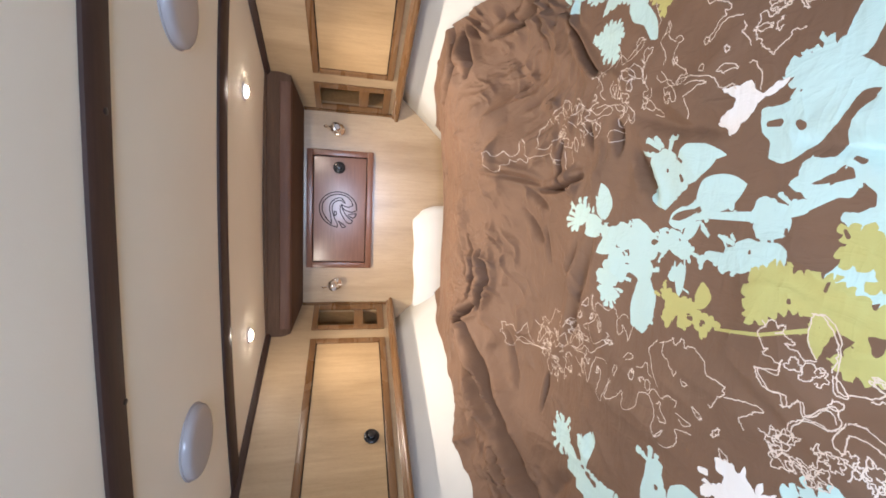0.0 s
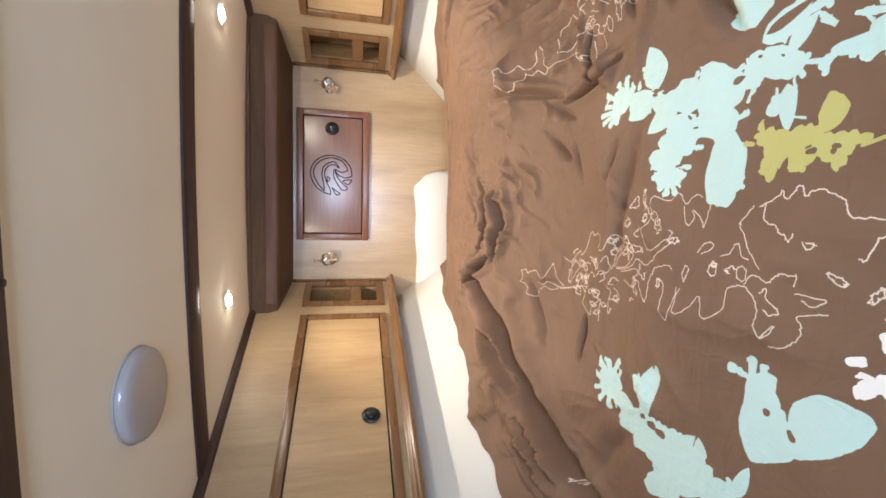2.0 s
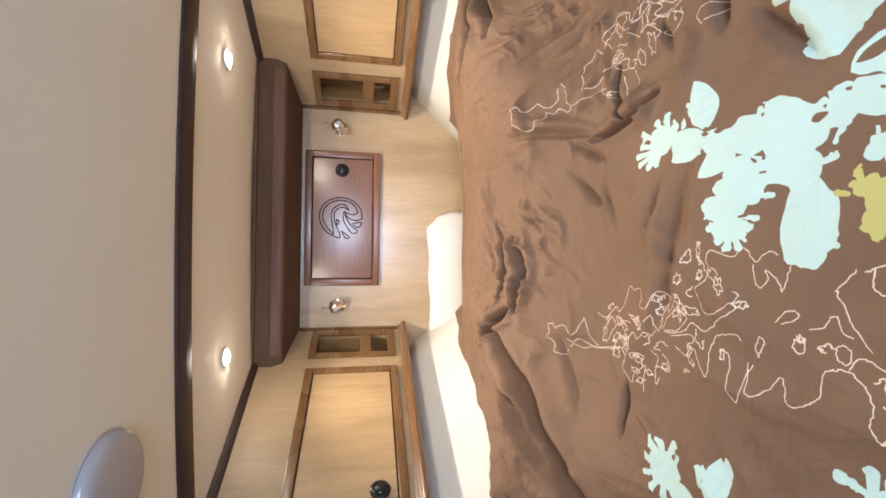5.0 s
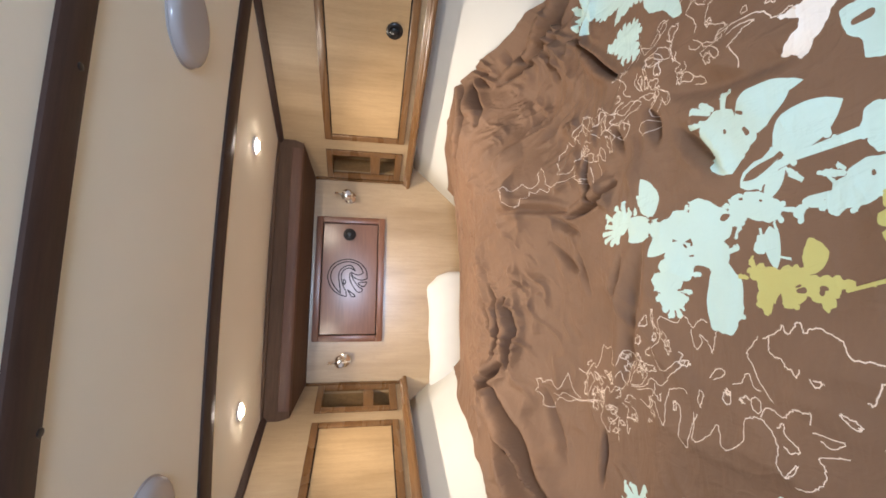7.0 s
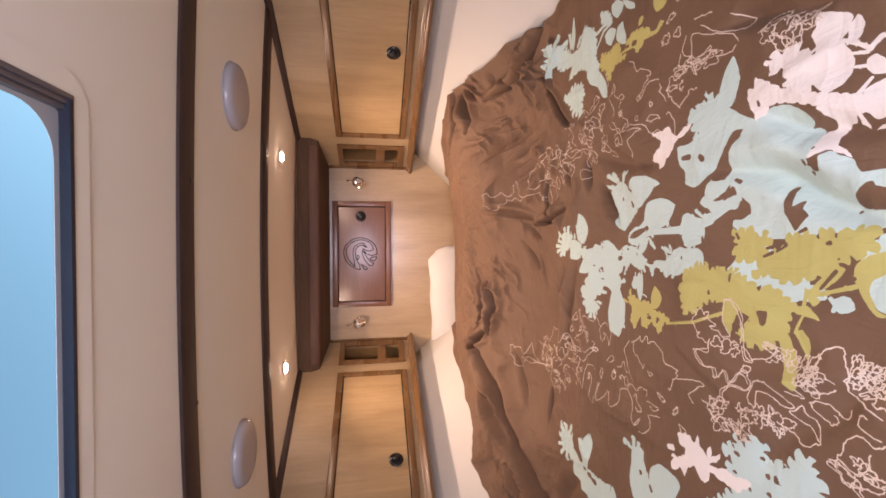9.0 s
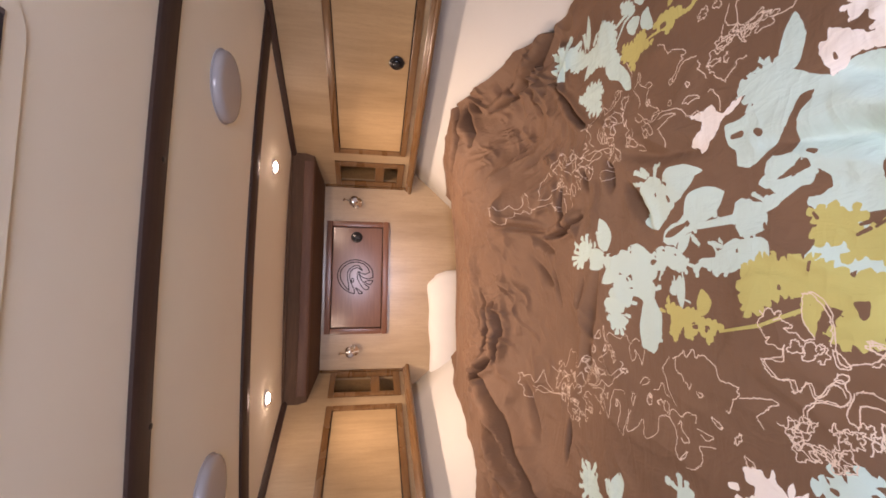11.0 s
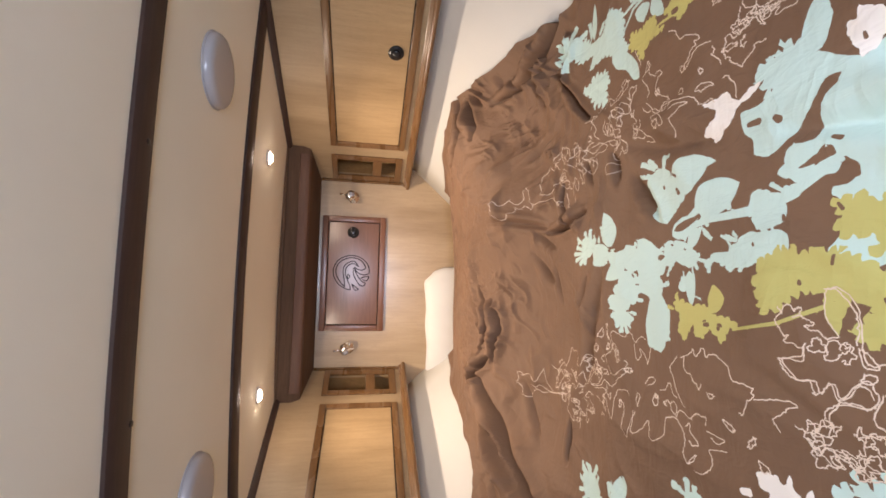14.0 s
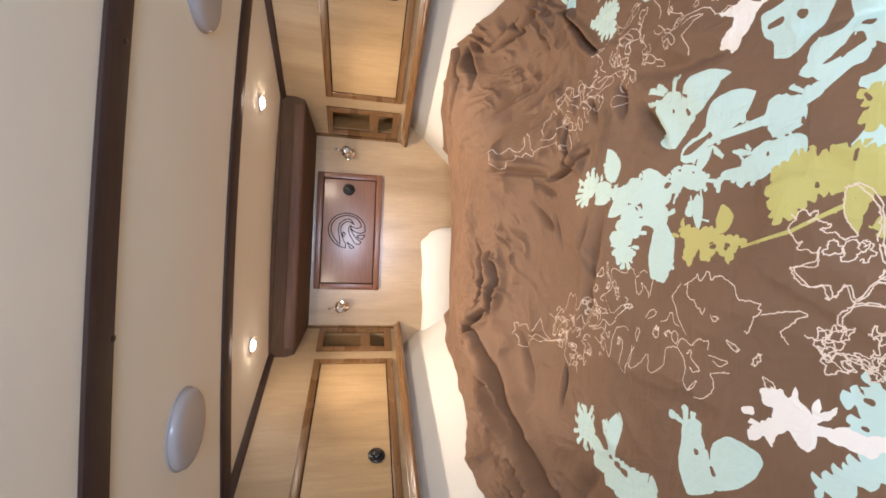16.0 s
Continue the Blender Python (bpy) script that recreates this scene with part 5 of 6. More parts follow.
blot(WHITE_INK, 0.0005, (-0.296, 0.463), (-0.288, 0.436), (-0.297, 0.426), (-0.279, 0.417), (-0.296, 0.413), (-0.301, 0.404), (-0.308, 0.398), (-0.289, 0.372), (-0.305, 0.379), (-0.315, 0.395), (-0.317, 0.384), (-0.309, 0.362), (-0.312, 0.347), (-0.305, 0.328), (-0.309, 0.319), (-0.331, 0.342), (-0.331, 0.357), (-0.331, 0.373), (-0.328, 0.392), (-0.346, 0.398), (-0.354, 0.407), (-0.347, 0.418), (-0.336, 0.426), (-0.350, 0.445), (-0.366, 0.449), (-0.357, 0.459), (-0.370, 0.479), (-0.356, 0.482), (-0.342, 0.466), (-0.328, 0.449), (-0.316, 0.445), (-0.313, 0.459))
shapes(WHITE_INK, [(L, -0.308, 0.397, -0.285, 0.391, 0.0101), (E, -0.335, 0.480, -0.326, 0.476, 0.0079), (F, -0.344, 0.466, -0.343, 0.480, 0.0065)])
blot(AQUA_INK, 0.0040, (-0.281, 0.363), (-0.267, 0.357), (-0.264, 0.345), (-0.247, 0.342), (-0.254, 0.335), (-0.252, 0.323), (-0.238, 0.314), (-0.239, 0.305), (-0.236, 0.298), (-0.252, 0.299), (-0.261, 0.295), (-0.256, 0.284), (-0.254, 0.272), (-0.257, 0.266), (-0.240, 0.260), (-0.228, 0.246), (-0.227, 0.238), (-0.236, 0.231), (-0.247, 0.226), (-0.264, 0.225), (-0.286, 0.226), (-0.334, 0.300), (-0.396, 0.392), (-0.382, 0.396), (-0.358, 0.373), (-0.333, 0.347), (-0.310, 0.337), (-0.313, 0.357), (-0.302, 0.362), (-0.285, 0.347))
shapes(GAP, [(F, -0.272, 0.347, -0.273, 0.337, 0.0069), (F, -0.281, 0.297, -0.281, 0.290, 0.0080), (F, -0.274, 0.282, -0.284, 0.280, 0.0076), (F, -0.306, 0.295, -0.305, 0.288, 0.0064), (F, -0.316, 0.323, -0.315, 0.319, 0.0057), (F, -0.261, 0.306, -0.260, 0.300, 0.0054), (F, -0.303, 0.350, -0.303, 0.343, 0.0051), (F, -0.283, 0.276, -0.282, 0.275, 0.0042), (F, -0.427, 0.579, -0.432, 0.572, 0.0100), (F, -0.409, 0.556, -0.417, 0.554, 0.0063), (F, -0.439, 0.547, -0.451, 0.540, 0.0078), (F, -0.538, 0.795, -0.533, 0.784, 0.0093), (F, -0.543, 0.778, -0.541, 0.759, 0.0136), (F, -0.547, 0.759, -0.547, 0.738, 0.0133)])

# thin drawn lines
stroke(0.0016, (-0.106, 0.382), (-0.123, 0.389), (-0.130, 0.414), (-0.152, 0.397), (-0.150, 0.374), (-0.163, 0.371), (-0.148, 0.353), (-0.164, 0.348), (-0.139, 0.324), (-0.147, 0.313), (-0.156, 0.312), (-0.169, 0.324), (-0.171, 0.348), (-0.189, 0.364), (-0.201, 0.361))
stroke(0.0016, (-0.039, 0.359), (-0.038, 0.342), (-0.052, 0.329), (-0.074, 0.322), (-0.098, 0.325), (-0.120, 0.323), (-0.118, 0.305), (-0.109, 0.285), (-0.093, 0.277), (-0.091, 0.293))
stroke(0.0016, (-0.150, 0.306), (-0.177, 0.319), (-0.186, 0.305), (-0.165, 0.305), (-0.160, 0.291), (-0.164, 0.275), (-0.170, 0.264), (-0.165, 0.253), (-0.153, 0.273), (-0.146, 0.285), (-0.145, 0.297), (-0.150, 0.306))
stroke(0.0016, (-0.172, 0.253), (-0.161, 0.243), (-0.172, 0.241), (-0.178, 0.233), (-0.195, 0.227), (-0.204, 0.226), (-0.213, 0.246), (-0.207, 0.261), (-0.201, 0.272), (-0.195, 0.278))
stroke(0.0016, (-0.172, 0.253), (-0.176, 0.259), (-0.188, 0.243), (-0.200, 0.227))
stroke(0.0016, (-0.148, 0.193), (-0.158, 0.195), (-0.160, 0.206), (-0.148, 0.214), (-0.151, 0.232), (-0.162, 0.232), (-0.175, 0.218), (-0.169, 0.209), (-0.162, 0.212))
stroke(0.0016, (-0.113, 0.225), (-0.094, 0.219), (-0.081, 0.213), (-0.074, 0.198), (-0.087, 0.192), (-0.102, 0.186), (-0.122, 0.191), (-0.131, 0.183), (-0.144, 0.158))
stroke(0.0016, (-0.102, 0.236), (-0.112, 0.222), (-0.137, 0.232), (-0.134, 0.212), (-0.126, 0.203))
stroke(0.0016, (-0.147, 0.261), (-0.150, 0.240), (-0.142, 0.247))
stroke(0.0016, (-0.193, 0.302), (-0.203, 0.283), (-0.196, 0.293), (-0.192, 0.306))
stroke(0.0016, (-0.198, 0.198), (-0.183, 0.195), (-0.171, 0.180), (-0.179, 0.165), (-0.172, 0.157))
stroke(0.0016, (-0.198, 0.198), (-0.208, 0.202), (-0.219, 0.185), (-0.206, 0.175), (-0.188, 0.170))
stroke(0.0016, (-0.148, 0.173), (-0.147, 0.179), (-0.161, 0.181), (-0.168, 0.162))
stroke(0.0016, (0.401, 0.355), (0.384, 0.331), (0.371, 0.325), (0.369, 0.338), (0.388, 0.382), (0.416, 0.416))
stroke(0.0016, (0.414, 0.447), (0.385, 0.454), (0.374, 0.433), (0.408, 0.433), (0.388, 0.390), (0.369, 0.352), (0.352, 0.339))
stroke(0.0016, (0.347, 0.343), (0.342, 0.360), (0.349, 0.385))
stroke(0.0016, (0.342, 0.290), (0.357, 0.290), (0.361, 0.279), (0.355, 0.265), (0.337, 0.262))
stroke(0.0016, (0.425, 0.391), (0.432, 0.428))
stroke(0.0013, (-0.323, 1.249), (-0.318, 1.232), (-0.327, 1.223), (-0.319, 1.210), (-0.319, 1.192), (-0.330, 1.176), (-0.331, 1.160), (-0.298, 1.145), (-0.293, 1.140), (-0.312, 1.130), (-0.334, 1.120), (-0.346, 1.100))
stroke(0.0013, (-0.323, 1.249), (-0.339, 1.240), (-0.354, 1.247), (-0.358, 1.232), (-0.370, 1.223), (-0.384, 1.231), (-0.389, 1.214), (-0.386, 1.196), (-0.371, 1.188))
stroke(0.0013, (-0.349, 1.188), (-0.352, 1.170), (-0.341, 1.151), (-0.349, 1.128), (-0.349, 1.100), (-0.338, 1.050), (-0.332, 1.012), (-0.329, 0.987))
stroke(0.0013, (-0.365, 1.183), (-0.356, 1.165), (-0.361, 1.146), (-0.354, 1.120), (-0.341, 1.050), (-0.330, 1.018))
stroke(0.0013, (-0.274, 1.101), (-0.280, 1.074), (-0.265, 1.054), (-0.252, 1.036), (-0.261, 1.027), (-0.235, 1.007), (-0.206, 0.993), (-0.213, 0.981), (-0.209, 0.963), (-0.226, 0.953), (-0.241, 0.960), (-0.245, 0.943))
stroke(0.0013, (-0.273, 1.054), (-0.309, 1.076), (-0.329, 1.083), (-0.323, 1.056), (-0.302, 1.045), (-0.287, 1.029), (-0.277, 1.009), (-0.278, 0.985))
stroke(0.0013, (-0.324, 1.011), (-0.311, 1.017), (-0.311, 0.993), (-0.294, 0.974), (-0.303, 0.957), (-0.287, 0.940), (-0.290, 0.924), (-0.276, 0.913))
stroke(0.0013, (-0.269, 0.944), (-0.255, 0.927), (-0.273, 0.923), (-0.276, 0.913))
stroke(0.0013, (-0.244, 0.938), (-0.216, 0.920), (-0.210, 0.909), (-0.217, 0.899), (-0.236, 0.895), (-0.241, 0.885), (-0.223, 0.894), (-0.203, 0.878), (-0.211, 0.864), (-0.233, 0.875), (-0.244, 0.885))
stroke(0.0013, (-0.273, 0.897), (-0.252, 0.886), (-0.238, 0.866), (-0.239, 0.847), (-0.248, 0.838), (-0.263, 0.853), (-0.273, 0.872), (-0.275, 0.892))
stroke(0.0013, (-0.277, 0.892), (-0.276, 0.873), (-0.266, 0.842), (-0.253, 0.830), (-0.254, 0.819), (-0.261, 0.809), (-0.254, 0.792), (-0.240, 0.779), (-0.232, 0.763), (-0.222, 0.751), (-0.209, 0.743))
stroke(0.0013, (-0.282, 0.878), (-0.271, 0.831), (-0.279, 0.823), (-0.289, 0.837), (-0.293, 0.819), (-0.307, 0.812), (-0.327, 0.796), (-0.313, 0.792), (-0.290, 0.794), (-0.274, 0.789), (-0.262, 0.780), (-0.256, 0.749), (-0.263, 0.743))
stroke(0.0013, (-0.333, 1.018), (-0.344, 1.000), (-0.369, 1.013), (-0.386, 0.995), (-0.392, 0.984), (-0.373, 0.978), (-0.361, 0.960), (-0.350, 0.943), (-0.372, 0.950), (-0.400, 0.951))
stroke(0.0013, (-0.318, 0.926), (-0.327, 0.911), (-0.342, 0.916), (-0.343, 0.896), (-0.343, 0.882), (-0.327, 0.886), (-0.318, 0.900))
stroke(0.0013, (-0.297, 0.869), (-0.302, 0.856), (-0.306, 0.842), (-0.290, 0.828))
stroke(0.0013, (-0.212, 0.810), (-0.197, 0.818), (-0.183, 0.804), (-0.166, 0.795), (-0.151, 0.798), (-0.138, 0.788), (-0.144, 0.773), (-0.147, 0.757), (-0.135, 0.741), (-0.144, 0.731), (-0.154, 0.724), (-0.141, 0.706), (-0.144, 0.693))
stroke(0.0013, (-0.215, 0.810), (-0.232, 0.803), (-0.232, 0.787), (-0.218, 0.762), (-0.202, 0.749), (-0.196, 0.757))
stroke(0.0013, (-0.157, 0.728), (-0.177, 0.726), (-0.188, 0.720), (-0.177, 0.708), (-0.166, 0.711), (-0.173, 0.698), (-0.183, 0.692), (-0.191, 0.689), (-0.171, 0.682), (-0.159, 0.678))
stroke(0.0013, (-0.281, 0.774), (-0.288, 0.763), (-0.304, 0.760), (-0.322, 0.761), (-0.338, 0.758), (-0.349, 0.748), (-0.332, 0.740), (-0.308, 0.735), (-0.292, 0.727))
stroke(0.0013, (-0.291, 0.734), (-0.313, 0.732), (-0.330, 0.733), (-0.331, 0.719), (-0.314, 0.701), (-0.298, 0.690), (-0.304, 0.684), (-0.323, 0.679), (-0.327, 0.668), (-0.317, 0.652), (-0.304, 0.643), (-0.281, 0.641), (-0.273, 0.632))
stroke(0.0013, (-0.252, 0.717), (-0.258, 0.711), (-0.270, 0.715), (-0.278, 0.719), (-0.268, 0.722), (-0.252, 0.717))
stroke(0.0013, (-0.248, 0.674), (-0.248, 0.665), (-0.259, 0.663), (-0.263, 0.669), (-0.254, 0.676), (-0.248, 0.674))
stroke(0.0013, (-0.230, 0.699), (-0.217, 0.688), (-0.213, 0.678), (-0.217, 0.669), (-0.225, 0.676), (-0.231, 0.692))
stroke(0.0013, (-0.232, 0.656), (-0.228, 0.643), (-0.213, 0.631), (-0.217, 0.625), (-0.231, 0.621), (-0.233, 0.610))
stroke(0.0013, (-0.161, 0.608), (-0.176, 0.620), (-0.185, 0.628), (-0.199, 0.621), (-0.219, 0.612), (-0.231, 0.603), (-0.245, 0.596))
stroke(0.0013, (-0.273, 0.632), (-0.271, 0.618), (-0.277, 0.608), (-0.287, 0.599), (-0.303, 0.592), (-0.317, 0.594), (-0.329, 0.587), (-0.332, 0.580))
stroke(0.0013, (-0.248, 0.630), (-0.243, 0.622), (-0.250, 0.614), (-0.264, 0.618), (-0.260, 0.628), (-0.248, 0.630))
stroke(0.0015, (-0.268, 0.617), (-0.254, 0.607), (-0.255, 0.597), (-0.261, 0.584), (-0.252, 0.574), (-0.246, 0.564), (-0.249, 0.555), (-0.246, 0.546), (-0.259, 0.550))
stroke(0.0015, (-0.276, 0.595), (-0.270, 0.585), (-0.282, 0.584), (-0.288, 0.575), (-0.297, 0.566), (-0.302, 0.576), (-0.296, 0.585))
stroke(0.0015, (-0.163, 0.600), (-0.157, 0.589), (-0.150, 0.576), (-0.143, 0.571), (-0.153, 0.567), (-0.150, 0.560), (-0.140, 0.554), (-0.141, 0.548), (-0.152, 0.544), (-0.147, 0.537), (-0.145, 0.525), (-0.153, 0.510), (-0.159, 0.502), (-0.176, 0.496), (-0.178, 0.474), (-0.181, 0.461), (-0.186, 0.462), (-0.190, 0.458), (-0.196, 0.462), (-0.202, 0.469), (-0.213, 0.474), (-0.222, 0.479), (-0.221, 0.486))
stroke(0.0015, (-0.159, 0.592), (-0.177, 0.593), (-0.185, 0.587), (-0.186, 0.577), (-0.196, 0.572), (-0.199, 0.563), (-0.207, 0.559), (-0.197, 0.554))
stroke(0.0015, (-0.195, 0.458), (-0.190, 0.441), (-0.186, 0.418), (-0.185, 0.407), (-0.189, 0.401), (-0.194, 0.413), (-0.202, 0.419), (-0.213, 0.431), (-0.220, 0.430), (-0.227, 0.424))
stroke(0.0015, (-0.064, 0.414), (-0.070, 0.410), (-0.076, 0.416), (-0.083, 0.419), (-0.090, 0.414), (-0.100, 0.408), (-0.098, 0.402), (-0.108, 0.409), (-0.108, 0.397), (-0.113, 0.391), (-0.113, 0.384), (-0.122, 0.384), (-0.130, 0.388), (-0.129, 0.399), (-0.131, 0.419))
stroke(0.0015, (-0.131, 0.419), (-0.141, 0.414), (-0.149, 0.406), (-0.154, 0.394), (-0.152, 0.380), (-0.166, 0.378), (-0.166, 0.374), (-0.160, 0.366), (-0.149, 0.357), (-0.166, 0.353), (-0.163, 0.344), (-0.153, 0.335), (-0.145, 0.328), (-0.146, 0.320), (-0.157, 0.316))
stroke(0.0015, (-0.070, 0.410), (-0.062, 0.406), (-0.060, 0.399), (-0.067, 0.394), (-0.063, 0.390), (-0.063, 0.385), (-0.071, 0.387), (-0.075, 0.395), (-0.073, 0.386), (-0.077, 0.378), (-0.080, 0.372), (-0.085, 0.375), (-0.084, 0.382), (-0.089, 0.376), (-0.090, 0.368), (-0.096, 0.362), (-0.097, 0.357), (-0.094, 0.347))
stroke(0.0015, (-0.094, 0.347), (-0.082, 0.353), (-0.065, 0.358), (-0.045, 0.359), (-0.039, 0.354), (-0.040, 0.346), (-0.051, 0.336), (-0.066, 0.326), (-0.076, 0.324), (-0.089, 0.327), (-0.100, 0.331))
stroke(0.0015, (-0.165, 0.317), (-0.169, 0.325), (-0.167, 0.332), (-0.168, 0.346), (-0.173, 0.355), (-0.182, 0.365), (-0.193, 0.370), (-0.196, 0.365), (-0.197, 0.361), (-0.206, 0.362))
stroke(0.0015, (-0.105, 0.330), (-0.109, 0.322), (-0.118, 0.315), (-0.124, 0.312), (-0.125, 0.321), (-0.123, 0.325), (-0.106, 0.330))
stroke(0.0015, (-0.132, 0.325), (-0.133, 0.313), (-0.141, 0.317), (-0.140, 0.326), (-0.132, 0.325))
stroke(0.0015, (-0.206, 0.541), (-0.215, 0.536), (-0.208, 0.528), (-0.207, 0.537), (-0.209, 0.525))
stroke(0.0013, (0.386, 0.683), (0.395, 0.670), (0.412, 0.663), (0.400, 0.656), (0.386, 0.660), (0.370, 0.644))
stroke(0.0013, (0.384, 0.683), (0.368, 0.672), (0.348, 0.666), (0.341, 0.670))
stroke(0.0013, (0.363, 0.638), (0.348, 0.647), (0.331, 0.637), (0.320, 0.622), (0.311, 0.608), (0.299, 0.604), (0.302, 0.623), (0.293, 0.630), (0.299, 0.651), (0.311, 0.658), (0.330, 0.674))
stroke(0.0015, (0.434, 0.598), (0.424, 0.581), (0.402, 0.571), (0.400, 0.555), (0.387, 0.534), (0.378, 0.530), (0.379, 0.540), (0.370, 0.536))
stroke(0.0015, (0.372, 0.536), (0.367, 0.549), (0.356, 0.557), (0.350, 0.566), (0.343, 0.562), (0.355, 0.549), (0.365, 0.539), (0.364, 0.520), (0.361, 0.508))
stroke(0.0015, (0.348, 0.577), (0.341, 0.572), (0.347, 0.566), (0.353, 0.573), (0.348, 0.577))
stroke(0.0015, (0.324, 0.531), (0.325, 0.527), (0.318, 0.524), (0.317, 0.530), (0.324, 0.531))
stroke(0.0015, (0.292, 0.541), (0.299, 0.533), (0.297, 0.519), (0.288, 0.509), (0.290, 0.520), (0.288, 0.532), (0.292, 0.541))
stroke(0.0015, (0.307, 0.579), (0.312, 0.573), (0.300, 0.566), (0.303, 0.577))
stroke(0.0015, (0.294, 0.609), (0.300, 0.597), (0.294, 0.576), (0.286, 0.550), (0.271, 0.539), (0.265, 0.531), (0.266, 0.522), (0.268, 0.515), (0.259, 0.508))
stroke(0.0015, (0.287, 0.604), (0.289, 0.584), (0.281, 0.560), (0.278, 0.577), (0.271, 0.592), (0.267, 0.602))
stroke(0.0015, (0.264, 0.599), (0.244, 0.592), (0.230, 0.596))
stroke(0.0013, (0.373, 0.814), (0.395, 0.801), (0.381, 0.779), (0.387, 0.763), (0.394, 0.750), (0.405, 0.737), (0.403, 0.725))
stroke(0.0013, (0.361, 0.787), (0.360, 0.769), (0.349, 0.749), (0.334, 0.746), (0.338, 0.775), (0.361, 0.787))
stroke(0.0013, (0.341, 0.879), (0.351, 0.865), (0.367, 0.869), (0.341, 0.850), (0.330, 0.861), (0.313, 0.842))
stroke(0.0013, (0.307, 0.806), (0.332, 0.816), (0.338, 0.802), (0.316, 0.813))
stroke(0.0013, (0.294, 1.049), (0.319, 1.066), (0.334, 1.041), (0.350, 1.014), (0.330, 0.995), (0.315, 1.008), (0.299, 0.983), (0.305, 0.952), (0.323, 0.933), (0.304, 0.923), (0.285, 0.935), (0.270, 0.910))
stroke(0.0013, (0.302, 0.895), (0.286, 0.869), (0.294, 0.848), (0.298, 0.828), (0.297, 0.809), (0.293, 0.787), (0.278, 0.770), (0.266, 0.786))
stroke(0.0013, (0.274, 0.924), (0.280, 0.896), (0.261, 0.881), (0.248, 0.898), (0.232, 0.872), (0.245, 0.851), (0.267, 0.855))
stroke(0.0013, (0.216, 0.812), (0.236, 0.822), (0.243, 0.799), (0.230, 0.778), (0.217, 0.787), (0.216, 0.812))
stroke(0.0013, (0.281, 0.753), (0.267, 0.738), (0.248, 0.731), (0.249, 0.747), (0.268, 0.754))
stroke(0.0015, (0.352, 0.506), (0.342, 0.502), (0.337, 0.507), (0.325, 0.497), (0.315, 0.493))
stroke(0.0015, (0.321, 0.486), (0.335, 0.487), (0.342, 0.483), (0.353, 0.484), (0.353, 0.476), (0.343, 0.470), (0.345, 0.464), (0.349, 0.454), (0.350, 0.444), (0.358, 0.449), (0.360, 0.461), (0.376, 0.461), (0.386, 0.459))
stroke(0.0015, (0.319, 0.486), (0.318, 0.479), (0.307, 0.475), (0.299, 0.465), (0.291, 0.458), (0.297, 0.454), (0.302, 0.446), (0.306, 0.438), (0.314, 0.436), (0.312, 0.427), (0.312, 0.418))
stroke(0.0015, (0.364, 0.441), (0.360, 0.432), (0.347, 0.426), (0.335, 0.421), (0.342, 0.428), (0.355, 0.434))
stroke(0.0015, (0.290, 0.491), (0.291, 0.484), (0.279, 0.475), (0.264, 0.468), (0.248, 0.469))
stroke(0.0013, (0.228, 1.272), (0.233, 1.260), (0.219, 1.254), (0.222, 1.240), (0.233, 1.227), (0.222, 1.218), (0.217, 1.205), (0.222, 1.195), (0.232, 1.185), (0.254, 1.185), (0.267, 1.177), (0.254, 1.166), (0.235, 1.162), (0.222, 1.169), (0.209, 1.157), (0.215, 1.120), (0.216, 1.068))
stroke(0.0013, (0.228, 1.272), (0.208, 1.269), (0.194, 1.279), (0.184, 1.264), (0.172, 1.261), (0.177, 1.239), (0.190, 1.227), (0.193, 1.211), (0.207, 1.213), (0.201, 1.198), (0.210, 1.186), (0.197, 1.172), (0.210, 1.163))
stroke(0.0013, (0.234, 1.125), (0.259, 1.121), (0.288, 1.127), (0.296, 1.109), (0.317, 1.100), (0.299, 1.082), (0.314, 1.062), (0.323, 1.035), (0.344, 1.021), (0.340, 0.994), (0.315, 0.983), (0.330, 0.963), (0.341, 0.950), (0.323, 0.933))
stroke(0.0013, (0.232, 1.119), (0.233, 1.098), (0.246, 1.076), (0.252, 1.050), (0.273, 1.037), (0.289, 1.023), (0.276, 0.997), (0.289, 0.978), (0.270, 0.954), (0.274, 0.924), (0.252, 0.903), (0.241, 0.915))
stroke(0.0013, (0.248, 0.955), (0.226, 0.945), (0.209, 0.940), (0.221, 0.957), (0.239, 0.968), (0.248, 0.955))
stroke(0.0013, (0.216, 1.007), (0.191, 1.002), (0.167, 0.984), (0.164, 0.966), (0.188, 0.965), (0.217, 0.975))
stroke(0.0013, (0.238, 1.067), (0.215, 1.077), (0.195, 1.060), (0.177, 1.035), (0.187, 1.021), (0.210, 1.039))
stroke(0.0013, (-0.341, 0.574), (-0.339, 0.558), (-0.329, 0.544), (-0.315, 0.537), (-0.304, 0.538), (-0.297, 0.544), (-0.290, 0.526), (-0.287, 0.510))
stroke(0.0013, (-0.268, 0.548), (-0.270, 0.529), (-0.272, 0.514), (-0.280, 0.525), (-0.277, 0.540))
stroke(0.0013, (-0.333, 0.583), (-0.322, 0.577), (-0.314, 0.569), (-0.327, 0.575), (-0.333, 0.583))
stroke(0.0013, (0.408, 0.807), (0.375, 0.790), (0.377, 0.764), (0.387, 0.746), (0.406, 0.753), (0.411, 0.737), (0.392, 0.730), (0.382, 0.747))
stroke(0.0013, (0.361, 0.789), (0.342, 0.777), (0.345, 0.760), (0.356, 0.769), (0.361, 0.789))
stroke(0.0013, (0.366, 0.752), (0.349, 0.729), (0.333, 0.726), (0.335, 0.742), (0.349, 0.759), (0.366, 0.752))
stroke(0.0013, (0.367, 0.731), (0.352, 0.721), (0.343, 0.729))
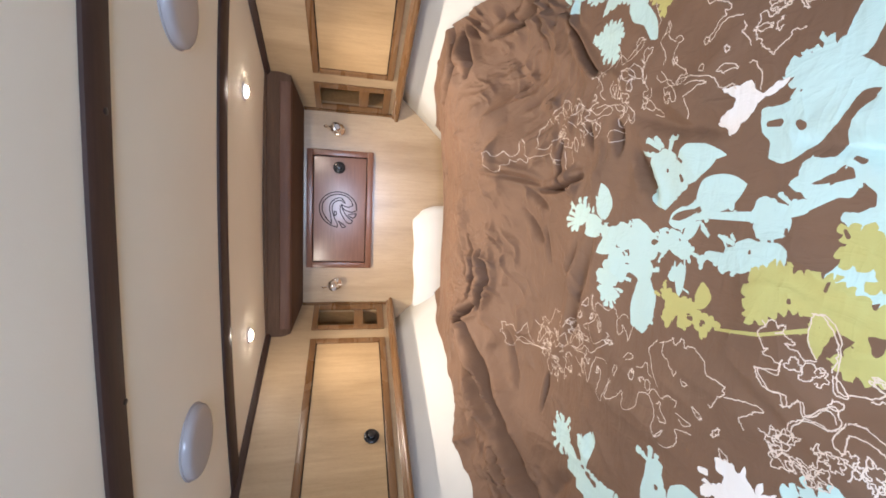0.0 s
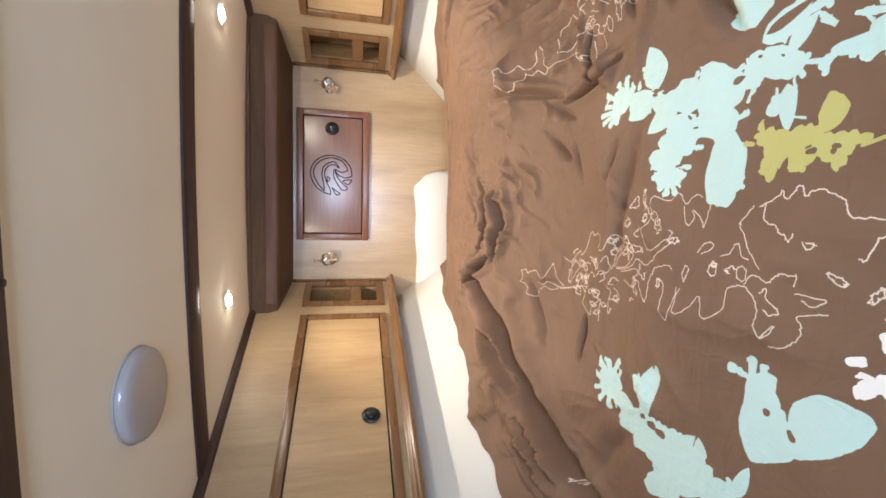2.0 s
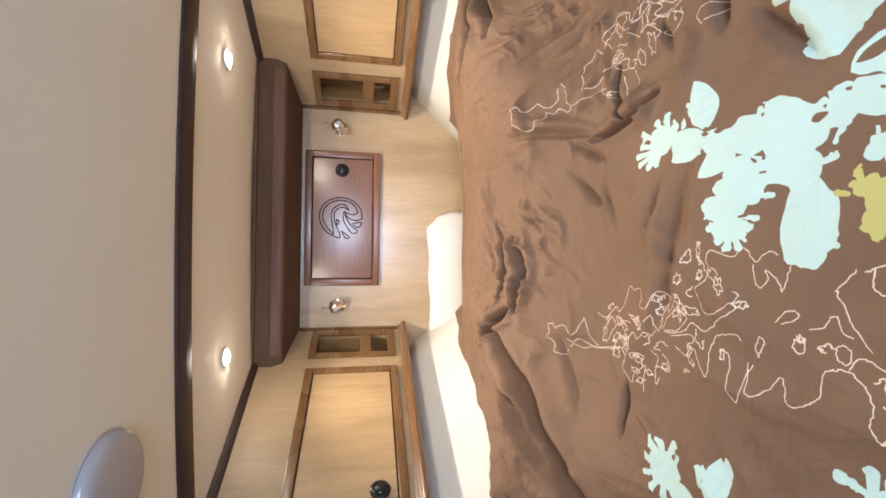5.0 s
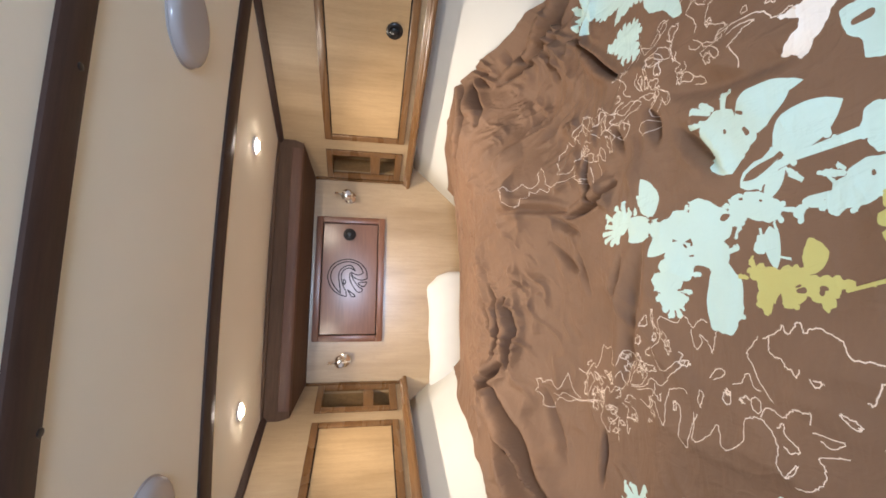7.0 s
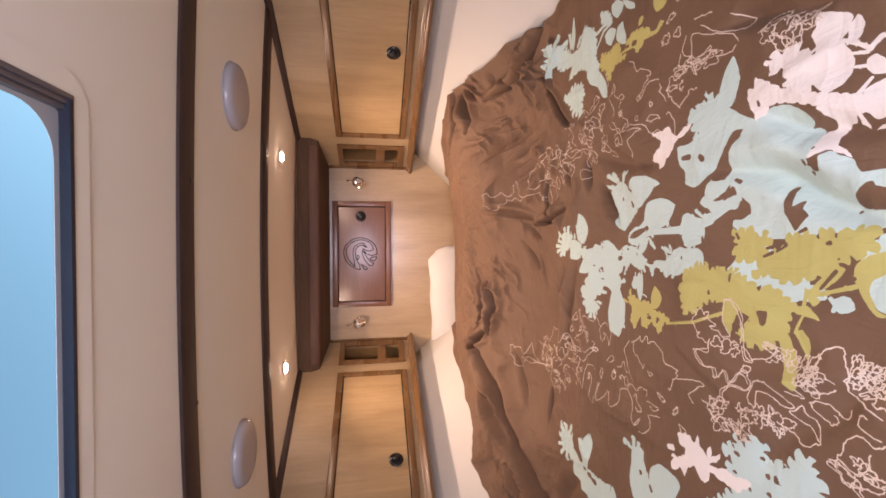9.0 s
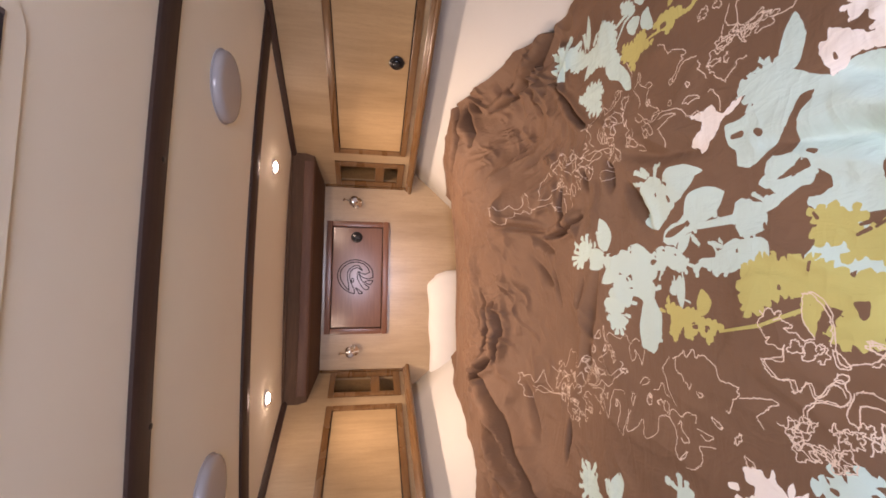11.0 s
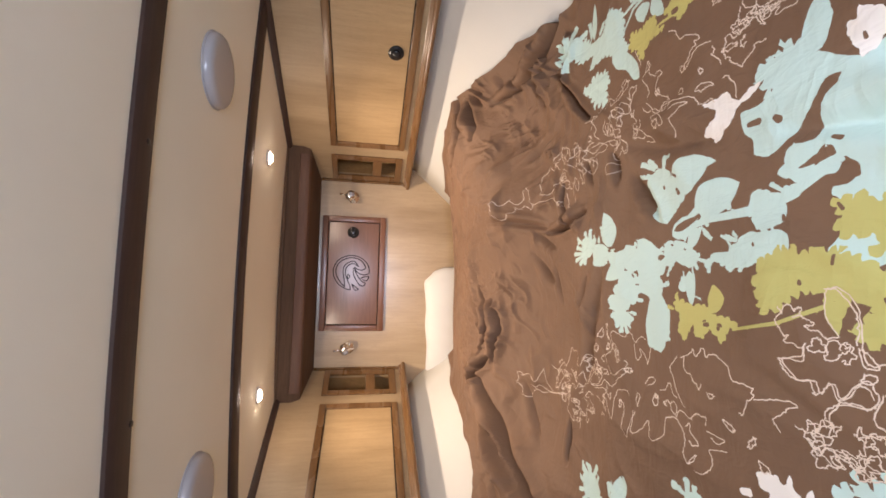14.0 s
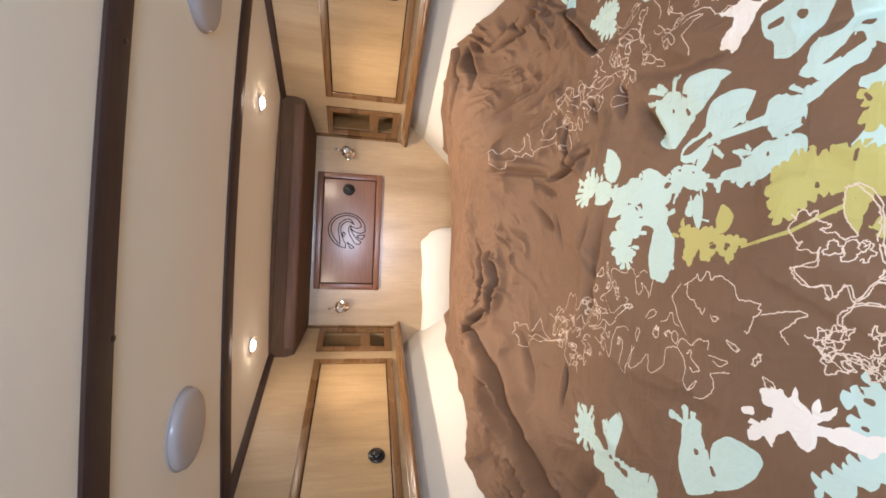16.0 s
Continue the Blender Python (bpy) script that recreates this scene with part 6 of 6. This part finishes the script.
stroke(0.0013, (0.326, 0.726), (0.306, 0.708), (0.300, 0.720), (0.287, 0.706), (0.289, 0.691), (0.305, 0.699))
stroke(0.0013, (0.324, 0.687), (0.310, 0.672), (0.308, 0.650), (0.296, 0.633), (0.307, 0.623), (0.305, 0.608), (0.318, 0.613))
stroke(0.0013, (0.295, 0.659), (0.295, 0.643), (0.284, 0.628), (0.268, 0.617), (0.263, 0.626), (0.279, 0.636), (0.283, 0.652), (0.295, 0.659))
stroke(0.0013, (0.278, 0.714), (0.281, 0.695), (0.267, 0.678), (0.262, 0.689), (0.271, 0.707))
stroke(0.0013, (0.265, 0.678), (0.254, 0.662), (0.246, 0.666), (0.254, 0.683))
stroke(0.0013, (0.348, 0.811), (0.334, 0.826), (0.312, 0.813), (0.330, 0.802))
stroke(0.0013, (0.336, 0.935), (0.316, 0.922), (0.295, 0.895), (0.283, 0.907), (0.267, 0.881))
stroke(0.0013, (0.302, 0.873), (0.303, 0.842), (0.288, 0.814), (0.279, 0.829), (0.281, 0.854), (0.272, 0.870), (0.257, 0.850))
stroke(0.0013, (0.296, 0.807), (0.280, 0.792), (0.278, 0.770), (0.264, 0.776), (0.266, 0.798), (0.247, 0.790), (0.248, 0.768), (0.257, 0.755))
stroke(0.0013, (0.283, 0.757), (0.267, 0.738), (0.253, 0.743), (0.263, 0.758))
stroke(0.0013, (0.460, 0.708), (0.440, 0.699), (0.422, 0.689), (0.414, 0.697))
stroke(0.0013, (0.411, 0.665), (0.395, 0.658), (0.392, 0.670))
stroke(0.0013, (0.376, 0.645), (0.377, 0.634), (0.368, 0.625), (0.366, 0.638))

# loose tangles of small outlined petals: place, half widths, count, size
tangles([
    (-0.300, 1.015, 0.050, 0.070, 9, 0.0110),
    (-0.315, 0.945, 0.050, 0.060, 9, 0.0110),
    (-0.225, 0.870, 0.045, 0.050, 9, 0.0100),
    (-0.175, 0.800, 0.040, 0.050, 8, 0.0100),
    (-0.300, 0.800, 0.060, 0.060, 7, 0.0090),
    (-0.220, 0.690, 0.060, 0.060, 4, 0.0060),
    (-0.240, 0.460, 0.050, 0.050, 4, 0.0070),
    (-0.308, 0.971, 0.077, 0.134, 5, 0.0090),
    (0.281, 0.968, 0.059, 0.113, 7, 0.0128),
    (0.327, 0.846, 0.054, 0.095, 6, 0.0112),
    (0.352, 0.772, 0.036, 0.083, 4, 0.0104),
    (0.271, 0.733, 0.041, 0.064, 3, 0.0104),
    (0.323, 0.651, 0.032, 0.054, 3, 0.0096),
    (0.230, 1.028, 0.044, 0.058, 2, 0.0104),
], 0)
tangles([
    (0.266, 0.651, 0.025, 0.043, 2, 0.0096),
    (0.320, 0.468, 0.020, 0.035, 3, 0.0112),
    (0.354, 0.439, 0.015, 0.026, 7, 0.0120),
    (0.455, 0.483, 0.031, 0.044, 4, 0.0112),
    (0.366, 0.393, 0.032, 0.017, 5, 0.0140),
    (0.328, 0.271, 0.019, 0.023, 8, 0.0140),
    (0.338, 0.235, 0.014, 0.024, 5, 0.0140),
    (-0.229, 0.379, 0.023, 0.033, 9, 0.0130),
    (-0.221, 0.338, 0.021, 0.024, 8, 0.0130),
    (-0.114, 0.359, 0.013, 0.021, 5, 0.0110),
    (-0.111, 0.269, 0.019, 0.019, 7, 0.0130),
    (-0.115, 0.230, 0.018, 0.013, 7, 0.0120),
    (-0.127, 0.220, 0.010, 0.013, 4, 0.0110),
    (-0.093, 0.171, 0.016, 0.011, 8, 0.0130),
], 14)
tangles([
    (-0.215, 0.181, 0.023, 0.019, 9, 0.0130),
    (-0.205, 0.272, 0.015, 0.011, 5, 0.0120),
    (-0.203, 0.306, 0.020, 0.018, 6, 0.0120),
    (-0.122, 0.163, 0.019, 0.005, 4, 0.0140),
    (0.489, 0.497, 0.016, 0.045, 2, 0.0096),
    (-0.770, 0.954, 0.016, 0.030, 2, 0.0090),
], 28)

# ---- creases in the cloth ----
# the long valley to port, and the folds beside it
CREASES += [
    (((-0.350, 1.440), (-0.415, 1.395), (-0.470, 1.325), (-0.540, 1.255), (-0.600, 1.190), (-0.655, 1.110), (-0.705, 1.020), (-0.745, 0.935), (-0.775, 0.86)), 0.0215, 0.180, -0.032, 0.0130),
    (((-0.495, 1.410), (-0.545, 1.322), (-0.600, 1.262), (-0.660, 1.180)), 0.0075, 0.045, -0.018, 0.0075),
    (((-0.705, 1.140), (-0.738, 1.069), (-0.765, 1.016), (-0.783, 0.967)), 0.0067, 0.045, -0.012, 0.0067),
    (((-0.735, 1.120), (-0.764, 1.067), (-0.781, 1.024), (-0.798, 0.983)), 0.0060, 0.043, -0.011, 0.0060),
    (((-0.670, 1.280), (-0.712, 1.229), (-0.755, 1.190)), 0.0081, 0.045, -0.010, 0.0000),
    (((-0.725, 1.275), (-0.761, 1.203), (-0.785, 1.150)), 0.0054, 0.028, -0.006, 0.0000),
    (((-0.685, 1.325), (-0.722, 1.240)), 0.0045, 0.017, -0.004, 0.0000),
    (((-0.395, 1.000), (-0.441, 0.997), (-0.510, 1.000)), 0.0063, 0.020, -0.005, 0.0000),
    (((-0.345, 1.215), (-0.401, 1.195), (-0.465, 1.156), (-0.505, 1.125)), 0.0081, 0.014, -0.004, 0.0000),
    (((-0.717, 0.904), (-0.649, 0.877), (-0.590, 0.830)), 0.0162, 0.014, 0.005, 0.0000),
    (((-0.565, 1.185), (-0.625, 1.105), (-0.675, 1.045)), 0.0108, 0.014, -0.006, 0.0000),
]
# over the port pillow
CREASES += [
    (((-0.295, 1.365), (-0.330, 1.400), (-0.370, 1.450), (-0.425, 1.500)), 0.0090, 0.068, -0.021, 0.0090),
    (((-0.075, 1.500), (-0.118, 1.444), (-0.167, 1.409), (-0.225, 1.390)), 0.0072, 0.020, -0.007, 0.0000),
    (((-0.045, 1.430), (-0.096, 1.390), (-0.125, 1.368), (-0.173, 1.360), (-0.234, 1.377), (-0.290, 1.405)), 0.0075, 0.045, -0.021, 0.0075),
    (((-0.095, 1.350), (-0.132, 1.330), (-0.188, 1.308), (-0.246, 1.323), (-0.306, 1.350)), 0.0090, 0.060, -0.024, 0.0090),
    (((0.060, 1.470), (0.000, 1.455), (-0.060, 1.430)), 0.0054, 0.010, -0.004, 0.0000),
    (((0.170, 1.340), (0.163, 1.249), (0.147, 1.179), (0.132, 1.120)), 0.0090, 0.022, 0.014, 0.0000),
    (((0.115, 1.115), (0.118, 1.026), (0.129, 0.962), (0.148, 0.910)), 0.0090, 0.045, 0.021, 0.0090),
    (((0.130, 1.175), (0.090, 1.124), (0.062, 1.070)), 0.0081, 0.017, -0.005, 0.0000),
    (((0.060, 1.190), (-0.011, 1.117), (-0.035, 1.080)), 0.0081, 0.017, -0.005, 0.0000),
    (((0.020, 1.088), (-0.034, 1.060), (-0.090, 1.034)), 0.0072, 0.011, -0.004, 0.0000),
    (((0.010, 0.832), (-0.051, 0.852), (-0.106, 0.872), (-0.161, 0.883), (-0.231, 0.900), (-0.300, 0.932)), 0.0153, 0.018, -0.007, 0.0000),
    (((-0.010, 0.905), (-0.060, 0.920), (-0.100, 0.933)), 0.0081, 0.011, -0.004, 0.0000),
]
# gathered corner to starboard and the folds that run from it
CREASES += [
    (((0.672, 1.478), (0.628, 1.487), (0.566, 1.470), (0.509, 1.492), (0.465, 1.552), (0.405, 1.622)), 0.0140, 0.140, -0.034, 0.0210),
    (((0.655, 1.432), (0.585, 1.414), (0.533, 1.395), (0.500, 1.420)), 0.0105, 0.100, -0.028, 0.0150),
    (((0.692, 1.404), (0.650, 1.360)), 0.0072, 0.042, -0.010, 0.0000),
    (((0.672, 1.410), (0.612, 1.372)), 0.0063, 0.036, -0.010, 0.0000),
    (((0.405, 1.622), (0.335, 1.683), (0.245, 1.715), (0.130, 1.735), (0.00, 1.734), (-0.132, 1.735), (-0.26, 1.72)), 0.0075, 0.033, -0.009, 0.0075),
    (((0.228, 1.680), (0.145, 1.684)), 0.0045, 0.020, -0.005, 0.0000),
    (((0.600, 1.330), (0.606, 1.260), (0.612, 1.196), (0.639, 1.140), (0.667, 1.077), (0.699, 1.028), (0.745, 0.960)), 0.0105, 0.051, 0.030, 0.0105),
    (((0.655, 1.240), (0.608, 1.226)), 0.0072, 0.025, -0.007, 0.0000),
    (((0.684, 1.276), (0.642, 1.283)), 0.0072, 0.022, -0.007, 0.0000),
    (((0.690, 1.050), (0.620, 1.090), (0.560, 1.150)), 0.0072, 0.017, -0.006, 0.0000),
    (((0.660, 1.000), (0.600, 1.030), (0.560, 1.080)), 0.0072, 0.017, -0.006, 0.0000),
    (((0.580, 1.040), (0.507, 0.989), (0.456, 0.950), (0.417, 0.916), (0.380, 0.880)), 0.0075, 0.051, -0.015, 0.0075),
    (((0.245, 1.020), (0.186, 1.032), (0.138, 1.012)), 0.0075, 0.045, -0.012, 0.0075),
    (((0.355, 1.195), (0.383, 1.140), (0.410, 1.080)), 0.0099, 0.020, 0.007, 0.0000),
    (((0.575, 1.140), (0.505, 1.122)), 0.0072, 0.014, -0.005, 0.0000),
    (((0.205, 0.872), (0.275, 0.902)), 0.0072, 0.017, 0.005, 0.0000),
    (((0.270, 0.800), (0.235, 0.778), (0.180, 0.775)), 0.0081, 0.022, -0.006, 0.0000),
    (((0.200, 0.730), (0.150, 0.690), (0.080, 0.640)), 0.0090, 0.020, -0.006, 0.0000),
]
# soft folds across the flat of the bed
CREASES += [
    (((0.263, 0.733), (0.222, 0.619), (0.200, 0.505)), 0.0144, 0.014, 0.006, 0.0000),
    (((0.170, 0.400), (0.156, 0.330), (0.146, 0.286), (0.122, 0.248), (0.100, 0.221), (0.082, 0.180), (0.07, 0.12)), 0.0144, 0.022, 0.012, 0.0000),
    (((0.230, 0.300), (0.190, 0.240), (0.170, 0.150)), 0.0144, 0.014, 0.007, 0.0000),
    (((0.337, 0.210), (0.353, 0.249), (0.383, 0.331), (0.386, 0.360)), 0.0126, 0.020, -0.006, 0.0000),
    (((-0.276, 0.305), (-0.207, 0.261), (-0.162, 0.207), (-0.093, 0.159)), 0.0162, 0.011, 0.005, 0.0000),
]


def build_duvet():
    from mathutils.geometry import delaunay_2d_cdt
    step = 0.0055
    rng = random.Random(3)
    ys = np.concatenate([np.arange(FOOT, 0.9, step), np.arange(0.9, HEAD, 0.0036), [HEAD]])
    verts, edges, faces, fills = [], [], [], []
    port, star = [], []
    for y in ys:
        a, b = float(duvet_edge(-1, y)), float(duvet_edge(1, y))
        pitch = 0.0036 if y >= 0.9 else step if y > 0.02 else 4 * step
        n = max(2, int((b - a) / pitch))
        for k in range(n + 1):
            j = 0.25 if 0 < k < n and FOOT < y < HEAD - step / 2 else 0.0
            if k == 0:
                port.append(len(verts))
            if k == n:
                star.append(len(verts))
            verts.append(Vector((a + (b - a) * k / n + rng.uniform(-j, j) * step, float(y) + rng.uniform(-j, j) * step)))
    rim = port + star[::-1]
    edges += list(zip(rim, rim[1:] + rim[:1]))
    for colour, outline in PRINT:
        turned = sum(a[0] * b[1] - b[0] * a[1] for a, b in zip(outline, outline[1:] + outline[:1]))
        base, n = len(verts), len(outline)
        verts += [Vector(p) for p in (outline if turned > 0 else outline[::-1])]
        if colour == LINE_INK:
            faces.append(list(range(base, base + n)))
        else:
            edges += [(base + k, base + (k + 1) % n) for k in range(n)]
            fills.append((colour, np.array(outline)))
    out, _, tris, _, _, source = delaunay_2d_cdt(verts, edges, faces, 0, 1e-6, True)
    x, y = np.array([v.x for v in out]), np.array([v.y for v in out])
    keep_x = np.clip(x, duvet_edge(-1, y), duvet_edge(1, y))
    dx, dy, z = duvet_place(keep_x, y)
    tri = np.array(tris)
    cx, cy = x[tri].mean(1), y[tri].mean(1)
    ink = np.array([LINE_INK if src else 0 for src in source])
    order = np.argsort(cx)
    ranked = cx[order]
    for colour, p in fills:
        # which triangles lie inside the outline
        near = order[np.searchsorted(ranked, p[:, 0].min()):np.searchsorted(ranked, p[:, 0].max())]
        near = near[(cy[near] > p[:, 1].min()) & (cy[near] < p[:, 1].max())]
        inside = np.zeros(len(near), bool)
        for (ax, ay), (bx, by) in zip(p, np.roll(p, -1, 0)):
            cross = (ay > cy[near]) != (by > cy[near])
            inside ^= cross & (cx[near] < ax + (bx - ax) * (cy[near] - ay) / (by - ay if by != ay else 1e-9))
        mine = near[inside]
        ink[mine] = np.maximum(ink[mine], colour)
    held = (cx >= duvet_edge(-1, cy) - 1e-4) & (cx <= duvet_edge(1, cy) + 1e-4) & (cy >= FOOT - 1e-4) & (cy <= HEAD + 1e-4)
    tri, kind = tri[held], np.array(INK)[ink[held]]
    x, y = x + dx, y + dy
    places = np.stack([x, y, z], 1)
    face_normal = np.cross(places[tri[:, 1]] - places[tri[:, 0]], places[tri[:, 2]] - places[tri[:, 0]])
    normal = np.zeros_like(places)
    for k in range(3):
        np.add.at(normal, tri[:, k], face_normal)
    normal /= np.maximum(np.linalg.norm(normal, axis=1, keepdims=True), 1e-12)
    duvet = None
    for k, (name, label) in enumerate((("duvet", ""), ("aqua_print", "pale aqua leaves printed on the cloth"), ("olive_print", "olive yellow leaves printed on the cloth"),
                                       ("white_print", "off-white blossoms printed on the cloth"), ("line_print", "thin cream outlined flowers printed on the cloth"))):
        mine = tri[kind == k]
        used, local = np.unique(mine, return_inverse=True)
        corners, sides, norms = places[used].tolist(), local.reshape(-1, 3).tolist(), normal[used].tolist()
        if k == 0:
            # turned-under hem along the outer edge
            count = {}
            for f in tri.tolist():
                for a, b in zip(f, f[1:] + f[:1]):
                    count[(min(a, b), max(a, b))] = count.get((min(a, b), max(a, b)), 0) + 1
            index = {int(g): n for n, g in enumerate(used)}
            rim_edges = [e for e, n in count.items() if n == 1]
            ring = {g: [] for e in rim_edges for g in e}
            for g in ring:
                px, py, pz = places[g].tolist()
                if g not in index:
                    index[g] = len(corners)
                    corners.append([px, py, pz])
                    norms.append(normal[g].tolist())
                ring[g].append(index[g])
                side_way = 1 if px > 0 else -1
                for out, down in ((0.005, 0.010), (-0.008, 0.032)):
                    ring[g].append(len(corners))
                    corners.append([px + side_way * out * (py < 1.93), py + out * (py > 1.9), pz - down])
                    norms.append([side_way * 0.7 * (py < 1.93), 0.7 * (py > 1.9), 0.3])
            for a, b in rim_edges:
                for n in (0, 1):
                    sides.append([ring[a][n], ring[b][n], ring[b][n + 1], ring[a][n + 1]])
        me = bpy.data.meshes.new(name)
        me.from_pydata(corners, [], sides)
        me.materials.append(FABRICS[k])
        for p in me.polygons:
            p.use_smooth = True
        me.normals_split_custom_set_from_vertices(norms)
        ob = new(name, me)
        if k == 0:
            duvet = tagged(ob, "rumpled brown duvet with aqua, olive and white flower print", "duvet")
        else:
            ob.parent = duvet
            tagged(ob, label, kind="stuff")
    return duvet


build_duvet()

# mattress under the duvet
bm = bmesh.new()
pts = [(s * (liner_x(y, 0.70) - 0.03), y) for s, y in ((-1, FOOT), (1, FOOT), (1, 1.985), (-1, 1.985))]
lo, hi = ([bm.verts.new((*p, z)) for p in pts] for z in (0.56, 0.705))
bm.faces.new(lo[::-1]), bm.faces.new(hi)
for k in range(4):
    bm.faces.new((lo[k], lo[(k + 1) % 4], hi[(k + 1) % 4], hi[k]))
bmesh.ops.bevel(bm, geom=bm.edges[:], offset=0.03, segments=3, affect="EDGES")
thing("mattress", bm, COTTON, "white-sheeted berth mattress under the duvet", "mattress")
bm = bmesh.new()
pts = [(s * (liner_x(y, 0.66) - 0.03), y) for s, y in ((-1, FOOT), (1, FOOT), (1, BULK), (-1, BULK))]
lo, hi = ([bm.verts.new((*p, z)) for p in pts] for z in (0.0, 0.56))
bm.faces.new(lo[::-1]), bm.faces.new(hi)
for k in range(4):
    bm.faces.new((lo[k], lo[(k + 1) % 4], hi[(k + 1) % 4], hi[k]))
thing("berth_base", bm, OAK, "oak berth base under the mattress", "bed base")


def white_pillow():
    """A white pillow standing on its edge against the bulkhead."""
    bm = bmesh.new()
    nx, nz = 40, 24
    x0, x1, z0, z1 = -0.50, 0.035, 0.76, 1.045
    rng = random.Random(5)
    front, back = [], []
    for i in range(nx + 1):
        u = i / nx
        a, b = [], []
        for j in range(nz + 1):
            v = j / nz
            x = x0 + (x1 - x0) * u
            top = z1 - 0.022 * (1 - u) ** 0.8 - 0.055 * max(0, (u - 0.87) / 0.13) + 0.003 * math.sin(17 * u) + 0.012 * math.exp(-((u - 0.985) / 0.012) ** 2)
            z = z0 + (top - z0) * v
            x += 0.012 * (1 - v) * (1 if u > 0.9 else 0) - 0.014 * max(0, (u - 0.9) / 0.1) * max(0, v - 0.8) / 0.2
            bulge = 0.055 * (max(0, math.sin(math.pi * min(1, max(0, u)))) ** 0.35) * (max(0, 1 - v ** 5) ** 0.7)
            w = 0.004 * noise.noise((x * 9, z * 9, 3))
            a.append(bm.verts.new((x, 2.008 - bulge - w - 0.006, z)))
            b.append(bm.verts.new((x, 2.012, z)))
        front.append(a), back.append(b)
    for g in (front, back):
        for i in range(nx):
            for j in range(nz):
                bm.faces.new((g[i][j], g[i + 1][j], g[i + 1][j + 1], g[i][j + 1]))
    for i in range(nx):
        for j in (0, nz):
            bm.faces.new((front[i][j], front[i + 1][j], back[i + 1][j], back[i][j]))
    for j in range(nz):
        for i in (0, nx):
            bm.faces.new((front[i][j], front[i][j + 1], back[i][j + 1], back[i][j]))
    thing("pillow", bm, COTTON, "white cotton pillow propped against the bulkhead", "pillow")


white_pillow()
